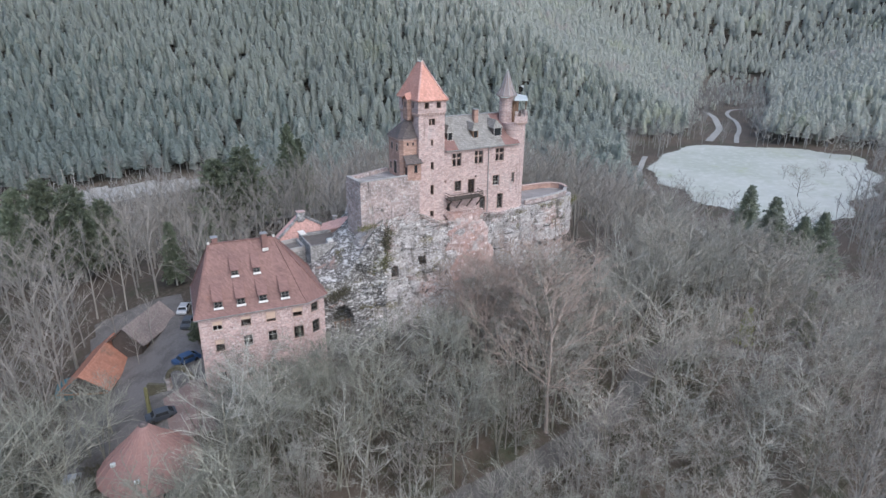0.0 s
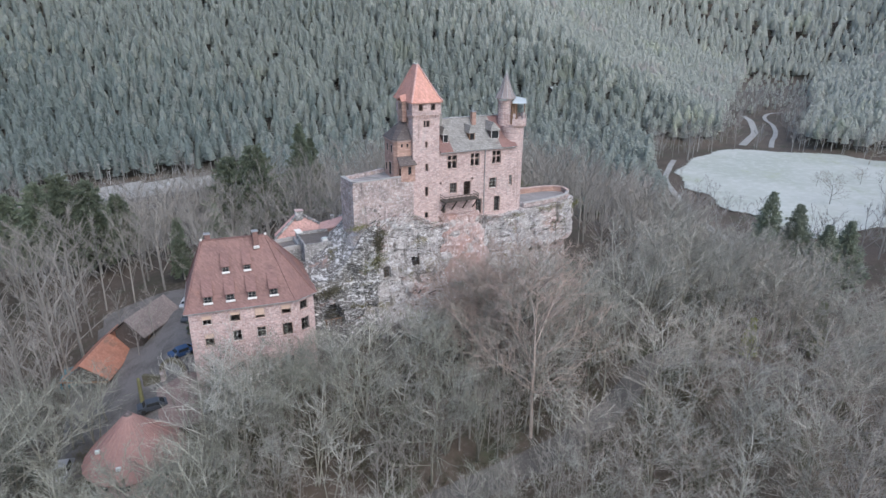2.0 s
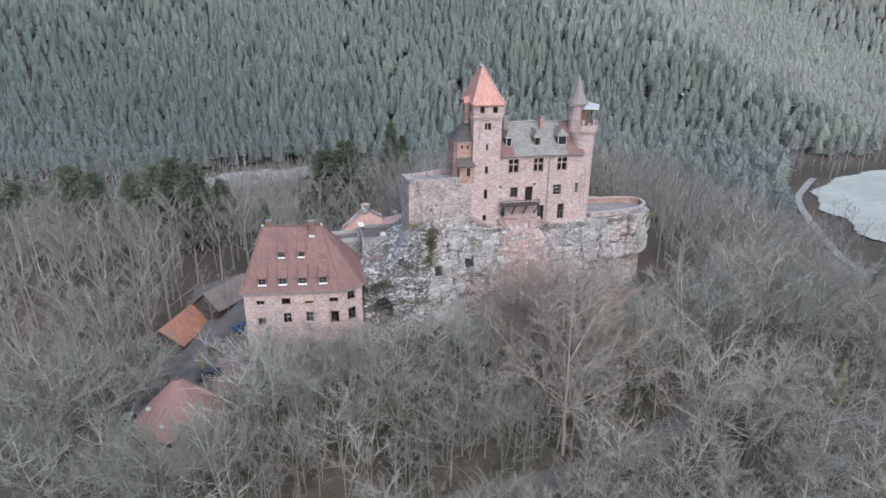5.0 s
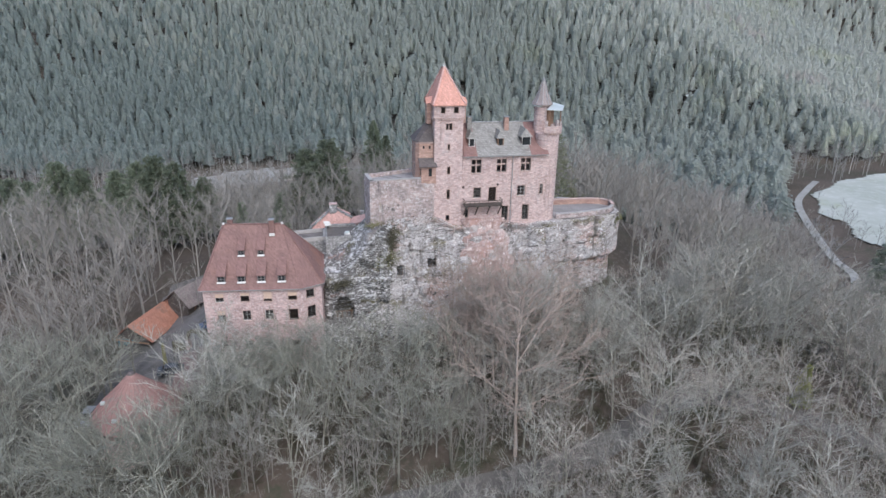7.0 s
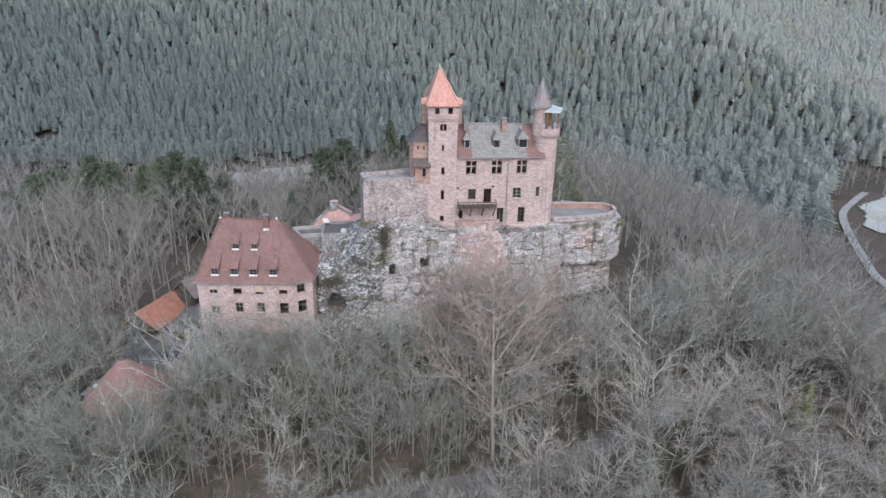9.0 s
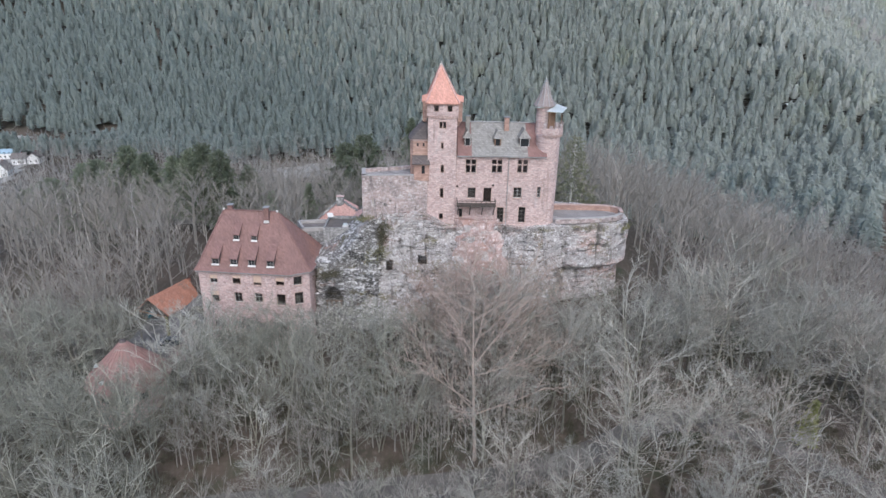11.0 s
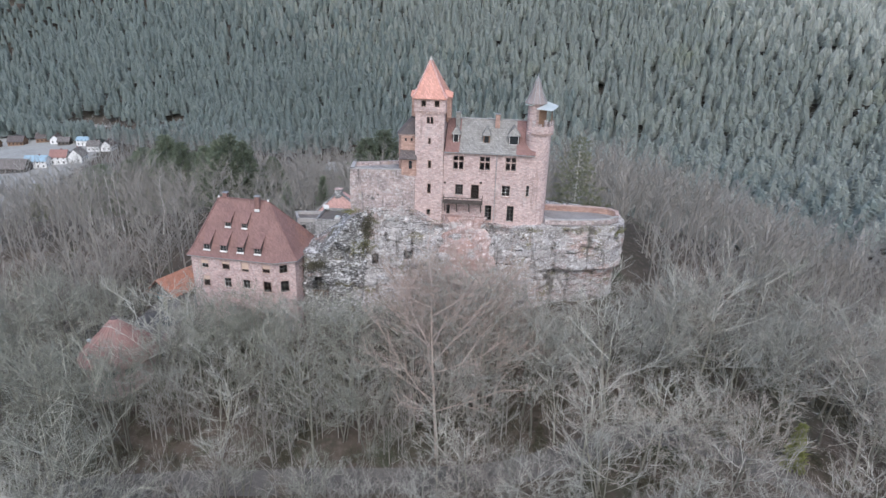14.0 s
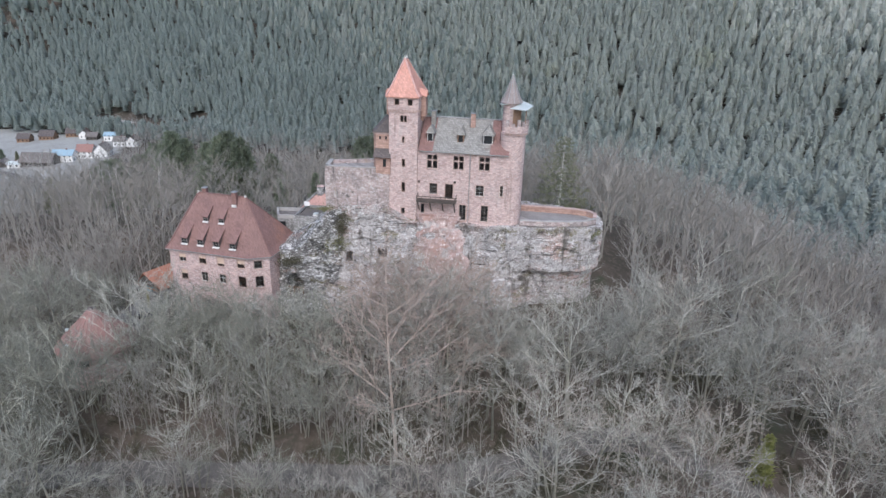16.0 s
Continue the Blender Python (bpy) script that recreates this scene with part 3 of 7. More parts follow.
tagged(sheet("valley_meadow", [-460 + 8 * i for i in range(70)], [230 + 6 * i for i in range(56)], DRY_MEADOW, 0.5, 0.0, in_meadow), "greyish winter meadow on the valley floor", "meadow", kind="structure")
ribbon("road", ROAD, 3.8, ASPHALT, 0.22, "narrow worn asphalt road through the wood")
ribbon("lane", LANE_A, 3.0, LANE, 0.6, "pale gravel lane along the meadow")
ribbon("lane", LANE_B, 3.0, LANE, 0.6, "narrow pale gravel track on the valley floor")
ribbon("lane", LANE_C, 4.6, LANE, 0.6, "pale gravel lane in the valley")
ribbon("lane", LANE_D, 4.5, LANE, 1.2, "pale track along the foot of the forest")
ribbon("road", VALLEY_ROAD, 7, ASPHALT, 1.0, "grey valley road beside the village")


def in_yard(x, y):
    return -13 < x < 8 and 80 < y < 126 and x > -12 + 0.25 * abs(y - 92) - 4


def on_drive(x, y):
    return 0.5 < x < 7.2 and 80 < y < 90.5


grid = lambda a, b, d: [a + d * i for i in range(int((b - a) / d) + 1)]
tagged(sheet("courtyard_paving", grid(-16, 10, 1.0), grid(80, 128, 1.0), PAVING, 0.28, 0.0, lambda x, y: in_yard(x, y) and not on_drive(x, y)), "grey paved courtyard", "pavement", kind="structure")
tagged(sheet("driveway", grid(-1, 8, 1.0), grid(72, 92, 1.0), RED_GRAVEL, 0.25, 0.0, on_drive), "reddish gravel driveway below the gate", "driveway", kind="structure")


# ---- rock ----
def rock_mesh(outline, top, bottom, flare, holes=(), step=0.4, amp=0.75, undercut=None):
    """A cliff: an outline swept downwards, broken by ledges and joints. holes: (x, z, width, height, depth, arched) cut into the front."""
    ring = []
    for (ax, ay), (bx, by) in zip(outline, outline[1:] + outline[:1]):
        k = max(1, int(math.hypot(bx - ax, by - ay) / (step if min(ay, by) < 97 else 1.6)))
        ring += [(ax + (bx - ax) * i / k, ay + (by - ay) * i / k) for i in range(k)]
    for _ in range(3):
        ring = [((ring[i - 1][0] + 2 * p[0] + ring[(i + 1) % len(ring)][0]) / 4, (ring[i - 1][1] + 2 * p[1] + ring[(i + 1) % len(ring)][1]) / 4) for i, p in enumerate(ring)]
    k = len(ring)
    levels = int((22 - bottom) / step)
    bm = bmesh.new()
    rows = []
    for j in range(levels + 1):
        row = []
        for i, (x, y) in enumerate(ring):
            t = Vector((ring[(i + 1) % k][0] - ring[i - 1][0], ring[(i + 1) % k][1] - ring[i - 1][1], 0)).normalized()
            out = Vector((t.y, -t.x, 0))
            zt = top(x, y)
            z = bottom + (zt - bottom) * j / levels
            down = (zt - z) / 18
            q = Vector((x, y, z))
            ledge = noise.noise((x * 0.11, y * 0.11, z * 0.35)) * 0.45 + noise.noise((x * 0.5 + 9, y * 0.5, z * 1.3)) * 0.16 + 0.42 * noise.cell((x * 0.30 + 0.6 * noise.noise(q * 0.25), y * 0.30, z * 0.5 + 0.5 * noise.noise(q * 0.2))) + 0.18 * noise.cell((x * 0.85 + 0.4 * noise.noise(q * 0.4), y * 0.85, z * 1.3))
            lump = noise.fractal(q * 0.26, 0.7, 2.2, 6) * amp * 0.6 + noise.fractal(q * 0.09 + Vector((7, 3, 1)), 1.0, 2.0, 2) * amp * 0.9
            crack = -0.5 * smooth(0.86, 0.97, 1 - abs(noise.noise((x * 0.2 + 31, y * 0.2, z * 0.06))) * 1.6)
            fade = smooth(0, 0.06, down)
            d = flare(x) * max(0, down) ** 1.4 + (ledge * amp / 0.75 + lump + crack) * fade
            if undercut:
                d -= undercut(x, z)
            row.append(bm.verts.new(q + out * d + UP * (0.25 * noise.noise((x * 0.4, y * 0.4, z)) * fade)))
        rows.append(row)
    cells = {}
    for j in range(levels):
        for i in range(k):
            cells[bm.faces.new((rows[j][i], rows[j][(i + 1) % k], rows[j + 1][(i + 1) % k], rows[j + 1][i]))] = 1
    cap = bm.faces.new(rows[-1])
    bmesh.ops.triangulate(bm, faces=[cap])
    bmesh.ops.recalc_face_normals(bm, faces=bm.faces)
    faces_at = []
    for hx, hz, w, h, depth, arched in holes:
        gone = []
        for f in bm.faces:
            c = f.calc_center_median()
            if c.y > 93 or f.normal.y > -0.1:
                continue
            dx, dz = (c.x - hx) / (w / 2), (c.z - hz) / (h / 2)
            if abs(dx) < 1 and (dz > -1 and (dx * dx + max(0, dz) ** 2 < 1 if arched else dz < 1)):
                gone.append(f)
        edges = {}
        for f in gone:
            for e in f.edges:
                edges[e] = edges.get(e, 0) + 1
        rim = [e for e, c in edges.items() if c == 1]
        at = [v.co.y for e in rim for v in e.verts]
        faces_at.append(sum(at) / max(1, len(at)))
        bmesh.ops.delete(bm, geom=gone, context="FACES")
        made = bmesh.ops.extrude_edge_only(bm, edges=[e for e in rim if e.is_valid])["geom"]
        vs = [v for v in made if isinstance(v, bmesh.types.BMVert)]
        for v in vs:
            v.co.y += depth
        ed = [e for e in made if isinstance(e, bmesh.types.BMEdge) and all(v in vs for v in e.verts)]
        bmesh.ops.contextual_create(bm, geom=ed)
    bmesh.ops.recalc_face_normals(bm, faces=bm.faces)
    return bm, faces_at


MAIN_ROCK = [(33.5, 89.2), (38, 88.9), (45, 89.7), (51, 90.2), (57, 90.5), (62, 90.3), (66, 90.6), (70, 91.2), (75, 92.0), (79.3, 93.3), (81.6, 95.5), (82.3, 99), (80, 104), (70, 107), (50, 107), (38, 105), (32.5, 99), (32.4, 93)]


def main_top(x, y):
    return 19.4 + 2.6 * (1 - smooth(43, 50, x)) * smooth(33, 38, x) - 4.2 * smooth(36.0, 33.0, x) * smooth(91.5, 94.5, y) + 0.5 * noise.noise((x * 0.3, y * 0.3, 0))


rock = thing("rock_outcrop", (56, 96, 3), "grey lichen-spotted sandstone cliff under the castle", "rock", kind="structure")
cliff_mesh, cliff_at = rock_mesh(MAIN_ROCK, main_top, 1.0, lambda x: 2.6 - 1.9 * smooth(40, 58, x), [(38.5, 12.9, 1.3, 2.0, 1.0, False), (44.2, 13.7, 1.7, 1.8, 1.0, False)],
     amp=0.36, undercut=lambda x, z: 1.2 * smooth(66, 70, x) * (1 - smooth(10.8, 11.8, z)))
part("cliff", cliff_mesh, ROCK, rock)
LOW_ROCK = [(25.8, 87.6), (29, 87.2), (33, 87.4), (36.5, 88.0), (38, 90), (37, 96), (34, 101), (25, 101), (25.2, 94)]
crag_mesh, crag_at = rock_mesh(LOW_ROCK, lambda x, y: 13.6 + 7.8 * smooth(28.5, 36.5, x) + 0.4 * noise.noise((x * 0.5, y * 0.5, 3)), 0.0, lambda x: 1.6, [(28.9, 7.4, 3.1, 4.2, 3.5, True)], amp=0.75)
part("crag", crag_mesh, ROCK_DARK, rock)
for (hx, hz, w, h), face in zip(((38.5, 12.9, 1.15, 1.8), (44.2, 13.7, 1.6, 1.6)), cliff_at):
    window(rock, (hx, face + 0.25, 0), (1, 0, 0), (0, -1, 0), -w / 2, w / 2, hz - h / 2, hz + h / 2, 2, 3, FRAME_DARK, depth=0.1)
bm = bmesh.new()
rail_y = crag_at[0] + 0.4
for x in (27.7, 28.5, 29.3, 30.1):
    beam(bm, (x, rail_y, 5.0), (x, rail_y, 6.6), 0.1, 0.1)
beam(bm, (27.4, rail_y, 6.5), (30.4, rail_y, 6.5), 0.1, 0.12)
part("cave_railing", bm, BEAM_WOOD, rock, "brown wooden railing across the cave mouth")

def cliff_growth(name, at, size, count, mat, label, seed):
    """A cushion of moss and small leaves clinging to the rock face; at: its middle, size: its width and height."""
    r = random.Random(seed)
    verts, faces = [], []
    for _ in range(count):
        u, w = r.gauss(0, 0.42), r.gauss(0, 0.42)
        p = Vector((at[0] + u * size[0] + 0.6 * math.sin(w * 3), at[1] + r.uniform(-0.5, 0.25), at[2] + w * size[1]))
        d = Vector((r.uniform(-1, 1), r.uniform(-1.2, 0.1), r.uniform(-0.8, 0.8))).normalized()
        t = d.cross(Vector((r.uniform(-1, 1), r.uniform(-1, 1), r.uniform(-1, 1)))).normalized()
        n = len(verts)
        ln, wd = r.uniform(0.12, 0.34), r.uniform(0.06, 0.16)
        verts += [p, p + d * ln * 0.5 + t * wd, p + d * ln, p + d * ln * 0.5 - t * wd]
        faces += [(n, n + 1, n + 2), (n, n + 2, n + 3)]
    return tagged(mesh_from(name, verts, faces, mat), label, "moss", kind="stuff")


cliff_growth("cliff_moss", (37.0, 88.2, 17.6), (1.3, 5.0), 1500, MOSS, "dark brown-green moss and ivy hanging in a gully of the cliff", 3)
cliff_growth("cliff_moss", (36.2, 87.7, 15.2), (2.2, 2.4), 420, MOSS_GREEN, "yellow-green moss cushions on the cliff", 4)
cliff_growth("cliff_moss", (34.4, 89.2, 21.2), (2.0, 0.7), 260, MOSS_GREEN, "yellow-green moss on the ledge below the bastion", 5)
cliff_growth("cliff_moss", (80.6, 94.0, 18.4), (0.6, 1.0), 160, MOSS_GREEN, "yellow-green moss on the corner of the terrace rock", 6)
cliff_growth("cliff_moss", (28.4, 86.7, 11.8), (2.4, 1.1), 700, MOSS, "dark moss on the crag above the cave", 7)

# ---- castle: keep tower ----
TX0, TX1, TY0, TY1 = 44.95, 49.75, 91.4, 98.4
tower = thing("castle_tower", (47.3, 95, 19), "square pink sandstone castle tower with a steep orange tiled roof", "tower")
front_holes = [(47.13, 47.70, 24.3, 26.0), (47.17, 47.68, 28.7, 30.0), (47.19, 47.55, 32.8, 33.8), (46.85, 47.92, 36.15, 37.25), (47.05, 47.7, 20.4, 21.45)]
bm, o, u, n = wall_mesh((TX0, TY0), (TX1, TY0), 17.5, 38.2, 0.9, [(a - TX0, b - TX0, c, d) for a, b, c, d in front_holes])
part("wall", bm, SANDSTONE, tower)
for (a, b, c, d), cols in zip(front_holes, (1, 1, 1, 2, 1)):
    window(tower, o, u, n, a - TX0, b - TX0, c, d, cols, 2 if d - c > 1.2 else 1, surround=DRESSED, depth=0.35, stone=0.16 if cols == 2 else 0)
side_holes = [(2.2, 2.8, 35.6, 36.8), (4.6, 5.1, 36.4, 37.4)]
bm, o, u, n = wall_mesh((TX0, TY1), (TX0, TY0 + 0.9), 17.5, 38.2, 0.9, side_holes)
part("wall", bm, SANDSTONE, tower)
for a, b, c, d in side_holes:
    window(tower, o, u, n, a, b, c, d, 1, 2, surround=DRESSED, depth=0.35)
bm, o, u, n = wall_mesh((TX1, TY0 + 0.9), (TX1, TY1), 17.5, 38.2, 0.9, [(2.0, 2.6, 35.5, 36.8)])
part("wall", bm, SANDSTONE, tower)
window(tower, o, u, n, 2.0, 2.6, 35.5, 36.8, 1, 2, depth=0.35)
bm, o, u, n = wall_mesh((TX1 - 0.9, TY1), (TX0 + 0.9, TY1), 17.5, 38.2, 0.9)
part("wall", bm, SANDSTONE, tower)
# the corbelled top storey
PX = 0.17
ux0, ux1, uy0, uy1 = TX0 - PX, TX1 + PX, TY0 - PX, TY1 + PX
top_holes = [(45.95, 46.67), (48.12, 48.88)]
bm, o, u, n = wall_mesh((ux0, uy0), (ux1, uy0), 38.2, 40.35, 0.6, [(a - ux0, b - ux0, 38.9, 39.9) for a, b in top_holes])
part("top_storey_wall", bm, SANDSTONE, tower)
for a, b in top_holes:
    window(tower, o, u, n, a - ux0, b - ux0, 38.9, 39.9, 2, 1, surround=DRESSED, depth=0.3)
bm, o, u, n = wall_mesh((ux0, uy1), (ux0, uy0 + 0.6), 38.2, 40.35, 0.6, [(1.2, 1.9, 38.9, 39.9), (5.2, 5.9, 38.9, 39.9)])
part("top_storey_wall", bm, SANDSTONE, tower)
for s in (1.2, 5.2):
    window(tower, o, u, n, s, s + 0.7, 38.9, 39.9, 2, 1, surround=DRESSED, depth=0.3)
bm, o, u, n = wall_mesh((ux1, uy0 + 0.6), (ux1, uy1), 38.2, 40.35, 0.6, [(1.2, 1.9, 38.9, 39.9)])
part("top_storey_wall", bm, SANDSTONE, tower)
window(tower, o, u, n, 1.2, 1.9, 38.9, 39.9, 2, 1, depth=0.3)
bm, o, u, n = wall_mesh((ux1 - 0.6, uy1), (ux0 + 0.6, uy1), 38.2, 40.35, 0.6)
part("top_storey_wall", bm, SANDSTONE, tower)
for i in range(10):
    x = TX0 + 0.24 + (TX1 - TX0 - 0.48) * i / 9
    part("corbel", boxm(x - 0.13, x + 0.13, TY0 - 0.22, TY0 - 0.003, 37.78, 38.195, 0.04), DRESSED, tower)
for i in range(13):
    y = TY0 + 0.3 + (TY1 - TY0 - 0.6) * i / 12
    part("corbel", boxm(TX0 - 0.22, TX0 - 0.003, y - 0.13, y + 0.13, 37.78, 38.195, 0.04), DRESSED, tower)
    part("corbel", boxm(TX1 + 0.003, TX1 + 0.22, y - 0.13, y + 0.13, 37.78, 38.195, 0.04), DRESSED, tower)


def tent_roof(x0, x1, y0, y1, ridge, z_eave, z_top, bell=0.10, thick=0.14):
    """A steep hipped roof with a slight kick at the eaves; ridge: its two ends (x, y)."""
    (rx0, ry0), (rx1, ry1) = ridge
    corners = [(x0, y0), (x1, y0), (x1, y1), (x0, y1)]
    tops = [(rx0, ry0), (rx0, ry0), (rx1, ry1), (rx1, ry1)] if abs(ry1 - ry0) > abs(rx1 - rx0) else [(rx0, ry0), (rx1, ry1), (rx1, ry1), (rx0, ry0)]
    bm = bmesh.new()
    rings = []
    for f, drop in ((0, 0), (0.16, -0.06 * bell * 10), (0.5, -0.03 * bell * 10), (1, 0)):
        rings.append([bm.verts.new((c[0] + (t[0] - c[0]) * f, c[1] + (t[1] - c[1]) * f, z_eave + (z_top - z_eave) * (f + drop))) for c, t in zip(corners, tops)])
    low = [bm.verts.new((c[0], c[1], z_eave - thick)) for c in corners]
    for a, b in zip([low] + rings, rings):
        for i in range(4):
            bm.faces.new((a[i], a[(i + 1) % 4], b[(i + 1) % 4], b[i]))
    bm.faces.new(low[::-1])
    bmesh.ops.remove_doubles(bm, verts=bm.verts, dist=0.01)
    bmesh.ops.recalc_face_normals(bm, faces=bm.faces)
    return bm


tower_roof = part("roof", tent_roof(44.55, 50.1, 90.75, 99.05, ((47.0, 94.2), (47.0, 95.7)), 40.3, 46.0, 0.07), ROOF_ORANGE, tower)
bm = bmesh.new()
for a, b in (((44.55, 90.75, 40.32), (47.0, 94.2, 46.0)), ((50.1, 90.75, 40.32), (47.0, 94.2, 46.0)), ((44.55, 99.05, 40.32), (47.0, 95.7, 46.0)), ((50.1, 99.05, 40.32), (47.0, 95.7, 46.0))):
    pts = [Vector(a).lerp(Vector(b), f) + UP * (-(0.055 if f else 0) * 5.7 * math.sin(min(1, f * 1.6) * math.pi) + 0.04) for f in (0, 0.16, 0.5, 1)]
    for p, q in zip(pts, pts[1:]):
        beam(bm, p, q, 0.26, 0.14)
part("hip_tiles", bm, ROOF_PINK, tower_roof, "pale mortared hip tiles")
part("ridge_cap", boxm(46.82, 47.18, 94.1, 95.8, 45.93, 46.12, 0.05), FRAME_WHITE, tower_roof, "pale lead ridge cap")
for yy in (94.2, 95.7):
    part("finial", lathe((47.0, yy), [(0.0, 46.55), (0.06, 46.45), (0.04, 46.3), (0.09, 46.2), (0.05, 46.1)], 8), FRAME_WHITE, tower_roof)
# oriels under the eaves on both flanks
for side in (-1, 1):
    xw = ux0 if side < 0 else ux1
    xo = xw + side * 0.75
    a, b = min(xw, xo), max(xw, xo)
    oriel = part("oriel", boxm(a + (0.003 if side > 0 else 0), b - (0.003 if side < 0 else 0), 93.7, 95.5, 36.9, 40.2, 0.03), ORANGE_STONE, tower, "orange sandstone oriel bay")
    bm = bmesh.new()
    e = xo + side * 0.15
    inn = xw - side * 0.9
    for y0, y1 in ((93.55, 94.6), (94.6, 95.65)):
        za, zb = (40.2, 41.0) if y0 < 94 else (41.0, 40.2)
        p = [(e, y0, za), (e, y1, zb), (inn, y1, zb + 0.5), (inn, y0, za + 0.5)]
        hexa(bm, [Vector(q) - UP * 0.12 for q in p] + [Vector(q) for q in p])
    bmesh.ops.recalc_face_normals(bm, faces=bm.faces)
    part("oriel_roof", bm, ROOF_ORANGE, oriel)
    part("oriel_foot", lathe((xw + side * 0.1, 94.6), [(0.02, 35.9), (0.3, 36.3), (0.66, 36.9)], 10), ORANGE_STONE, oriel)
    bm = bmesh.new()
    slab(bm, (xo, 94.6, 0), (0, 1, 0), (side, 0, 0), -0.3, 0.3, 38.9, 39.8, -0.02, 0.012)
    part("oriel_window", bm, FRAME_DARK, oriel)

# ---- castle: main hall ----
HX0, HX1, HY0, HY1 = 49.8, 65.2, 91.55, 102.8
hall = thing("castle_hall", (57.5, 97, 19), "pink sandstone castle hall with stone-mullioned windows and a slate roof", "castle")
hall_windows = [(51.40, 53.15, 28.68, 31.0, 2, 2, .2), (55.83, 57.56, 28.74, 31.02, 2, 2, .2), (60.16, 61.89, 28.8, 31.08, 2, 2, .2),
                (51.88, 53.21, 24.23, 26.13, 3, 3, 0), (59.73, 61.16, 24.34, 26.26, 2, 3, 0), (63.78, 64.40, 24.52, 26.43, 1, 3, 0),
                (50.44, 51.07, 20.76, 22.36, 1, 2, 0), (57.07, 58.24, 19.90, 22.67, 2, 4, 0), (60.82, 62.01, 19.91, 22.76, 2, 4, 0)]
door_hole = (54.58, 55.92, 23.6, 26.15)
vents = [(49.9, 50.25, 26.05, 26.5), (55.97, 56.4, 26.3, 26.75)]
holes = [h[:4] for h in hall_windows] + [door_hole] + vents
bm, o, u, n = wall_mesh((HX0, HY0), (HX1, HY0), 17.5, 31.75, 0.9, [(a - HX0, b - HX0, c, d) for a, b, c, d in holes])
part("front_wall", bm, SANDSTONE, hall)
for a, b, c, d, cols, rows, stone in hall_windows:
    window(hall, o, u, n, a - HX0, b - HX0, c, d, cols, rows, surround=DRESSED, sill=DRESSED, depth=0.3, stone=stone, frame_mat=FRAME_WHITE if (a > 59 and 24 < c < 25) else FRAME_GREY)
window(hall, o, u, n, door_hole[0] - HX0, door_hole[1] - HX0, door_hole[2], door_hole[3], 2, 4, surround=DRESSED, depth=0.3).name = "balcony_door"
for v in vents:
    bm = bmesh.new()
    slab(bm, o, u, n, v[0] - HX0, v[1] - HX0, v[2], v[3], -0.5, -0.4)
    part("vent", bm, DARK_WOOD, hall)
for p0, p1 in (((67.4, 94), (67.4, HY1)), ((67.4, HY1), (HX0 - 0.04, HY1)),):
    part("wall", wall_mesh(p0, p1, 17.5, 31.75, 0.8)[0], SANDSTONE, hall)
part("gable_wall", prism([(TX1 + 0.005, TY1 + 0.01), (TX1 + 0.6, TY1 + 0.01), (TX1 + 0.6, HY1 - 0.82), (TX1 + 0.005, HY1 - 0.82)], 17.5, [35.4, 35.4, 32.0, 32.0]), SANDSTONE, hall)


def roof_slope(x0, x1, y_eave, z_eave, y_ridge, z_ridge, thick=0.16, x1_top=None):
    bm = bmesh.new()
    xt = x1 if x1_top is None else x1_top
    p = [(x0, y_eave, z_eave), (x1, y_eave, z_eave), (xt, y_ridge, z_ridge), (x0, y_ridge, z_ridge)]
    hexa(bm, [Vector(q) - UP * thick for q in p] + [Vector(q) for q in p])
    bmesh.ops.recalc_face_normals(bm, faces=bm.faces)
    return bm


HE, HR = (91.15, 31.75), (97.2, 36.35)
for x0, x1, m, l in ((49.95, 52.35, ROOF_RED, "red-brown tiled strip"), (52.35, 59.2, ROOF_SLATE, "grey slate slope"), (59.2, 61.8, ROOF_SLATE, "patched grey slate slope"), (61.8, 64.95, ROOF_RED, "red-brown tiled slope")):
    part("roof", roof_slope(x0, x1, *HE, *HR), m, hall, l)
part("roof", roof_slope(49.95, 67.2, 103.2, 31.75, 97.2, 36.35), ROOF_SLATE, hall)
part("ridge", boxm(49.95, 64.2, 97.05, 97.35, 36.3, 36.5, 0.05), LEAD, hall)
bm = bmesh.new()
beam(bm, (49.9, 91.1, 31.62), (64.9, 91.1, 31.62), 0.14, 0.12)
gutter = part("gutter", bm, LEAD, hall)
bm = bmesh.new()
beam(bm, (58.65, 91.42, 19.6), (58.65, 91.42, 31.6), 0.12, 0.12)
part("downpipe", bm, LEAD, hall, "grey metal downpipe")
slope_y = lambda z: HE[0] + (z - HE[1]) * (HR[0] - HE[0]) / (HR[1] - HE[1])


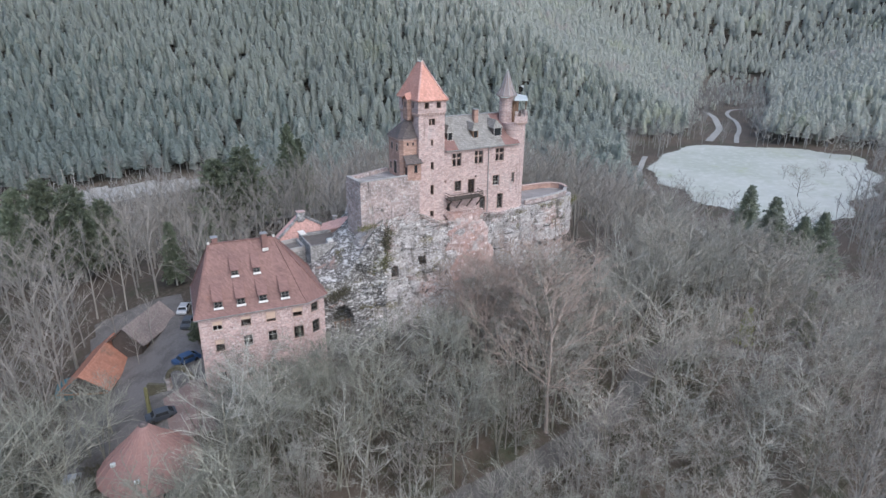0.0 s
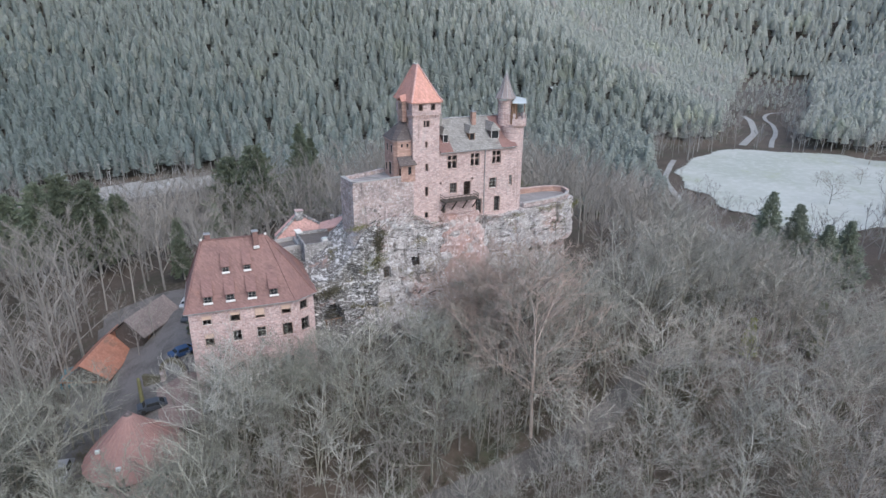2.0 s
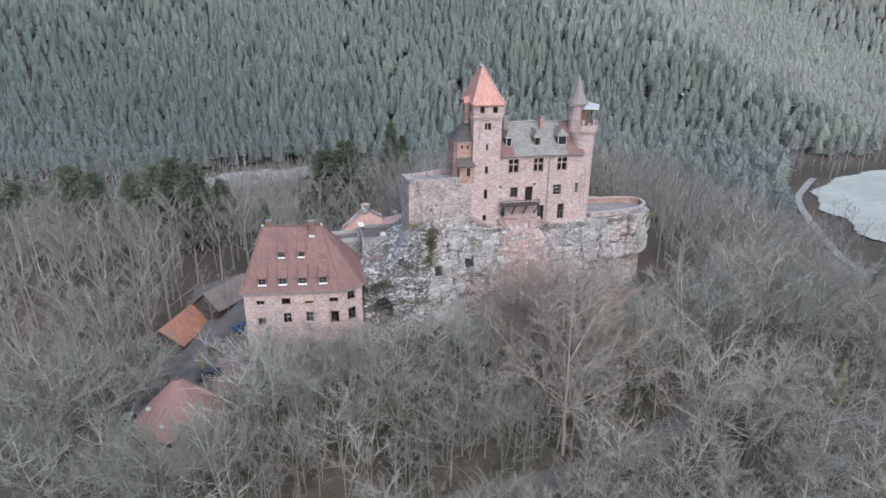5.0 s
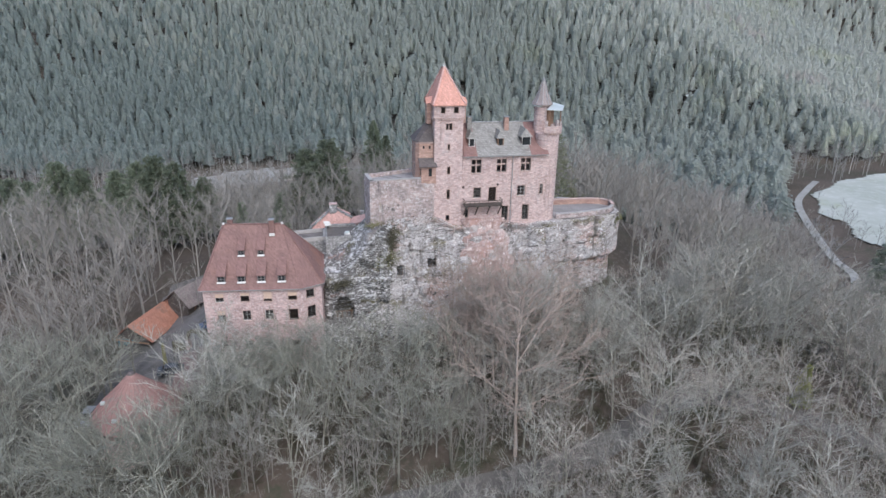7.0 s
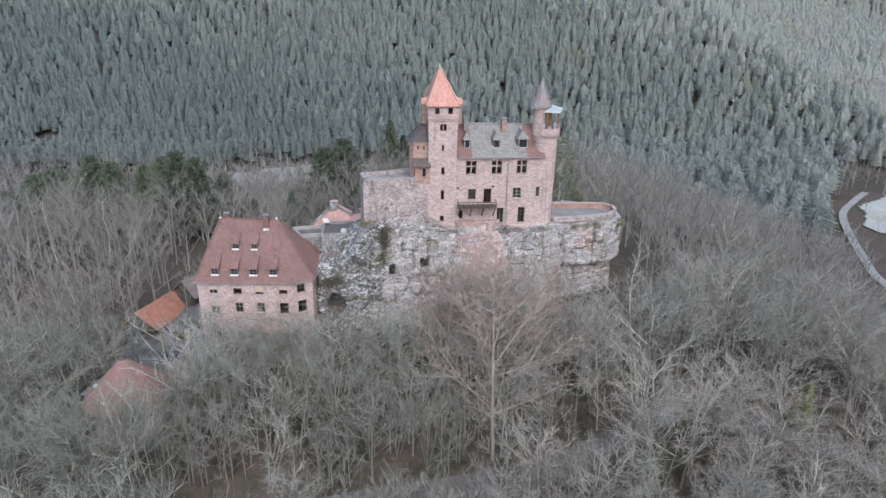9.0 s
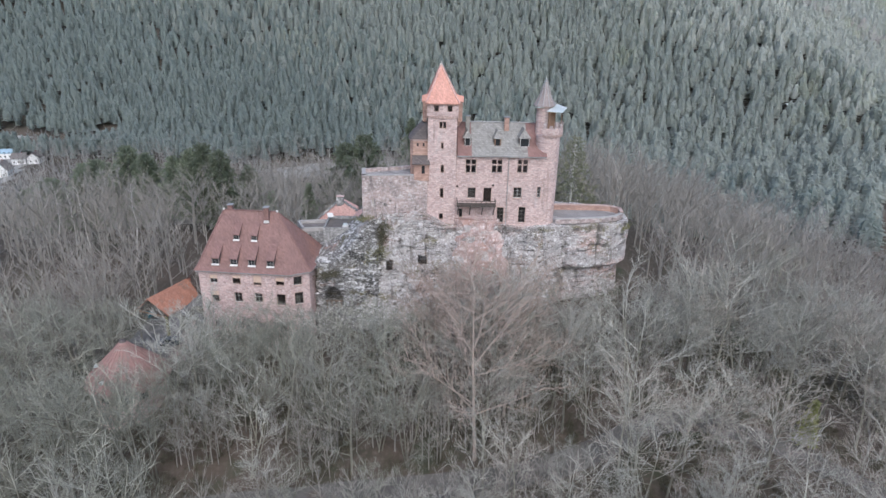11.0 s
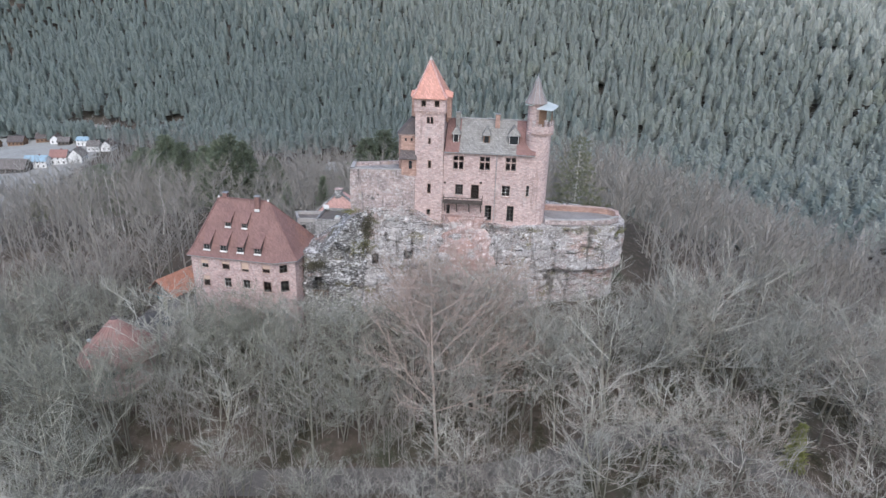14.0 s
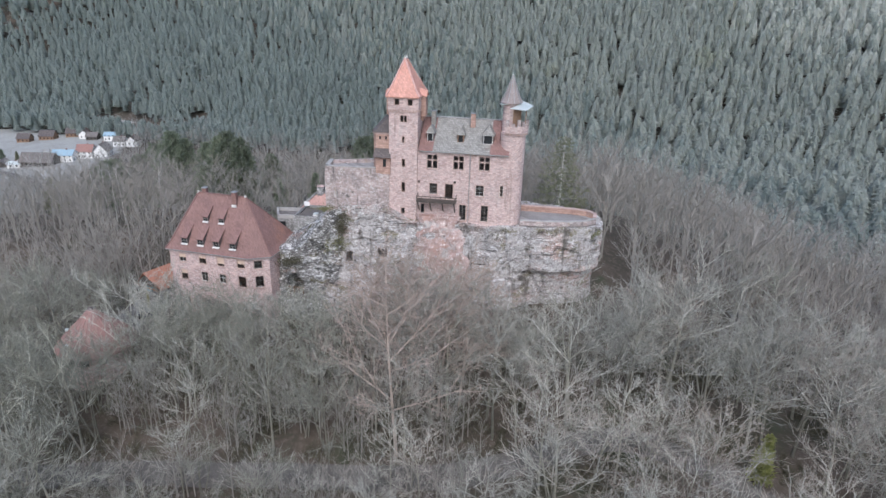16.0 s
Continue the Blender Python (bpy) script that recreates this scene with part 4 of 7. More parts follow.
def hall_dormer(xc, w, z0, z1, roof_h, red):
    """A small dormer with a hipped slate cap."""
    yf = slope_y(z0) + 0.05
    d = part("dormer", boxm(xc - w / 2, xc + w / 2, yf, slope_y(z1 + 0.4), z0 - 0.4, z1, 0.02), ROOF_DARK if not red else BEAM_WOOD, hall, "small roof dormer")
    bm = bmesh.new()
    e = 0.22
    base = [(xc - w / 2 - e, yf - e, z1), (xc + w / 2 + e, yf - e, z1), (xc + w / 2 + e, slope_y(z1) + 0.2, z1), (xc - w / 2 - e, slope_y(z1) + 0.2, z1)]
    tip = [(xc - 0.05, yf + w * 0.35, z1 + roof_h), (xc + 0.05, yf + w * 0.35, z1 + roof_h), (xc + 0.05, slope_y(z1 + roof_h) + 0.2, z1 + roof_h), (xc - 0.05, slope_y(z1 + roof_h) + 0.2, z1 + roof_h)]
    hexa(bm, base + tip)
    bmesh.ops.recalc_face_normals(bm, faces=bm.faces)
    part("dormer_roof", bm, ROOF_SLATE, d)
    bm = bmesh.new()
    slab(bm, (xc, yf, 0), (1, 0, 0), (0, -1, 0), -w / 2 + 0.16, w / 2 - 0.16, z0 + 0.02, z1 - 0.1, -0.05, 0.012)
    part("dormer_window", bm, GLASS_DARK, d)
    bm = bmesh.new()
    for s in (-w / 2 + 0.14, w / 2 - 0.14):
        slab(bm, (xc, yf, 0), (1, 0, 0), (0, -1, 0), s - 0.04, s + 0.04, z0, z1 - 0.06, 0.003, 0.03)
    slab(bm, (xc, yf, 0), (1, 0, 0), (0, -1, 0), -w / 2 + 0.1, w / 2 - 0.1, z0 - 0.12, z0, 0.003, 0.09)
    part("dormer_frame", bm, FRAME_WHITE if not red else BEAM_WOOD, d)


GLASS_DARK = material("dark_glazing", (0.03, 0.033, 0.036), (0.02, 0.02, 0.02), (0.05, 0.055, 0.06), 2.0, 8.0, rough=0.12, bump=0.0)
hall_dormer(51.65, 1.15, 33.05, 34.35, 1.2, False)
hall_dormer(56.75, 1.1, 33.1, 34.3, 1.25, True)
hall_dormer(61.3, 1.75, 33.05, 34.45, 1.35, False)
for x, y, w, m, zt in ((51.75, 95.9, 0.75, ROOF_SLATE, 37.5), (58.45, 96.0, 0.8, ORANGE_STONE, 37.4)):
    ch = part("chimney", boxm(x - w / 2, x + w / 2, y - 0.4, y + 0.4, 34.6, zt, 0.04), m, hall)
    part("chimney_cap", boxm(x - w / 2 - 0.1, x + w / 2 + 0.1, y - 0.5, y + 0.5, zt - 0.003, zt + 0.14, 0.03), LEAD, ch)

# ---- castle: balcony ----
balcony = thing("balcony", (53.3, 90.6, 22.4), "dark weathered wooden balcony on diagonal struts below the hall door", "balcony")
for i in range(9):
    y = 89.52 + i * 0.224
    part("plank", boxm(50.0, 56.65, y, y + 0.205, 23.3, 23.42), DARK_WOOD, balcony)
for x in (50.25, 52.3, 54.4, 56.4):
    bm = bmesh.new()
    beam(bm, (x, 89.5, 23.2), (x, 91.54, 23.2), 0.18, 0.2)
    part("joist", bm, DARK_WOOD, balcony)
    bm = bmesh.new()
    beam(bm, (x, 89.75, 23.1), (x, 91.5, 21.3), 0.16, 0.16)
    part("strut", bm, DARK_WOOD, balcony)
for i in range(9):
    x = 50.06 + i * (56.53 - 50.06) / 8
    bm = bmesh.new()
    beam(bm, (x, 89.58, 23.42), (x, 89.58, 24.3), 0.09, 0.09)
    part("post", bm, DARK_WOOD, balcony)
for z in (23.85, 24.3):
    bm = bmesh.new()
    beam(bm, (50.0, 89.58, z), (56.62, 89.58, z), 0.08, 0.1)
    for x in (50.04, 56.58):
        beam(bm, (x, 89.62, z), (x, 91.54, z), 0.08, 0.1)
    part("rail", bm, DARK_WOOD, balcony)

# ---- castle: infill masonry under the balcony ----
def rubble_patch():
    bm = bmesh.new()
    cols, rows = 22, 20
    g = [[None] * (rows + 1) for _ in range(cols + 1)]
    for i in range(cols + 1):
        for j in range(rows + 1):
            x, z = 50.0 + (7.4 + 2.6 * (1 - j / rows)) * i / cols, 8.6 + 12.0 * j / rows
            edge = min(i, cols - i, 3) / 3
            g[i][j] = bm.verts.new((x + 1.3 * noise.noise((z * 0.45, i * 0.12, 2)), 90.9 - 0.75 * edge * (1 - 0.35 * j / rows) - 1.5 * (1 - j / rows) + 0.45 * noise.fractal((x * 0.5, z * 0.5, 4), 1, 2, 3), z))
    for i in range(cols):
        for j in range(rows):
            bm.faces.new((g[i][j], g[i + 1][j], g[i + 1][j + 1], g[i][j + 1]))
    solid = bmesh.ops.extrude_face_region(bm, geom=bm.faces[:])["geom"]
    for v in [v for v in solid if isinstance(v, bmesh.types.BMVert)]:
        v.co.y = 91.5
    bmesh.ops.recalc_face_normals(bm, faces=bm.faces)
    return bm


infill = thing("masonry_infill", (53.3, 90.8, 14), "crumbling pink rubble masonry filling the cliff under the balcony", "masonry", kind="structure")
part("rubble", rubble_patch(), PINK_RUBBLE, infill)

# ---- castle: corner turret ----
turret = thing("castle_turret", (65.4, 94, 19), "round sandstone corner turret with battlements and a slender pointed spire", "turret")
CT = (65.35, 93.75)
part("shaft", lathe(CT, [(0.0, 17.5), (2.0, 17.5), (2.02, 26), (2.05, 34.6), (2.05, 35.0), (0, 35.0)], 24), SANDSTONE, turret)
for i in range(16):
    a = radians(236 + i * 11)
    bm = bmesh.new()
    beam(bm, (CT[0] + 1.95 * math.cos(a), CT[1] + 1.95 * math.sin(a), 35.1), (CT[0] + 2.36 * math.cos(a), CT[1] + 2.36 * math.sin(a), 35.1), 0.24, 0.34)
    part("corbel", bm, DRESSED, turret)


def ring_wall(centre, r0, r1, z0, z1, a0, a1, sides):
    bm = bmesh.new()
    rows = []
    for i in range(sides + 1):
        a = radians(a0 + (a1 - a0) * i / sides)
        c, s = math.cos(a), math.sin(a)
        rows.append([bm.verts.new((centre[0] + r * c, centre[1] + r * s, z)) for r, z in ((r0, z0), (r1, z0), (r1, z1), (r0, z1))])
    for p, q in zip(rows, rows[1:]):
        for i in range(4):
            bm.faces.new((p[i], p[(i + 1) % 4], q[(i + 1) % 4], q[i]))
    bm.faces.new(rows[0]), bm.faces.new(rows[-1][::-1])
    bmesh.ops.recalc_face_normals(bm, faces=bm.faces)
    return bm


part("parapet", ring_wall(CT, 1.98, 2.4, 35.28, 36.35, 236, 405, 18), SANDSTONE, turret)
for i, top in enumerate((37.3, 36.8, 37.45, 37.1, 36.65, 37.2, 36.9)):
    a = 238 + i * 24
    part("merlon", ring_wall(CT, 2.0, 2.39, 36.348, top, a, a + (11, 14, 12, 9)[i % 4], 3), BASTION, turret)
SP = (64.65, 95.5)
part("stair_shaft", lathe(SP, [(0, 33.0), (1.32, 33.0), (1.28, 39.2), (1.5, 39.35), (1.5, 39.75), (0, 39.75)], 16), SANDSTONE, turret)
spire = part("spire", lathe(SP, [(0, 39.6), (1.88, 39.62), (1.84, 39.75), (1.32, 40.6), (0.9, 41.6), (0.44, 43.1), (0.09, 43.95), (0.0, 44.0)], 10), ROOF_SPIRE, turret, "weathered reddish-grey tiled spire")
for i in range(10):
    bm = bmesh.new()
    a = radians(36 * i)
    pts = [(1.89, 39.7), (1.34, 40.62), (0.92, 41.62), (0.46, 43.12), (0.06, 44.0)]
    for (r, z), (r2, z2) in zip(pts, pts[1:]):
        beam(bm, (SP[0] + r * math.cos(a), SP[1] + r * math.sin(a), z), (SP[0] + r2 * math.cos(a), SP[1] + r2 * math.sin(a), z2), 0.09, 0.06)
    part("hip_lead", bm, LEAD, spire)
part("spire_tip", lathe(SP, [(0, 44.6), (0.03, 44.5), (0.05, 44.1), (0.1, 44.0), (0.12, 43.8)], 8), METAL_SHEET, spire)
canopy = part("canopy", prism([(64.6, 92.9), (67.2, 92.4), (68.3, 94.4), (66.3, 96.2), (65.9, 94.6)], 38.85, [38.93, 38.93, 39.0, 39.05, 39.0]), METAL_SHEET, turret, "pale sheet-metal canopy roof")
for v in canopy.data.vertices:
    v.co.z += (v.co.y - 92.5) * 0.24
for x, y in ((65.2, 92.9), (67.2, 93.0)):
    bm = bmesh.new()
    beam(bm, (x, y, 36.4), (x, y, 38.9), 0.14, 0.14)
    part("post", bm, BEAM_WOOD, canopy)
part("cabin", boxm(65.2, 66.4, 94.1, 95.2, 35.0, 38.7, 0.03), BEAM_WOOD, turret, "brown boarded stair cabin")
part("side_canopy", prism([(62.75, 94.3), (63.6, 93.6), (64.7, 94.2), (63.4, 96.2)], 39.42, [39.5, 39.5, 39.52, 39.52]), METAL_SHEET, turret, "pale sheet-metal canopy roof")

# ---- castle: stair annex and porch ----
annex = thing("stair_annex", (43.5, 94.5, 27.6), "orange sandstone stair annex with a dark slate roof beside the tower", "annex")
AX0, AY0, AY1 = 42.0, 92.15, 97.6
annex_out = [(42.5, 92.15), (44.93, 92.15), (44.93, 97.6), (42.5, 97.6), (42.0, 97.0), (42.0, 92.8)]
part("wall", prism(annex_out, 27.2, 34.2), ORANGE_STONE, annex)
part("cornice", prism([(x + (x - 43.6) * 0.09, y + (y - 94.8) * 0.05) if x < 44.9 else (x, y + (y - 94.8) * 0.05) for x, y in annex_out], 33.9, 34.25), DRESSED, annex)
bm = bmesh.new()
base = [bm.verts.new(p) for p in ((42.2, 91.85, 34.2), (44.9, 91.85, 34.2), (44.9, 97.9, 34.2), (42.2, 97.9, 34.2), (41.65, 97.1, 34.2), (41.65, 92.7, 34.2))]
a1, a2 = bm.verts.new((44.9, 94.2, 37.0)), bm.verts.new((44.0, 94.9, 36.9))
for f in ((base[0], base[1], a1), (base[0], a1, a2), (base[5], base[0], a2), (base[4], base[5], a2), (base[3], base[4], a2), (base[2], base[3], a2), (base[2], a2, a1), (base[1], base[2], a1)):
    bm.faces.new(f)
bm.faces.new(base[::-1])
bmesh.ops.recalc_face_normals(bm, faces=bm.faces)
part("roof", bm, ROOF_DARK, annex)
for s in (0.6, 1.6):
    bm = bmesh.new()
    slab(bm, (42.5, 92.15, 0), (1, 0, 0), (0, -1, 0), s, s + 0.32, 33.0, 33.5, -0.05, 0.012)
    part("window", bm, GLASS_DARK, annex)
for y, z, w, h in ((93.6, 32.0, 0.6, 1.2), (95.6, 32.0, 0.6, 1.2), (94.4, 28.1, 1.1, 2.1), (96.2, 28.6, 0.6, 1.2)):
    bm = bmesh.new()
    slab(bm, (42.0, y, 0), (0, -1, 0), (-1, 0, 0), -w / 2, w / 2, z, z + h, -0.05, 0.012)
    win = part("window", bm, GLASS_DARK, annex)
    bm = bmesh.new()
    for a, b, c, d in ((-w / 2 - 0.14, -w / 2, z, z + h + 0.14), (w / 2, w / 2 + 0.14, z, z + h + 0.14), (-w / 2, w / 2, z + h, z + h + 0.14)):
        slab(bm, (42.0, y, 0), (0, -1, 0), (-1, 0, 0), a, b, c, d, -0.05, 0.04)
    part("surround", bm, DRESSED, win)
porch = thing("porch", (43.9, 91.5, 27.6), "small sandstone porch with a dark lean-to roof against the tower", "porch")
part("wall", boxm(42.7, 44.93, 91.1, 92.14, 27.3, 30.4, 0.02), ORANGE_STONE, porch)
part("wall", boxm(44.93, 45.2, 91.1, 91.39, 27.3, 30.4), ORANGE_STONE, porch)
bm = bmesh.new()
p = [(42.35, 90.75, 30.25), (45.4, 90.75, 30.25), (45.0, 92.2, 31.5), (42.35, 92.2, 31.5)]
hexa(bm, [Vector(q) - UP * 0.12 for q in p] + [Vector(q) for q in p])
part("roof", bm, ROOF_DARK, porch)
bm = bmesh.new()
slab(bm, (42.7, 91.1, 0), (1, 0, 0), (0, -1, 0), 1.25, 1.8, 28.55, 29.9, -0.05, 0.012)
part("window", bm, GLASS_DARK, porch)
bm = bmesh.new()
slab(bm, (42.7, 91.65, 0), (0, 1, 0), (-1, 0, 0), -0.4, 0.4, 27.6, 29.6, -0.05, 0.012)
part("door", bm, GLASS_DARK, porch)

# ---- castle: bastion and terrace ----
bastion = thing("bastion", (39, 95, 19), "weathered sandstone bastion wall with a flat roof platform", "bastion")
part("wall", prism([(34.0, 90.3), (44.94, 91.22), (44.94, 99.0), (42, 98.6), (33.4, 95.2)], 12.5, 27.4), BASTION, bastion)
part("platform", prism([(34.7, 90.95), (44.93, 91.7), (44.93, 98.4), (42, 98.0), (34.1, 94.9)], 27.39, 27.62), TERRACE_STONE, bastion)
for p0, p1 in (((34.1, 90.35), (42.66, 91.03)), ((33.5, 95.2), (34.1, 90.35)), ((42, 98.5), (33.5, 95.2))):
    ln = math.hypot(p1[0] - p0[0], p1[1] - p0[1])
    part("parapet", wall_mesh(p0, p1, 27.4, 28.22, 0.55)[0], BASTION, bastion)
for p0, p1 in (((34.05, 90.3), (42.66, 90.98)), ((33.45, 95.25), (34.05, 90.3))):
    part("coping", wall_mesh(p0, p1, 28.215, 28.36, 0.68)[0], SHINGLE_STONE, bastion)

terrace = thing("terrace", (74, 96, 19), "stone-flagged terrace with a rounded sandstone parapet on the rock", "terrace")
TO = [(67.5, 91.9), (72, 92.3), (76, 93.0), (78.9, 94.1), (80.6, 95.9), (80.9, 98.4), (79.4, 99.9), (76.5, 100.5), (67.5, 100.6)]
part("floor", prism(TO, 18.2, 19.7), TERRACE_STONE, terrace)
for p0, p1 in zip(TO, TO[1:]):
    part("parapet", wall_mesh(p0, p1, 18.6, 20.45 if p0[1] < 95 else 20.65, 0.5)[0], ORANGE_STONE if p0[1] > 97 else BASTION, terrace)
    part("coping", wall_mesh(p0, p1, 20.44 if p0[1] < 95 else 20.64, 20.58 if p0[1] < 95 else 20.8, 0.6)[0], SHINGLE_STONE if p0[1] < 95 else DRESSED, terrace)

# ---- low house ----
house = thing("stone_house", (16, 90, 0.3), "two-storey rubble sandstone house with a tall red-brown hipped roof and dormers", "house")
HA, HB, HC, HD, HEE = (6.99, 84.75), (21.88, 83.32), (25.3, 84.9), (26.4, 95.0), (8.14, 96.7)
WT = 13.25
row1 = [(1.81, 3.11, 10.92, 12.41, 0.45), (5.72, 7.06, 10.97, 12.46, 0.32), (9.28, 10.58, 10.92, 12.56, 0.72), (13.11, 14.47, 11.07, 12.51, 0.5)]
row2 = [(1.9, 3.1, 7.52, 9.41, 0.38), (5.78, 7.1, 7.62, 9.41, 0), (9.29, 10.61, 7.69, 9.43, 0), (13.08, 14.51, 7.47, 9.46, 0)]
row3 = [(1.9, 2.9, 2.6, 4.1, 0), (5.9, 6.9, 2.5, 4.0, 0), (9.5, 10.5, 2.3, 3.9, 0), (13.25, 14.4, 2.1, 3.7, 0)]
bm, o, u, n = wall_mesh(HA, HB, -3.5, WT, 0.7, [r[:4] for r in row1 + row2 + row3])
part("front_wall", bm, HOUSE_STONE, house)
for k, (a, b, c, d, bl) in enumerate(row1 + row2 + row3):
    window(house, o, u, n, a, b, c, d, 2, 1 if d - c < 1.4 else 2, FRAME_WHITE if k in (0, 5, 6) else FRAME_DARK, surround=DRESSED, sill=DRESSED, blind=bl, depth=0.14)
cor = [(1.12, 2.48, 10.95, 12.45), (1.16, 2.6, 7.4, 9.55)]
bm, o, u, n = wall_mesh(HB, HC, -3.5, WT, 0.7, cor)
part("corner_wall", bm, HOUSE_STONE, house)
for a, b, c, d in cor:
    window(house, o, u, n, a, b, c, d, 2, 2, FRAME_GREY, surround=DRESSED, sill=DRESSED, depth=0.14)
lf = [(3.0, 4.0, 10.9, 12.2), (8.6, 9.6, 10.9, 12.2), (8.4, 9.6, 7.3, 9.5), (3.0, 4.0, 7.5, 9.2)]
bm, o, u, n = wall_mesh(HEE, HA, -3.5, WT, 0.7, lf)
part("side_wall", bm, HOUSE_STONE, house)
for a, b, c, d in lf:
    window(house, o, u, n, a, b, c, d, 2, 2, FRAME_DARK, surround=DRESSED, sill=DRESSED, depth=0.22)
for p0, p1 in ((HC, HD), (HD, HEE)):
    part("wall", wall_mesh(p0, p1, -3.5, WT, 0.7)[0], HOUSE_STONE, house)
R1, R2 = Vector((10.4, 90.6, 21.9)), Vector((19.6, 89.65, 21.9))
centre = Vector((16.3, 90.2, 0))
eave = []
for c in (HA, HB, HC, HD, HEE):
    v = Vector((*c, 0)) - centre
    eave.append(Vector((*c, 13.2)) + v.normalized() * 0.62)
bm = bmesh.new()
tops = [R1, R2, R2, R2, R1]
rings = [[bm.verts.new(e - UP * 0.14) for e in eave]]
for f, dz in ((0, 0), (0.14, -0.30), (0.4, -0.12), (1, 0)):
    rings.append([bm.verts.new(e.lerp(t, f) + UP * dz) for e, t in zip(eave, tops)])
for a, b in zip(rings, rings[1:]):
    for i in range(5):
        bm.faces.new((a[i], a[(i + 1) % 5], b[(i + 1) % 5], b[i]))
bm.faces.new(rings[0][::-1])
bmesh.ops.remove_doubles(bm, verts=bm.verts, dist=0.01)
bmesh.ops.recalc_face_normals(bm, faces=bm.faces)
house_roof = part("roof", bm, ROOF_RED, house)
for e, t in zip(eave, tops):
    bm = bmesh.new()
    pts = [e + UP * 0.03, e.lerp(t, 0.14) - UP * 0.27, e.lerp(t, 0.4) - UP * 0.09, t + UP * 0.03]
    for p, q in zip(pts, pts[1:]):
        beam(bm, p, q, 0.28, 0.14)
    part("hip_tiles", bm, ROOF_RED, house_roof)
bm = bmesh.new()
beam(bm, R1 + UP * 0.04, R2 + UP * 0.04, 0.3, 0.16)
part("ridge_tiles", bm, ROOF_RED, house_roof)
for r in (R1, R2):
    part("ridge_end", lathe((r.x, r.y), [(0, 22.25), (0.18, 22.15), (0.22, 21.9), (0, 21.8)], 8), FRAME_WHITE, house_roof, "white capped ridge end")
bm = bmesh.new()
for a, b in zip(eave, eave[1:] + eave[:1]):
    beam(bm, a - UP * 0.08, b - UP * 0.08, 0.14, 0.12)
part("gutter", bm, LEAD, house_roof)
hu = (Vector((*HB, 0)) - Vector((*HA, 0))).normalized()
hn = Vector((hu.y, -hu.x, 0))
inward = -hn


def house_dormer(pos, w, h, length):
    """A shed dormer whose flat lid climbs back into the roof."""
    x, y, z0 = pos
    f = Vector((x, y, 0))
    c = lambda s, d, z: f + hu * s + inward * d + UP * z
    z1 = z0 + h
    # The cheeks' side shade is put in by this darker material.
    d = part("dormer", bmesh.new(), ROOF_DARK, house_roof, "red tiled shed dormer with shade coloured into its dark cheeks")
    bm = bmesh.new()
    hexa(bm, [c(-w / 2, 0, z0 - 0.5), c(w / 2, 0, z0 - 0.5), c(w / 2, length, z0 - 0.5 + length * 1.2), c(-w / 2, length, z0 - 0.5 + length * 1.2),
              c(-w / 2, 0, z1), c(w / 2, 0, z1), c(w / 2, length, z1 + length * 0.72), c(-w / 2, length, z1 + length * 0.72)])
    bmesh.ops.recalc_face_normals(bm, faces=bm.faces)
    bm.to_mesh(d.data)
    bm.free()
    bm = bmesh.new()
    e = 0.14
    lid = [c(-w / 2 - e, -0.22, z1 - 0.12), c(w / 2 + e, -0.22, z1 - 0.12), c(w / 2 + e, length + 0.25, z1 + (length + 0.25) * 0.72 + 0.04), c(-w / 2 - e, length + 0.25, z1 + (length + 0.25) * 0.72 + 0.04)]
    hexa(bm, [q + UP * 0.01 for q in lid] + [q + UP * 0.13 for q in lid])
    bmesh.ops.recalc_face_normals(bm, faces=bm.faces)
    part("dormer_lid", bm, ROOF_RED, d)
    bm = bmesh.new()
    slab(bm, f, hu, hn, -w / 2 + 0.1, w / 2 - 0.1, z0, z1 - 0.14, -0.05, 0.012)
    part("dormer_glazing", bm, GLASS_DARK, d)
    bm = bmesh.new()
    for s in (-w / 2 + 0.07, 0, w / 2 - 0.07):
        slab(bm, f, hu, hn, s - 0.025, s + 0.025, z0, z1 - 0.12, 0.0, 0.035)
    slab(bm, f, hu, hn, -w / 2 + 0.06, w / 2 - 0.06, z0 + 0.40, z0 + 0.44, 0.0, 0.03)
    part("dormer_frame", bm, FRAME_GREY, d)
    bm = bmesh.new()
    p = [c(-w / 2 - 0.08, -0.2, z0 - 0.22), c(w / 2 + 0.08, -0.2, z0 - 0.22), c(w / 2 + 0.08, -0.003, z0 - 0.02), c(-w / 2 - 0.08, -0.003, z0 - 0.02)]
    hexa(bm, [q - UP * 0.05 for q in p] + p)
    bmesh.ops.recalc_face_normals(bm, faces=bm.faces)
    part("dormer_apron", bm, FRAME_WHITE, d, "pale lead apron")


for s in (0.60, 3.71, 6.77, 9.92):
    p = Vector((9.34, 84.52, 0)) + hu * s + inward * 0.38
    house_dormer((p.x, p.y, 14.35), 1.16, 1.05, 2.3)
for x, y in ((13.09, 87.12), (16.14, 86.83)):
    house_dormer((x, y, 17.85), 0.95, 0.85, 1.7)
for x, y, zt in ((18.0, 88.9, 22.9), (11.35, 91.2, 22.6)):
    ch = part("chimney", boxm(x - 0.4, x + 0.4, y - 0.4, y + 0.4, 19.6, zt, 0.04), ROOF_RED, house_roof, "brick chimney")
    part("chimney_cap", boxm(x - 0.5, x + 0.5, y - 0.5, y + 0.5, zt - 0.003, zt + 0.12, 0.03), LEAD, ch)
part("flashing", boxm(17.55, 18.45, 88.3, 88.49, 20.3, 20.75, 0.03), FRAME_WHITE, house_roof, "white lead flashing below the chimney")

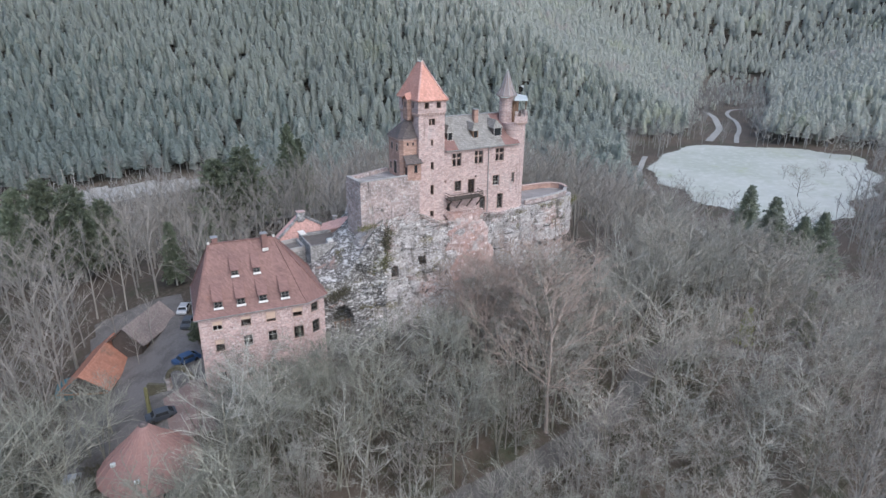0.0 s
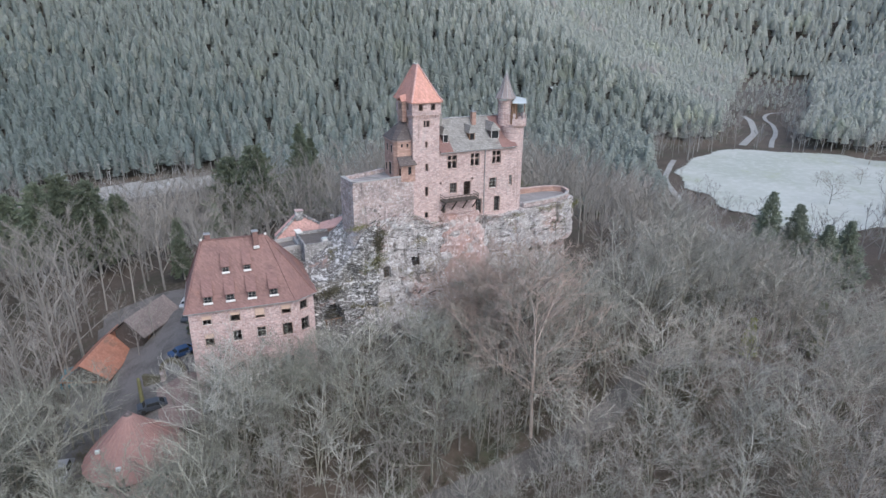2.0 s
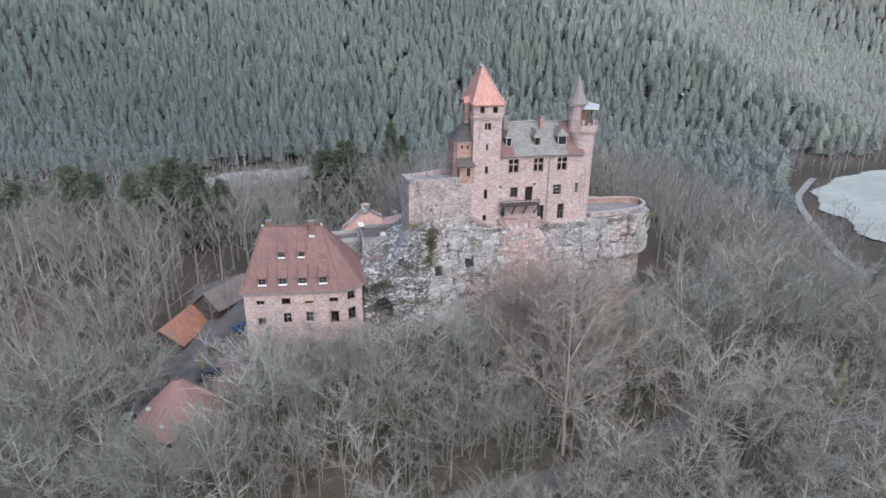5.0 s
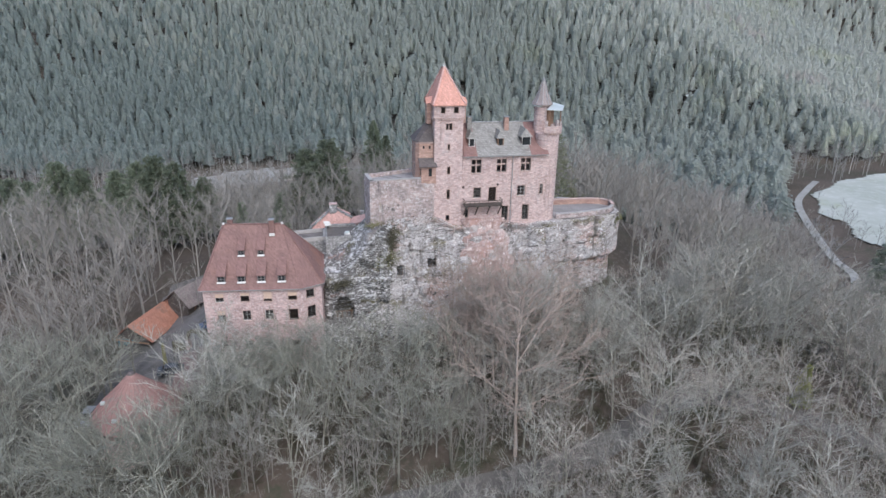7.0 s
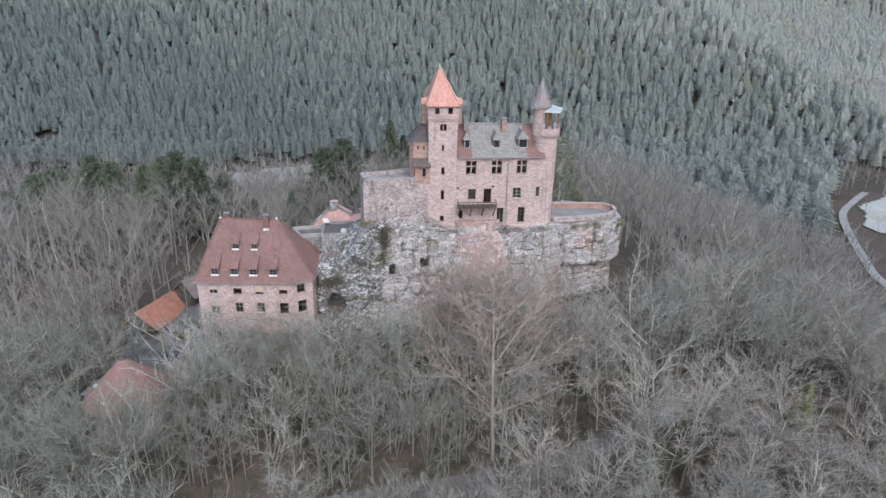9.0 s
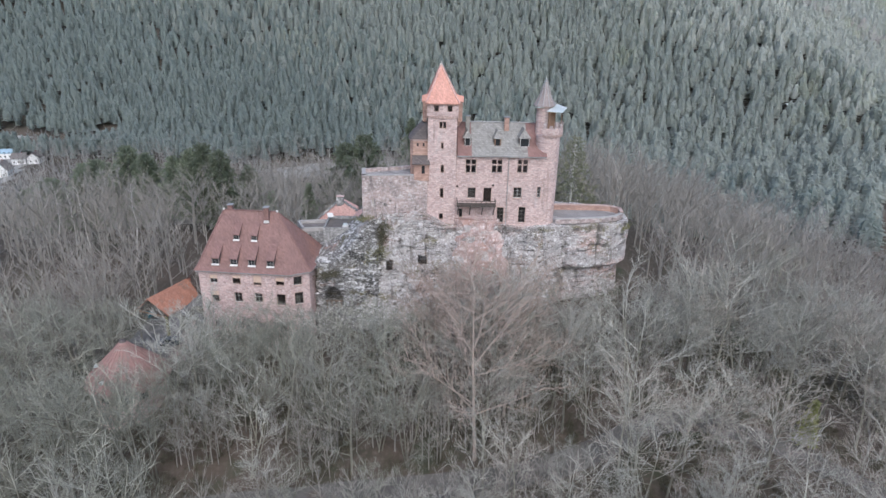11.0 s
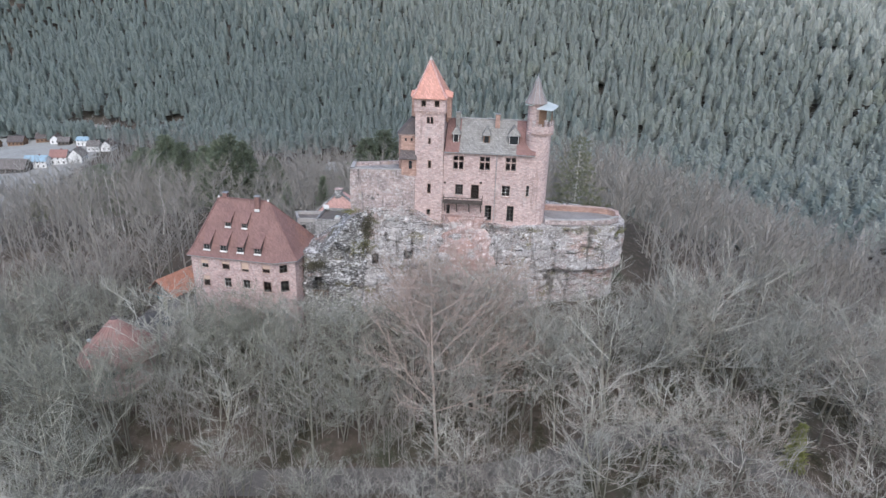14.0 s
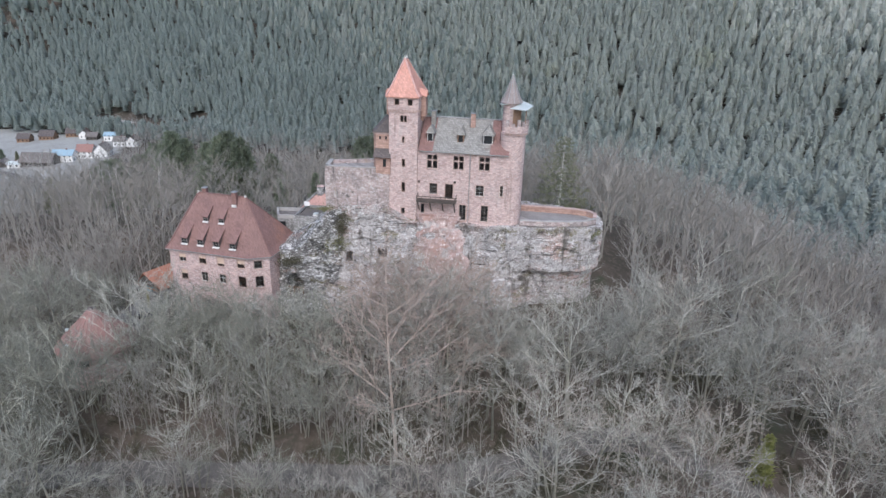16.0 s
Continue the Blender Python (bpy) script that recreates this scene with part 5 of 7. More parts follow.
# ---- courtyard buildings between house and rock ----
def flat_box(name, x0, x1, y0, y1, z0, z1, label, mat=SHINGLE):
    """A flat-roofed block with a parapet all round."""
    t = thing(name, ((x0 + x1) / 2, (y0 + y1) / 2, z0), label, "building")
    part("body", boxm(x0, x1, y0, y1, z0, z1 - 0.6), mat, t)
    part("roof", boxm(x0 + 0.3, x1 - 0.3, y0 + 0.3, y1 - 0.3, z1 - 0.599, z1 - 0.5), ROOF_GREY, t)
    for a, b, c, d in ((x0, x1, y0, y0 + 0.3), (x0, x1, y1 - 0.3, y1), (x0, x0 + 0.3, y0 + 0.3, y1 - 0.3), (x1 - 0.3, x1, y0 + 0.3, y1 - 0.3)):
        part("parapet", boxm(a, b, c, d, z1 - 0.598, z1), mat, t)
    return t


gatehouse = thing("gatehouse", (24.5, 98, 6), "flat-roofed weathered pale grey gatehouse behind the stone house", "building")
GATE = [(22.2, 96.7), (26.38, 97.2), (26.38, 102.0), (20.4, 101.1)]
part("body", prism(GATE, 3.0, 15.9), SHINGLE, gatehouse)
part("roof", prism([(24.5 + (x - 24.5) * 0.9, 99 + (y - 99) * 0.9) for x, y in GATE], 15.9, 16.0), ROOF_GREY, gatehouse)
for p0, p1 in zip(GATE, GATE[1:] + GATE[:1]):
    part("parapet", wall_mesh(p0, p1, 15.89, 16.6, 0.38)[0], SHINGLE_STONE, gatehouse)
bm = bmesh.new()
slab(bm, (*GATE[0], 0), (1, 0.12, 0), (0.12, -1, 0), 0.35, 1.5, 12.9, 15.3, -0.05, 0.03)
part("doorway", bm, GLASS_DARK, gatehouse)
flat_box("flat_annex", 26.4, 33.4, 94.2, 101, 10.0, 17.6, "low weathered grey flat-roofed annex on the rock")
# A rooflight, stood on this corner to line up in the camera's view.
hatch = thing("slanted_rooflight", (26.85, 100.2, 17.6), "small white slanted rooflight, set on the flat roof's edge to fit the view", "roof hatch")
part("curb", boxm(26.5, 27.2, 99.95, 100.6, 17.55, 17.8, 0.03), METAL_SHEET, hatch)
bm = bmesh.new()
p = [(26.4, 99.85, 17.7), (27.5, 99.85, 17.7), (27.2, 100.7, 18.2), (26.1, 100.7, 18.2)]
hexa(bm, [Vector(q) for q in p] + [Vector(q) + UP * 0.08 for q in p])
bmesh.ops.recalc_face_normals(bm, faces=bm.faces)
part("lid", bm, FRAME_WHITE, hatch)
skylight = thing("skylight", (30.2, 95.6, 17.1), "glass rooflight with a white frame on the flat roof", "skylight")
part("curb", boxm(29.7, 30.7, 95.1, 96.1, 17.08, 17.65, 0.04), FRAME_WHITE, skylight)
part("dome", boxm(29.78, 30.62, 95.18, 96.02, 17.645, 17.9, 0.1), METAL_SHEET, skylight)

pink = thing("pink_roofed_house", (28.2, 106, 3), "low house with a salmon-pink tiled roof between dark stone verges", "house")
part("wall", prism([(24.0, 103.5), (31.7, 103.1), (31.7, 107.2), (24.0, 107.2)], 2.0, 14.45), HOUSE_STONE, pink)
bm = bmesh.new()
slope = [(23.9, 103.2, 14.4), (31.8, 102.8, 14.9), (31.3, 103.9, 17.6), (28.1, 104.9, 19.3), (23.8, 104.9, 15.6)]
lid = [bm.verts.new(p) for p in slope]
foot = [bm.verts.new((p[0], 107.2, p[2])) for p in slope]
bm.faces.new(lid)
bm.faces.new(foot[::-1])
for i in range(5):
    bm.faces.new((lid[i], foot[i], foot[(i + 1) % 5], lid[(i + 1) % 5]))
bmesh.ops.recalc_face_normals(bm, faces=bm.faces)
part("roof", bm, ROOF_PINK, pink)
for a, b, k in (((23.5, 104.85, 15.5), (27.7, 104.85, 19.3), 9), ((31.5, 103.9, 17.7), (28.5, 104.85, 19.35), 7)):
    bm = bmesh.new()
    for i in range(k):
        p, q = Vector(a).lerp(Vector(b), i / k), Vector(a).lerp(Vector(b), (i + 0.92) / k)
        beam(bm, p + UP * (0.05 + 0.06 * (i % 2)), q + UP * (0.05 + 0.06 * (i % 2)), 0.42, 0.36)
    part("verge", bm, SHINGLE, pink, "dark weathered stone verge")
chimney = part("chimney", boxm(27.4, 28.8, 104.6, 105.6, 18.4, 20.2, 0.06), SHINGLE, pink)
part("chimney_cap", boxm(27.34, 28.86, 104.54, 105.66, 20.19, 20.34, 0.04), HOUSE_STONE, chimney)
wing = thing("pink_roofed_wing", (33, 101, 8), "low wing with a salmon-pink roof leading to the bastion", "wing")
part("wall", prism([(30.9, 102.75), (33.9, 97.6), (34.4, 98.7), (31.8, 103.6)], 8, [16.6, 18.9, 19.2, 16.9]), ORANGE_STONE, wing)
bm = bmesh.new()
p = [(30.7, 102.5, 16.9), (33.9, 97.2, 19.2), (34.8, 98.9, 20.3), (31.6, 104.0, 17.8)]
hexa(bm, [Vector(q) - UP * 0.16 for q in p] + [Vector(q) for q in p])
bmesh.ops.recalc_face_normals(bm, faces=bm.faces)
part("roof", bm, ROOF_PINK, wing)
stack = part("chimney", boxm(33.0, 33.6, 101.4, 102.0, 16.5, 19.6, 0.03), SHINGLE, wing)
part("chimney_cap", boxm(32.92, 33.68, 101.32, 102.08, 19.59, 19.72, 0.02), SHINGLE_STONE, stack)

# ---- round house with a tent roof ----
CC = (-1.9, 74.2)
cg = ground_height(*CC)
rotunda = thing("round_house", (*CC, cg), "round sandstone house with a tall conical red tiled roof", "house")
part("wall", lathe(CC, [(0, cg - 3.5), (5.3, cg - 3.5), (5.3, 0.2), (0, 0.2)], 24), HOUSE_STONE, rotunda)
CONE = [(6.3, -0.55), (4.9, 1.0), (2.6, 3.2), (0.4, 5.55)]
crown = part("roof", lathe(CC, [(0, -0.7), (6.25, -0.7)] + CONE + [(0, 5.6)], 24), ROOF_CONE, rotunda)
for i in range(24):
    a = radians(15 * i)
    bm = bmesh.new()
    for (r0, z0), (r1, z1) in zip(CONE, CONE[1:]):
        beam(bm, (CC[0] + r0 * math.cos(a), CC[1] + r0 * math.sin(a), z0 + 0.03), (CC[0] + r1 * math.cos(a), CC[1] + r1 * math.sin(a), z1 + 0.03), 0.15, 0.12)
    part("hip_tiles", bm, HIP_TILE, crown)
part("roof_cap", lathe(CC, [(0, 5.95), (0.45, 5.8), (0.62, 5.35), (0, 5.3)], 12), ROOF_DARK, crown, "dark metal roof cap")
for a, r, z in ((198, 4.2, 1.95), (250, 5.0, 1.1)):
    q = Vector((CC[0] + r * math.cos(radians(a)), CC[1] + r * math.sin(radians(a)), z))
    part("roof_vent", boxm(q.x - 0.3, q.x + 0.3, q.y - 0.2, q.y + 0.2, q.z - 0.3, q.z + 0.18, 0.04), METAL_SHEET, crown, "pale metal roof vent")
for a in (195, 225, 255, 285, 315):
    d = Vector((math.cos(radians(a)), math.sin(radians(a)), 0))
    side = Vector((-d.y, d.x, 0))
    at = Vector((*CC, 0)) + d * 5.26
    bm = bmesh.new()
    slab(bm, at, side, d, -0.65, 0.65, -2.3, -1.1, -0.05, 0.05)
    opening = part("window", bm, GLASS_DARK, rotunda)
    bm = bmesh.new()
    for s0, s1, z0, z1 in ((-0.82, -0.65, -2.45, -0.95), (0.65, 0.82, -2.45, -0.95), (-0.65, 0.65, -1.1, -0.95), (-0.65, 0.65, -2.45, -2.3)):
        slab(bm, at, side, d, s0, s1, z0, z1, -0.05, 0.1)
    part("surround", bm, DRESSED, opening)

# ---- barns on the yard ----
def gable_roof(t, front, back, half, z_eave, z_ridge, mat, hip=0.0, prow=0.0):
    """A pitched roof from front to back (points on the ground plan) with a half-hip at the front."""
    f, b = Vector((*front, 0)), Vector((*back, 0))
    d = (b - f).normalized()
    s = Vector((d.y, -d.x, 0))
    for k in (-1, 1):
        bm = bmesh.new()
        p = [f + d * prow + s * k * half + UP * z_eave, b + s * k * half + UP * z_eave, b + UP * z_ridge, f + d * hip + UP * z_ridge]
        hexa(bm, [q - UP * 0.18 for q in p] + p)
        bmesh.ops.recalc_face_normals(bm, faces=bm.faces)
        part("roof", bm, mat, t)
    return f, b, d, s


barn = thing("orange_barn", (-7, 106, -5), "open timber barn with a bright orange tiled roof", "barn")
f, b, d, s = gable_roof(barn, (-10.3, 100.5), (-4.7, 114.0), 4.0, -3.45, -0.1, ROOF_BARN, 0.3, 1.2)
for i in range(4):
    for k in (-1, 1):
        q = f + d * (0.8 + i * 3.8) + s * k * 3.5
        bm = bmesh.new()
        beam(bm, (q.x, q.y, ground_height(q.x, q.y) - 0.4), (q.x, q.y, -3.2), 0.24, 0.24)
        part("post", bm, DARK_WOOD, barn)
bm = bmesh.new()
q0, q1 = f + d * 0.6 - s * 3.9, f + d * 0.6 + s * 3.9
beam(bm, (q0.x, q0.y, -3.5), (q1.x, q1.y, -3.5), 0.2, 0.25)
part("tie_beam", bm, BEAM_WOOD, barn)
bm = bmesh.new()
gv = [f + d * 1.0 - s * 3.4 - UP * 3.4, f + d * 1.0 + s * 3.4 - UP * 3.4, f + d * 1.0 - UP * 0.5]
bm.faces.new([bm.verts.new(q) for q in gv]), bm.faces.new([bm.verts.new(q + d * 0.15) for q in gv][::-1])
part("gable_boards", bm, DARK_WOOD, barn)
part("back_wall", wall_mesh((b.x - s.x * 3.6, b.y - s.y * 3.6), (b.x + s.x * 3.6, b.y + s.y * 3.6), -8, -3.3, 0.3)[0], HOUSE_STONE, barn)
shed = thing("grey_barn", (-0.5, 114, -3), "long low barn with a weathered brownish grey tiled roof", "barn")
f, b, d, s = gable_roof(shed, (-3.2, 108.4), (3.6, 117.2), 3.6, 0.0, 3.0, ROOF_SHED)
for k in (-1, 1):
    w0, w1 = f + d * 0.5 + s * k * 2.7, b - d * 0.5 + s * k * 2.7
    if k < 0:
        w0, w1 = w1, w0
    part("wall", wall_mesh((w0.x, w0.y), (w1.x, w1.y), -6, 0.3, 0.3)[0], DARK_WOOD, shed)
for c0 in (f + d * 0.5, b - d * 0.7):
    bm = bmesh.new()
    gv = [c0 - s * 2.6 - UP * 6, c0 + s * 2.6 - UP * 6, c0 + s * 2.6 + UP * 0.35, c0 + UP * 2.7, c0 - s * 2.6 + UP * 0.35]
    bm.faces.new([bm.verts.new(q) for q in gv]), bm.faces.new([bm.verts.new(q + d * 0.2) for q in gv][::-1])
    part("gable", bm, DARK_WOOD, shed)
for i in range(3):
    bm = bmesh.new()
    q = f + d * (2.0 + 3.6 * i)
    beam(bm, q + s * 2.75 - UP * 1.4, q + s * 3.4 + UP * 0.0, 0.16, 0.16)
    part("brace", bm, BEAM_WOOD, shed, "pale timber brace")
hut = thing("timber_hut", (40, 86, 0), "dark timber hut with pale verge boards below the cliff", "hut")
f, b, d, s = gable_roof(hut, (40.0, 83.4), (40.0, 87.6), 3.4, 1.1, 3.75, ROOF_DARK)
for k in (-1, 1):
    bm = bmesh.new()
    beam(bm, f - d * 0.06 + UP * 3.72, f - d * 0.06 + s * k * 3.45 + UP * 1.02, 0.12, 0.24)
    part("verge_board", bm, FRAME_WHITE, hut, "pale verge board")
part("wall", boxm(37.0, 43.0, 83.8, 87.4, -3.0, 1.25), DARK_WOOD, hut)
bm = bmesh.new()
gv = [f + d * 0.35 - s * 3.0 + UP * 1.2, f + d * 0.35 + s * 3.0 + UP * 1.2, f + d * 0.35 + UP * 3.4]
bm.faces.new([bm.verts.new(q) for q in gv]), bm.faces.new([bm.verts.new(q + d * 0.15) for q in gv][::-1])
part("gable_boards", bm, DARK_WOOD, hut)
bm = bmesh.new()
beam(bm, f + d * 0.28 + UP * 0.4, f + d * 0.28 + UP * 3.3, 0.16, 0.12)
part("post", bm, ORANGE_STONE, hut, "reddish post")

# ---- gate arch, wall, mossy post ----
gate = thing("stone_gate", (4.0, 90.2, 0), "mossy rubble stone archway across the drive", "gate")
gd = Vector((3.6, -2.2, 0)).normalized()
gn = Vector((gd.y, -gd.x, 0))
go = Vector((2.0, 91.6, 0))
bm = bmesh.new()
span, rise = 3.2, 1.6
prev = None
for i in range(13):
    a = math.pi * i / 12
    inner = go + gd * (0.5 + span / 2 - math.cos(a) * span / 2) + UP * (1.3 + math.sin(a) * rise)
    outer = go + gd * (0.5 + span / 2 - math.cos(a) * (span / 2 + 0.5)) + UP * (1.3 + math.sin(a) * (rise + 0.55))
    cur = [inner + gn * 0.35, outer + gn * 0.35, outer - gn * 0.35, inner - gn * 0.35]
    if prev:
        hexa(bm, [prev[0], prev[1], prev[2], prev[3], cur[0], cur[1], cur[2], cur[3]])
    prev = cur
bmesh.ops.recalc_face_normals(bm, faces=bm.faces)
part("arch", bm, MOSS, gate)
for s0 in (0.0, 0.5 + span):
    bm = bmesh.new()
    slab(bm, go, gd, gn, s0 - 0.02, s0 + 0.52, -1.5, 1.32, -0.4, 0.4)
    part("pier", bm, BASTION, gate)
bm = bmesh.new()
slab(bm, go, gd, gn, -3.2, -0.02, -3.0, 0.1, -0.3, 0.3)
part("wall", bm, MOSS, gate)
trunk_post = thing("mossy_tree_stump", (-1.1, 88.3, ground_height(-1.1, 88.3)), "moss-covered bare trunk beside the drive", "tree trunk")
gz = ground_height(-1.1, 88.3)
part("trunk", lathe((-1.1, 88.3), [(0, gz - 0.3), (0.42, gz - 0.3), (0.32, gz + 0.8), (0.27, gz + 4.2), (0.2, gz + 4.8), (0, gz + 4.9)], 9), MOSS_GREEN, trunk_post)


# ---- vehicles ----
def car(x, y, turn, paint, label, length=4.2, width=1.75, height=1.45):
    z = ground_height(x, y) + 0.28
    t = tagged(new("car"), label, "car")
    t.matrix_basis = pose(x, y, z, 0, 0, turn)
    ROOTS[t] = Matrix.Identity(4)
    sec = [(-0.5, 0.35, 0.75), (-0.47, 0.28, 0.9), (-0.3, 0.25, 0.95), (-0.18, 0.25, height), (0.22, 0.25, height), (0.4, 0.25, 0.98), (0.49, 0.28, 0.9), (0.5, 0.35, 0.75)]
    bm = bmesh.new()
    rows = []
    for f, z0, z1 in sec:
        w = width / 2
        k = 0.78 if z1 > 1.1 else 1.0
        rows.append([bm.verts.new(p) for p in ((f * length, -w, z0), (f * length, w, z0), (f * length, w, min(z1, 0.92)), (f * length, w * k, z1 + 0.001), (f * length, -w * k, z1 + 0.001), (f * length, -w, min(z1, 0.92)))])
    for a, b in zip(rows, rows[1:]):
        for i in range(6):
            bm.faces.new((a[i], a[(i + 1) % 6], b[(i + 1) % 6], b[i]))
    bm.faces.new(rows[0]), bm.faces.new(rows[-1][::-1])
    bmesh.ops.recalc_face_normals(bm, faces=bm.faces)
    part("body", bm, paint, t)
    for f0, f1, y0 in ((-0.19, 0.22, 1), (-0.19, 0.22, -1)):
        bm = bmesh.new()
        w = width / 2
        q = [(f0 * length, y0 * (w + 0.012), 0.98), (f1 * length, y0 * (w + 0.012), 0.98), (f1 * length * 0.95, y0 * (w * 0.8 + 0.02), height - 0.08), (f0 * length * 0.9, y0 * (w * 0.8 + 0.02), height - 0.08)]
        hexa(bm, [Vector(p) - Vector((0, y0 * 0.05, 0)) for p in q] + [Vector(p) for p in q])
        bmesh.ops.recalc_face_normals(bm, faces=bm.faces)
        part("side_window", bm, GLASS_DARK, t)
    for a, b in (((-0.30, 0.96), (-0.185, height - 0.06)), ((0.40, 0.99), (0.235, height - 0.06))):
        bm = bmesh.new()
        sgn = -1 if a[0] < 0 else 1
        q = [(a[0] * length + sgn * 0.03, -width * 0.42, a[1]), (a[0] * length + sgn * 0.03, width * 0.42, a[1]), (b[0] * length + sgn * 0.03, width * 0.36, b[1]), (b[0] * length + sgn * 0.03, -width * 0.36, b[1])]
        hexa(bm, [Vector(p) - Vector((sgn * 0.04, 0, 0)) for p in q] + [Vector(p) for p in q])
        bmesh.ops.recalc_face_normals(bm, faces=bm.faces)
        part("windscreen", bm, GLASS_DARK, t)
    for fx in (-0.31, 0.31):
        for sy in (-1, 1):
            bm = lathe((0, 0), [(0, -0.1), (0.31, -0.1), (0.33, -0.05), (0.33, 0.05), (0.31, 0.1), (0, 0.1)], 14)
            bmesh.ops.rotate(bm, verts=bm.verts, cent=(0, 0, 0), matrix=Matrix.Rotation(math.pi / 2, 3, "X"))
            bmesh.ops.translate(bm, verts=bm.verts, vec=(fx * length, sy * (width / 2 - 0.06), 0.33))
            wheel = part("wheel", bm, RUBBER, t)
    return t


car(5.4, 96.3, 20, CAR_BLUE, "blue hatchback parked behind the stone gate")
car(0.3, 85.6, 5, CAR_DARK, "dark grey car parked by the mossy trunk")
car(7.4, 109.4, 70, CAR_DARK, "dark car parked beside the grey barn")
car(7.5, 116.0, 70, CAR_SILVER, "silver car parked at the back of the yard")
car(-12.0, 82.5, 80, CAR_SILVER, "silver van parked below the round house", 4.8, 1.9, 1.9)
heap = thing("tarpaulin_heap", (-13.0, 109.5, ground_height(-13, 109.5)), "teal tarpaulin draped over a stack behind the barn", "tarpaulin")
hz = ground_height(-13.0, 109.5)
part("sheet", prism([(-14.6, 107.6), (-11.8, 107.4), (-11.4, 111.2), (-14.2, 111.6)], hz - 0.3, [hz + 1.5, hz + 1.9, hz + 2.2, hz + 1.6]), TARP, heap)
hut = thing("garden_shed", (38.9, 84.6, ground_height(38.9, 84.6)), "small dark shed with a pale-edged gable roof below the cliff", "shed")
hg = ground_height(38.9, 84.6)
part("wall", boxm(37.8, 40.0, 83.6, 85.6, hg - 1.2, 2.9), DARK_WOOD, hut)
for k in (-1, 1):
    bm = bmesh.new()
    p = [(38.9, 83.3, 4.0), (38.9 + k * 1.6, 83.3, 2.75), (38.9 + k * 1.6, 85.9, 2.75), (38.9, 85.9, 4.0)]
    hexa(bm, [Vector(q) - UP * 0.1 for q in p] + [Vector(q) for q in p])
    bmesh.ops.recalc_face_normals(bm, faces=bm.faces)
    part("roof", bm, ROOF_DARK, hut)
    bm = bmesh.new()
    beam(bm, Vector(p[0]) + Vector((0, -0.03, 0)), Vector(p[1]) + Vector((0, -0.03, 0)), 0.06, 0.16)
    part("bargeboard", bm, FRAME_WHITE, hut)


# ---- trees ----
class Limbs:
    """Collects tapered limbs as triangles."""

    def __init__(self):
        self.v, self.f = [], []

    def seg(self, a, b, ra, rb, sides):
        d = b - a
        if d.length < 1e-5:
            return
        d = d.normalized()
        s = d.cross(Vector((0.3, 0.9, 0.31))).normalized()
        t = d.cross(s)
        k = len(self.v)
        tip = rb <= 0
        ang = [2 * math.pi * i / sides for i in range(sides)]
        for q in ang:
            self.v.append(a + (s * math.cos(q) + t * math.sin(q)) * ra)
        if tip:
            self.v.append(b)
            for i in range(sides):
                self.f.append((k + i, k + (i + 1) % sides, k + sides))
        else:
            for q in ang:
                self.v.append(b + (s * math.cos(q) + t * math.sin(q)) * rb)
            for i in range(sides):
                j = (i + 1) % sides
                self.f.append((k + i, k + j, k + sides + j, k + sides + i))

    def spike(self, a, b, w, rng):
        d = (b - a)
        s = d.cross(Vector((rng.uniform(-1, 1), rng.uniform(-1, 1), rng.uniform(-1, 1))))
        s = s.normalized() * w if s.length > 1e-6 else Vector((w, 0, 0))
        k = len(self.v)
        self.v += [a - s, a + s, b]
        self.f.append((k, k + 1, k + 2))


def unit(rng, up=0.0):
    v = Vector((rng.gauss(0, 1), rng.gauss(0, 1), rng.gauss(0, 1) + up))
    return v.normalized()


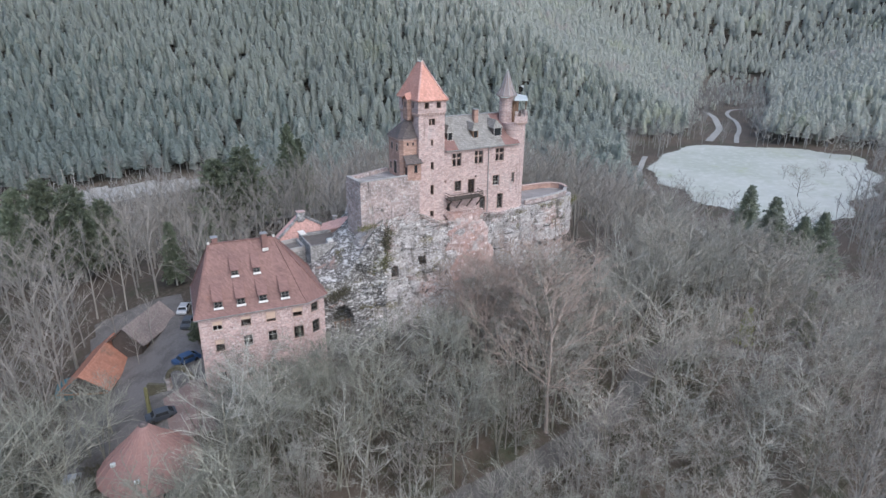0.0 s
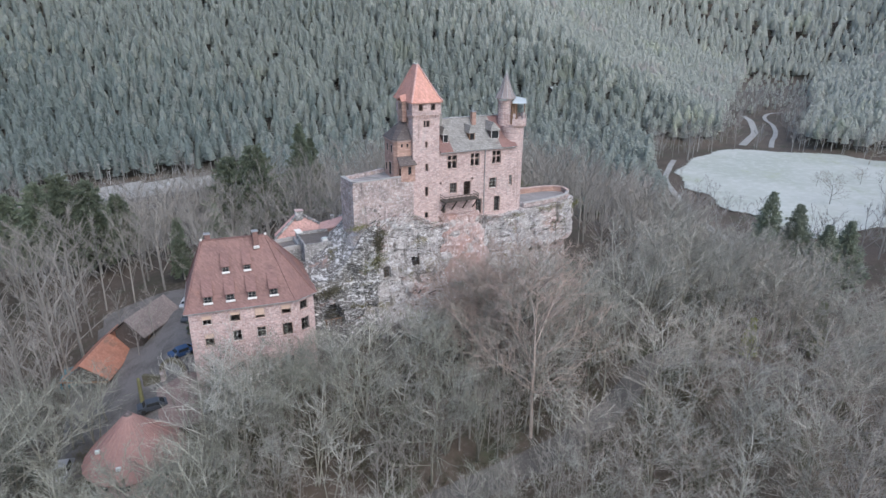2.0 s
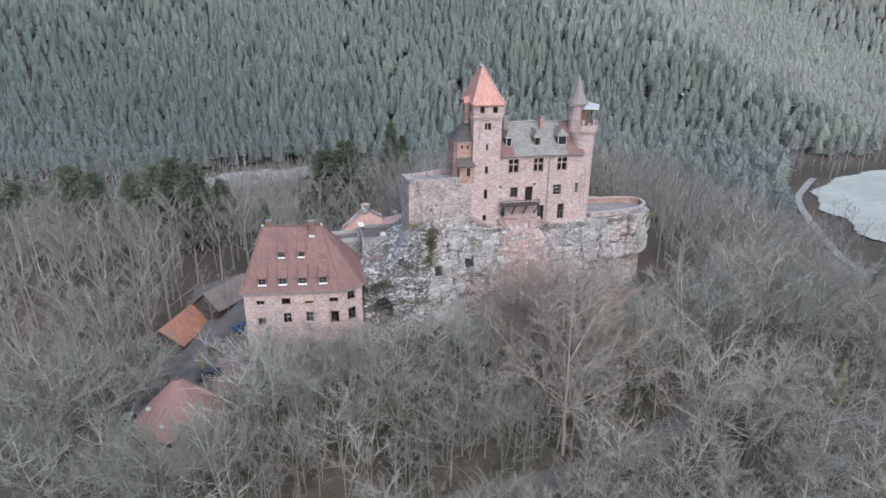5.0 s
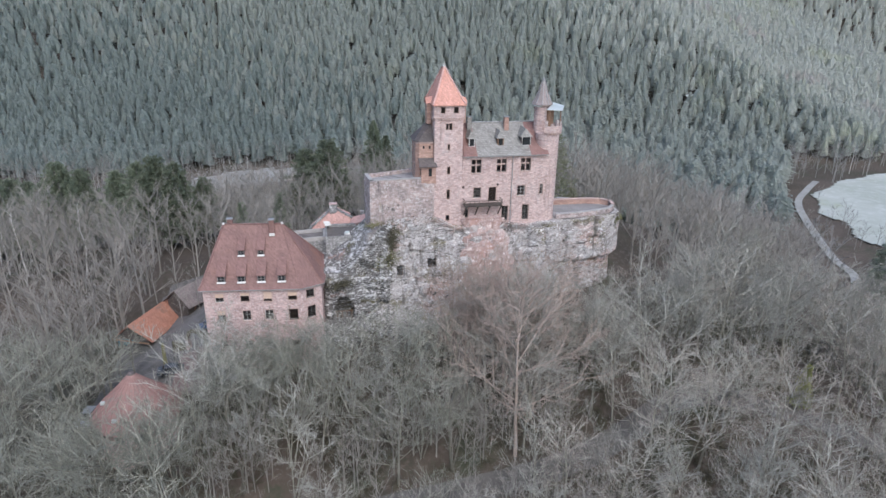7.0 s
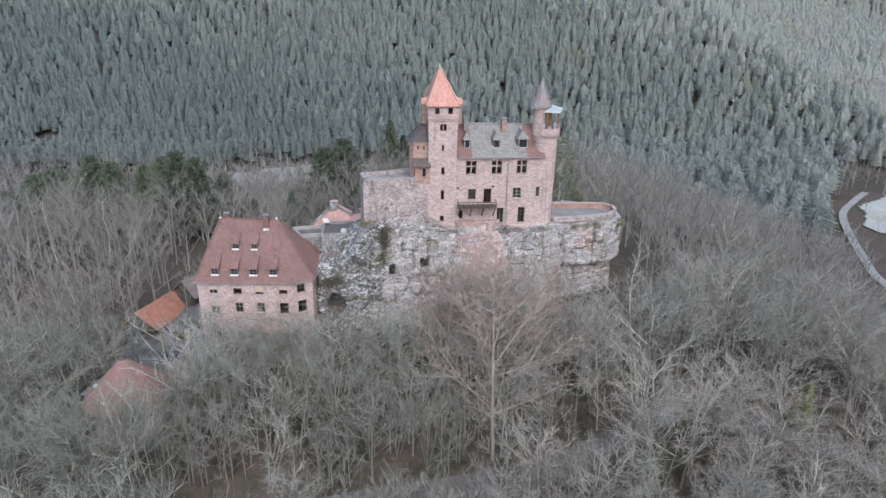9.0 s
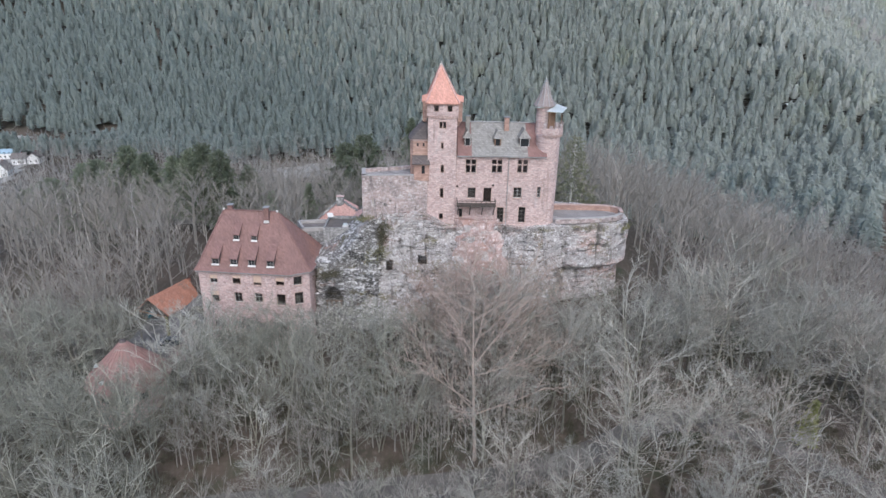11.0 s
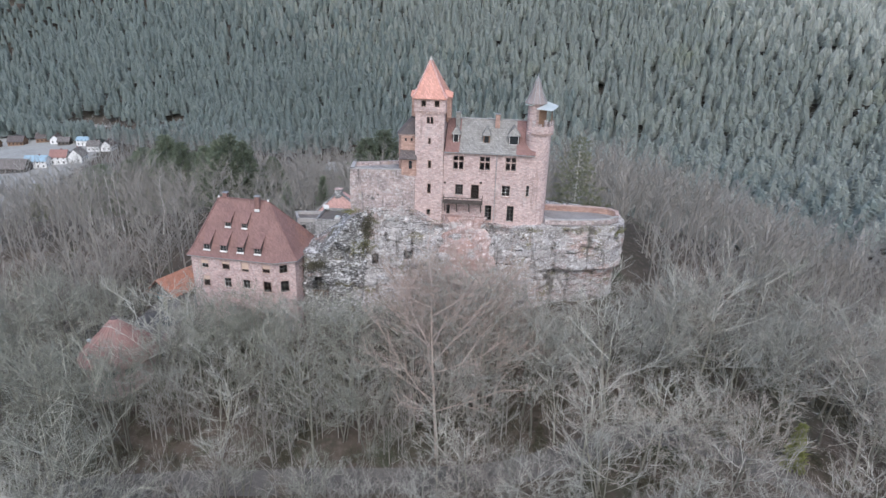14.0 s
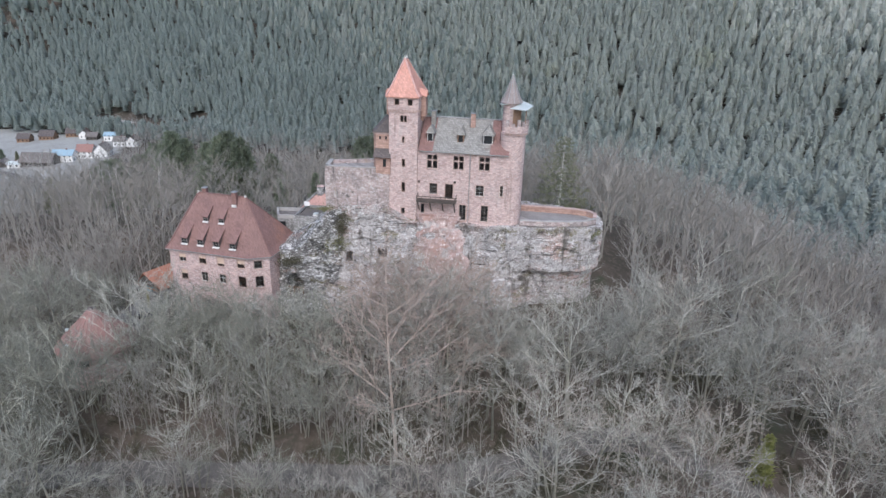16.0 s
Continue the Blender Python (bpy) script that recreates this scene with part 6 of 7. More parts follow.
def bare_tree(seed, height, spread, limbs, branches, twigs, sub, thick=1.0, stems=1):
    """A leafless broadleaf tree: trunk and limbs, and apart from them its branches and twigs."""
    rng = random.Random(seed)
    trunk, crown = Limbs(), Limbs()

    def curve(p, d, length, r0, r1, n, sides, to, lift):
        pts = [p]
        for i in range(n):
            d = (d + unit(rng) * (0.05 if sides > 3 else 0.10) + UP * lift).normalized()
            q = p + d * length / n
            to.seg(p, q, r0 + (r1 - r0) * i / n, r0 + (r1 - r0) * (i + 1) / n, sides)
            p = q
            pts.append(p)
        return pts, d

    for st in range(stems):
        lean = Vector((rng.uniform(-1, 1), rng.uniform(-1, 1), 0)) * (0.06 if stems == 1 else 0.3)
        base = Vector((rng.uniform(-0.4, 0.4), rng.uniform(-0.4, 0.4), -0.6)) * (1 if stems > 1 else 0.3) + Vector((0, 0, -0.4))
        r = 0.0085 * height * thick / (stems ** 0.5)
        trunk.seg(base, base + Vector((0, 0, 0.8)), r * 1.7, r * 1.1, 7)
        pts, d = curve(base + Vector((0, 0, 0.8)), (UP + lean).normalized(), height * 0.92, r * 1.1, r * 0.12, 9, 6, trunk, 0.06)
        for li in range(limbs // stems):
            f = 0.20 + 0.78 * (li + rng.random()) / (limbs // stems)
            i = min(len(pts) - 2, int(f * (len(pts) - 1)))
            p = pts[i].lerp(pts[i + 1], rng.random())
            a = li * 2.4 + rng.uniform(-0.5, 0.5)
            out = Vector((math.cos(a), math.sin(a), 0))
            rise = rng.uniform(0.15, 0.6) + 0.65 * f
            length = height * spread * (1.15 - 0.62 * f) * rng.uniform(0.75, 1.15)
            lp, ld = curve(p, (out + UP * rise).normalized(), length, r * (0.42 - 0.18 * f), r * 0.10, 4, 3, trunk, 0.05)
            for bi in range(branches):
                g = 0.25 + 0.75 * (bi + rng.random()) / branches
                j = min(3, int(g * 4))
                bp = lp[j].lerp(lp[j + 1], min(1, g * 4 - j))
                bd = ((lp[j + 1] - lp[j]).normalized() + unit(rng, 0.25) * 0.85).normalized()
                bl = length * rng.uniform(0.30, 0.52) * (1.25 - 0.5 * g)
                bpts, _ = curve(bp, bd, bl, 0.0015 * height, 0.0007 * height, 2, 3, trunk, 0.04)
                for ti in range(twigs):
                    h = (ti + rng.random()) / twigs
                    k = 0 if h < 0.5 else 1
                    tp = bpts[k].lerp(bpts[k + 1], h * 2 - k)
                    td = ((bpts[k + 1] - bpts[k]).normalized() * 0.85 + unit(rng, 0.2) * 0.75).normalized()
                    tl = bl * rng.uniform(0.28, 0.5)
                    te = tp + td * tl + UP * tl * 0.12
                    crown.spike(tp, te, 0.0009 * height, rng)
                    for _ in range(sub):
                        sp = tp.lerp(te, rng.uniform(0.15, 0.85))
                        se = sp + (td * 0.75 + unit(rng, 0.2) * 0.75).normalized() * tl * rng.uniform(0.4, 0.75)
                        crown.spike(sp, se, 0.0008 * height, rng)
    return trunk, crown


def mesh_data(name, lim, mat):
    me = bpy.data.meshes.new(name)
    me.from_pydata([tuple(v) for v in lim.v], [], lim.f)
    me.update()
    for m in (mat if isinstance(mat, tuple) else (mat,)):
        me.materials.append(m)
    if isinstance(mat, tuple):
        for p in me.polygons:
            p.material_index = 0 if p.area > 0.11 else 1
    return me


TREE_LABELS = ["grey-barked leafless broadleaf tree with a spreading crown", "leafless grey tree with a tall narrow crown", "leafless multi-stemmed tree with pale grey branches", "leafless tree with a dense twiggy round crown"]
protos = []
for i in range(8):
    stems = 3 if i in (2, 6) else 1
    lim = bare_tree(100 + i, 20, (0.45, 0.36, 0.41, 0.48)[i % 4], 18, 7, 8, 2, thick=1.1 if stems == 1 else 1.4, stems=stems)
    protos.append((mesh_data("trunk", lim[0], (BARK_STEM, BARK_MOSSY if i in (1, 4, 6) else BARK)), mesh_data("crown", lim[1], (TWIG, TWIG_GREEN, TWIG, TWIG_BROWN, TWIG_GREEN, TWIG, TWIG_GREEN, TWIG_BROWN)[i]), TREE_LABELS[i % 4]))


def clear_of_things(x, y, margin=0.0):
    """Whether a tree may stand here: off the buildings, the rock, the yard, the roads and the open ground."""
    m = margin
    if 4.5 - m < x < 28 + m and 81 - 0.1 * max(0, x - 8) - m < y < 100 + m:
        return False
    if 24 - m < x < 84 + m and 84.5 - m < y < 108 + m:
        return False
    if -12 - m < x < 10 + m and 84 - m < y < 124 + m and x > -13 + 0.3 * abs(y - 100) - m:
        return False
    if math.hypot(x - CC[0], y - CC[1]) < 8 + m or 0 - m < x < 7.5 and 80 < y < 92:
        return False
    if 23 < x < 36 and 100 < y < 118:
        return False
    if polyline_distance(x, y, ROAD) < 2.6 + m * 0.5 or polyline_distance(x, y, LANE_A) < 6 or polyline_distance(x, y, LANE_B) < 6 or polyline_distance(x, y, LANE_C) < 7 or polyline_distance(x, y, LANE_D) < 7 or polyline_distance(x, y, VALLEY_ROAD) < 9:
        return False
    if math.hypot(x - 104.1, y - 67.0) < 4 or math.hypot(x - 102.6, y - 60.0) < 5 or math.hypot(x - 126, y - 68) < 4:
        return False
    if 36 < x < 44 and 81.5 < y < 88:
        return False
    return not in_field(x, y)


def sight_cap(x, y):
    """The highest that the crowns reach in front of the house and the rock."""
    foot = 5.5 - 1.5 * smooth(24, 34, x) + 7.0 * smooth(42, 54, x) - 1.5 * smooth(70, 84, x) + 30 * smooth(84, 100, x)
    cap = 55 - (y + 8) * (55 - foot) / 96
    cap -= 5.5 * smooth(60, 64, x) * (1 - smooth(72, 78, x)) * smooth(68, 74, y)
    if -14 < x < 9 and y < 80:
        cap = min(cap, 56.0 - 0.775 * y)
    return cap


rng = random.Random(5)
placed = []
for j in range(12):
    for i in range(35):
        x = -40 + i * 5.3 + rng.uniform(-2.3, 2.3) + (j % 2) * 2.6
        y = 33 + j * 4.8 + rng.uniform(-2.2, 2.2)
        if not clear_of_things(x, y) or x > 78 + (y - 30) * 1.9 or x < -2 - (y - 20) * 0.75:
            continue
        by_road = 12 < x < 80 and y < 55
        if rng.random() > ((0.92 if x < 45 else 0.9) if by_road else 0.9 if y < 68 else 0.97):
            continue
        g = ground_height(x, y)
        h = min(rng.uniform(9, 13.5) if by_road and x < 45 else rng.uniform(9, 14) if by_road else rng.uniform(12.5, 18.5) if y < 68 and x > 12 else rng.uniform(15, 22.5) + 5 * smooth(40, 50, x) * (1 - smooth(80, 95, x)), sight_cap(x, y) - g)
        if h < 4.5:
            continue
        placed.append((x, y, g, h))
for x, y, h in ((-6.5, 89.5, 10), (-9.5, 87, 11), (-1.5, 104.5, 9), (1.2, 108, 10), (-4.5, 117, 10), (-16, 104, 14), (-15, 92, 13), (-4.5, 63.5, 8.5), (6.6, 71.0, 21), (4.8, 80, 11.5), (9, 79.5, 9), (11, 77, 11), (13.5, 80, 8.5), (7.5, 75.5, 9), (10.5, 73, 13), (16, 79.5, 9), (19, 79.5, 9), (22, 79, 9), (25, 80.5, 9), (14.5, 76, 11), (8.5, 81.5, 8), (12, 80.8, 9), (15, 80.6, 8.5), (18, 80.4, 9.5), (20.5, 80.5, 8.5), (23.5, 80, 9.5), (17.5, 77, 11), (20, 76, 12), (23, 76.5, 11.5), (26, 77.5, 11), (9, 70, 13), (6, 72.5, 10.5), (4.8, 66, 12), (-8, 66.5, 10), (-11, 71, 11), (-12.5, 78, 12), (-5, 63, 11), (0.5, 64, 11), (-13, 85, 11), (-17, 111, 15), (-10, 121, 14)):
    placed.append((x, y, ground_height(x, y), h))
placed.sort(key=lambda p: abs(p[0] - 45) * 0.35 + p[1])
while len(placed) < 470:
    x, y = (rng.uniform(6, 90), rng.uniform(58, 83)) if len(placed) % 2 else (rng.uniform(10, 62), rng.uniform(48, 68))
    g = ground_height(x, y)
    h = min(rng.uniform(6.5, 12), sight_cap(x, y) - g)
    if clear_of_things(x, y) and h > 4.5:
        placed.append((x, y, g, h))
near_trees = placed[:300]
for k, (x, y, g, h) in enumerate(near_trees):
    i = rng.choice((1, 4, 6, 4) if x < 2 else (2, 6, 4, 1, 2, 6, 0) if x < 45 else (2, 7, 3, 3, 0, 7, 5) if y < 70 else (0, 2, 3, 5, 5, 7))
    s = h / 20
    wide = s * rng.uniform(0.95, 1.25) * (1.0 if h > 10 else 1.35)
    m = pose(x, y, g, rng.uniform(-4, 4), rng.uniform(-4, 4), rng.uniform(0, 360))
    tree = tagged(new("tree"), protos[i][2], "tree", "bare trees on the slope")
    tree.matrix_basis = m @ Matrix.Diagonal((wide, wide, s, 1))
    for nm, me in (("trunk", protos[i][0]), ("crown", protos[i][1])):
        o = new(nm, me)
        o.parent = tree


warm = {}
for i in (3, 7):
    lim = bare_tree(140 + i, 20, 0.44, 16, 7, 8, 2)
    warm[i] = (("trunk", mesh_data("trunk", lim[0], BARK_WARM)), ("crown", mesh_data("crown", lim[1], TWIG_WARM)))
for k, (x, y, h, i) in enumerate(((52.2, 62.7, 30, 7), (47, 71, 22, 3), (57.5, 70, 25, 7), (60.5, 76, 18, 3), (54.5, 77, 19, 7), (66, 67, 20, 0), (70, 76, 13, 5), (50, 80, 14, 7), (59, 81, 15, 3), (64, 82, 8, 0), (75, 82, 11, 4), (43, 76, 13, 1), (45.5, 77.5, 18.5, 7), (49.5, 75.5, 20.5, 3), (53.5, 73.5, 22, 7), (56.5, 78, 19.5, 3), (60.5, 72, 21, 7), (47.5, 82, 14.5, 3), (53, 82.5, 16, 7))):
    m = pose(x, y, ground_height(x, y), 0, 0, 77 * k)
    tree = tagged(new("tree"), "tall leafless reddish-brown beech in front of the cliff" if i in (3, 7) else protos[i][2], "tree", "bare trees on the slope")
    tree.matrix_basis = m @ Matrix.Diagonal((h / 19, h / 19, h / 20, 1))
    for nm, me in (warm[i] if i in warm else (("trunk", protos[i][0]), ("crown", protos[i][1]))):
        new(nm, me).parent = tree


SX, SY = 43.0, 69.0
sz = ground_height(SX, SY)
snag = thing("tree_snag", (SX, SY, sz), "pale broken dead trunk leaning among bare trees", "tree trunk")
bm = bmesh.new()
lean = [(0, 0, -0.5, 0.30), (0.8, 0.1, 2.6, 0.34), (1.7, 0.3, 5.6, 0.40), (2.5, 0.4, 8.4, 0.30), (3.0, 0.5, 10.4, 0.12)]
rings = [[bm.verts.new((SX + x + r * math.cos(a), SY + y + r * math.sin(a), sz + z + 0.2 * math.sin(3 * a))) for a in (radians(60 * i) for i in range(6))] for x, y, z, r in lean]
for ra, rb in zip(rings, rings[1:]):
    for i in range(6):
        bm.faces.new((ra[i], ra[(i + 1) % 6], rb[(i + 1) % 6], rb[i]))
bm.faces.new(rings[-1]), bm.faces.new(rings[0][::-1])
part("trunk", bm, BARK, snag)


def scatter(name, templates, spots, mat, label, category, soft=False):
    """Many small plants joined into one mesh."""
    vs, fs, base = [], [], 0
    for k, (x, y, z, sx, sz, turn) in enumerate(spots):
        tv, tf = templates[k % len(templates)]
        c, s = math.cos(turn), math.sin(turn)
        v = np.empty_like(tv)
        v[:, 0] = (tv[:, 0] * c - tv[:, 1] * s) * sx + x
        v[:, 1] = (tv[:, 0] * s + tv[:, 1] * c) * sx + y
        v[:, 2] = tv[:, 2] * sz + z
        vs.append(v)
        fs.append(tf + base)
        base += len(tv)
    v, f = np.concatenate(vs), np.concatenate(fs)
    me = bpy.data.meshes.new(name)
    me.vertices.add(len(v))
    me.vertices.foreach_set("co", v.astype(np.float32).ravel())
    me.loops.add(len(f) * 3)
    me.loops.foreach_set("vertex_index", f.astype(np.int32).ravel())
    me.polygons.add(len(f))
    me.polygons.foreach_set("loop_start", np.arange(0, len(f) * 3, 3, dtype=np.int32))
    me.polygons.foreach_set("use_smooth", np.full(len(f), soft, dtype=bool))
    me.update(calc_edges=True)
    me.materials.append(mat)
    return tagged(new(name, me), label, category, kind="stuff")


def as_arrays(*lims):
    v, f, k = [], [], 0
    for lim in lims:
        v += [tuple(q) for q in lim.v]
        for q in lim.f:
            f.append([k + q[0], k + q[1], k + q[2]])
            if len(q) == 4:
                f.append([k + q[0], k + q[2], k + q[3]])
        k += len(lim.v)
    return np.array(v), np.array(f)


def slim_tree(seed, limbs=13, boughs=6, sprays=5, fat=1.0):
    """A lighter bare tree for woods further off: steep limbs in a fan, brushed with upward sprays."""
    rng = random.Random(seed)
    lim = Limbs()
    top = Vector((rng.uniform(-.8, .8), rng.uniform(-.8, .8), 17))
    fork = Vector((rng.uniform(-.4, .4), rng.uniform(-.4, .4), 9))
    lim.seg(Vector((0, 0, -0.6)), fork, 0.2, 0.13, 4)
    lim.seg(fork, top, 0.13, 0, 3)
    for i in range(limbs):
        a, f = i * 2.4 + rng.uniform(-.5, .5), 0.22 + 0.70 * i / limbs
        p = fork * (f / 0.53) if f < 0.53 else fork.lerp(top, (f - 0.53) / 0.47)
        d = Vector((math.cos(a), math.sin(a), rng.uniform(0.7, 1.3) + 0.7 * f))
        q = p + d * (4.9 - 3.0 * f)
        lim.seg(p, q, 0.075, 0.03, 3)
        for _ in range(boughs):
            b = p.lerp(q, rng.uniform(0.3, 1))
            e = b + (d * 0.55 + unit(rng, 0.5) * 0.75) * rng.uniform(1.2, 2.2)
            lim.spike(b, e, 0.045 * fat, rng)
            for _ in range(sprays):
                c = b.lerp(e, rng.uniform(0.1, 1))
                lim.spike(c, c + (d * 0.35 + unit(rng, 0.6) * 0.7) * rng.uniform(0.6, 1.3), 0.03 * fat, rng)
    return as_arrays(lim)


rng = random.Random(11)
spots = [(x, y, g, h / 19, h / 19, rng.uniform(0, 6.3)) for x, y, g, h in placed[300:]]
PINES = [(-9, 148), (-14.5, 152), (-20, 157), (-27, 163), (-38, 170), (-46, 176), (73.3, 114), (76.5, 112), (40.4, 158), (44, 162), (28, 155), (22, 160), (8, 132), (16, 136), (-8, 140), (177.8, 122), (182, 116), (186, 118), (190, 110), (197, 108), (205, 106), (172, 116), (167, 110), (178, 106), (172, 98), (165, 96), (180, 98), (188, 100)]


def wood_spots(r0, r1, gap, low, high, scrub=False):
    r = r0
    while r < r1:
        k = int(r * math.radians(128) / gap)
        for i in range(k):
            t = math.radians(-54 + 128 * (i + rng.random()) / k)
            rr = r + rng.uniform(-gap / 2, gap / 2)
            x, y = 30 + rr * math.sin(t), rr * math.cos(t) - 4
            if y < 92 and -2 - (y - 20) * 0.75 < x < 78 + (y - 30) * 1.9:
                continue
            if any(math.hypot(x - px, y - py) < (5.5 if px < 100 else 9) for px, py in PINES) or not clear_of_things(x, y, 1.0) or max(far_slopes(x, y)) > 0 or in_meadow(x, y) or under_conifers(x, y) or (scrub and not (x > 380 and y > 230)):
                continue
            h = rng.uniform(low, high) * (0.78 if 118 < x < 176 and 55 < y < 118 else 0.4 if x < -140 and 195 < y < 310 else 0.5 if 190 < x < 250 and 125 < y < 240 else 1.0)
            spots.append((x, y, ground_height(x, y), h / 18 * rng.uniform(0.95, 1.35), h / 18, rng.uniform(0, 6.3)))
        r += gap


wood_spots(60, 190, 5.6, 13, 20)
near_wood = len(spots)
wood_spots(190, 360, 7.5, 14, 21)
mid_wood = len(spots)
wood_spots(360, 640, 8.5, 12, 18)
wood_spots(430, 760, 8.0, 6, 12, True)
scatter("bare_woodland", [slim_tree(s, 12, 6, 7, 0.75) for s in range(6)], spots[:near_wood], TWIG_MID, "leafless grey-brown broadleaf woodland round the castle hill", "woodland")
scatter("valley_woodland", [slim_tree(s, 7, 3, 4, 2.2) for s in range(6)], spots[mid_wood:], TWIG_FAR, "leafless grey-brown broadleaf wood on the far valley floor", "woodland")
scatter("slope_woodland", [slim_tree(s, 9, 4, 6, 1.4) for s in range(6)], spots[near_wood:mid_wood], TWIG_FAR, "leafless grey-brown broadleaf woodland behind the castle", "woodland")


rng = random.Random(31)


def shrub(seed):
    r = random.Random(seed)
    lim = Limbs()
    for _ in range(34):
        b = Vector((r.uniform(-.5, .5), r.uniform(-.5, .5), 0))
        e = b + unit(r, 1.1) * r.uniform(0.8, 1.7)
        lim.spike(b, e, 0.03, r)
        for _ in range(2):
            c = b.lerp(e, r.uniform(0.3, 0.9))
            lim.spike(c, c + unit(r, 0.5) * r.uniform(0.3, 0.7), 0.03, r)
    return as_arrays(lim)


low_spots = []
while len(low_spots) < 1100:
    x, y = rng.uniform(-25, 125), rng.uniform(38, 88)
    if clear_of_things(x, y, -0.5) and noise.noise((x * 0.06, y * 0.06, 9)) > -0.12:
        k = rng.uniform(0.7, 1.7)
        low_spots.append((x, y, ground_height(x, y), k, k * rng.uniform(0.6, 1.0), rng.uniform(0, 6.3)))
scatter("undergrowth", [shrub(s) for s in range(5)], low_spots, UNDERGROWTH, "low olive-brown undergrowth under the bare trees", "undergrowth")


def conifer(seed, sprays, pine):
    """A needle tree, 20 m tall: an uneven inner crown, brushed all over with small drooping sprays of needles."""
    rng = random.Random(seed)
    low, wide, k = (7.5, 3.1, 5) if pine else (3.0, 3.4, 5)
    v, f = [], []

    def girth(q):
        return wide * (math.sin(math.pi * (0.05 + 0.46 * q)) if pine else 0.05 + 0.95 * q ** 0.85)

    for j, q in enumerate((1.0, 0.55, 0.22)):
        for i in range(k):
            a = 2 * math.pi * (i + 0.5 * (j % 2) + rng.uniform(-.2, .2)) / k
            r = girth(q) * rng.uniform(0.55, 0.8)
            v.append((r * math.cos(a), r * math.sin(a), 20 - (20 - low) * q + rng.uniform(-.6, .6)))
    v.append((0, 0, 19.6))
    for j in range(2):
        for i in range(k):
            a, b, c, d = j * k + i, j * k + (i + 1) % k, (j + 1) * k + i, (j + 1) * k + (i + 1) % k
            f += [[a, b, c], [b, d, c]]
    for i in range(k):
        f.append([2 * k + i, 2 * k + (i + 1) % k, 3 * k])
    for i in range(sprays):
        q = ((i + rng.random()) / sprays) ** 0.7
        a = i * 2.4 + rng.uniform(-.4, .4)
        d = Vector((math.cos(a), math.sin(a), 0))
        t = Vector((-d.y, d.x, 0))
        z = 20.3 - (20 - low) * q
        r, w = girth(q), rng.uniform(0.5, 0.85) * (0.55 + 0.6 * q)
        n = len(v)
        v += [tuple(d * r * 0.45 - t * w + UP * (z + rng.uniform(0.1, 0.6))), tuple(d * r * 0.45 + t * w + UP * (z + rng.uniform(0.1, 0.6))), tuple(d * (r * rng.uniform(0.95, 1.3) + 0.35) + t * rng.uniform(-.4, .4) + UP * (z - rng.uniform(-0.3, 0.5)))]
        f.append([n, n + 1, n + 2])
    return np.array(v, dtype=float), np.array(f)


def trunks_for(seed):
    lim = Limbs()
    lim.seg(Vector((0, 0, -1)), Vector((0, 0, 18)), 0.22, 0.08, 3)
    return as_arrays(lim)


rng = random.Random(21)
far_spots = []
for ring_r, gap in ((190, 5.0), (620, 7.6), (1000, 13.0)):
    r = ring_r
    stop = {190: 620, 620: 1000, 1000: 1450}[ring_r]
    while r < stop:
        k = int(r * math.radians(122) / gap)
        for i in range(k):
            b = math.radians(-52 + 122 * (i + rng.random()) / k)
            rr = r + rng.uniform(-gap / 2, gap / 2)
            x, y = 30 + rr * math.sin(b), rr * math.cos(b)
            s = max(far_slopes(x, y))
            scrub = x > 380 and y > 230 and s > -90 and rng.random() < 0.5
            if (s < -8 - 24 * smooth(-20, -90, x) + 8 * rng.random() and not under_conifers(x, y) and not scrub) or in_field(x, y) or polyline_distance(x, y, LANE_A) < 9 or polyline_distance(x, y, LANE_B) < 12 or polyline_distance(x, y, LANE_C) < 12 or polyline_distance(x, y + 10, LANE_D) < 15:
                continue
            z = ground_height(x, y)
            if z > 50 + 0.045 * rr:
                continue
            if math.hypot((x - 266) / 7, (y - 366) / 9) < 1:
                continue
            h = rng.uniform(0.62, 0.95) * (1 if gap < 7 else 1.2 if gap < 12 else 1.9)
            if s < -8 and scrub:
                h *= 0.45
            far_spots.append((x, y, z, h * rng.uniform(1.35, 1.85), h, rng.uniform(0, 6.3)))
        r += gap
needle_trees = [conifer(s, 36, s % 3 != 1) for s in range(16)]
# Distance and bearing choose how much haze a tree's colour carries.
haze_belt = lambda q: math.hypot(q[0], q[1]) * 0.7 + 0.8 * q[0] + 48 * math.sin(q[0] * 12.9 + q[1] * 7.3)
scatter("conifer_forest", needle_trees, [q for q in far_spots if haze_belt(q) < 350], NEEDLES_HAZE_THIN, "blue-green conifer forest across the valley, thin haze put into its colour", "forest")
scatter("grey_green_conifer_forest", needle_trees, [q for q in far_spots if 350 <= haze_belt(q) < 580], NEEDLES_HAZE_MID, "conifer forest higher on the hillside, haze put into its grey-green colour", "forest")
scatter("distant_conifer_forest", [conifer(s, 24, s % 3 != 1) for s in range(16)], [q for q in far_spots if haze_belt(q) >= 580], NEEDLES_HAZE_THICK, "conifer forest on the distant hillsides, thick haze put into its pale green", "forest")
scatter("conifer_trunks", [trunks_for(1)], [q for k, q in enumerate(far_spots) if math.hypot(q[0], q[1]) < 620 and (k % 4 == 0 or max(far_slopes(q[0], q[1])) < 6)], TWIG_FAR, "bare conifer trunks of the hillside forest", "forest")


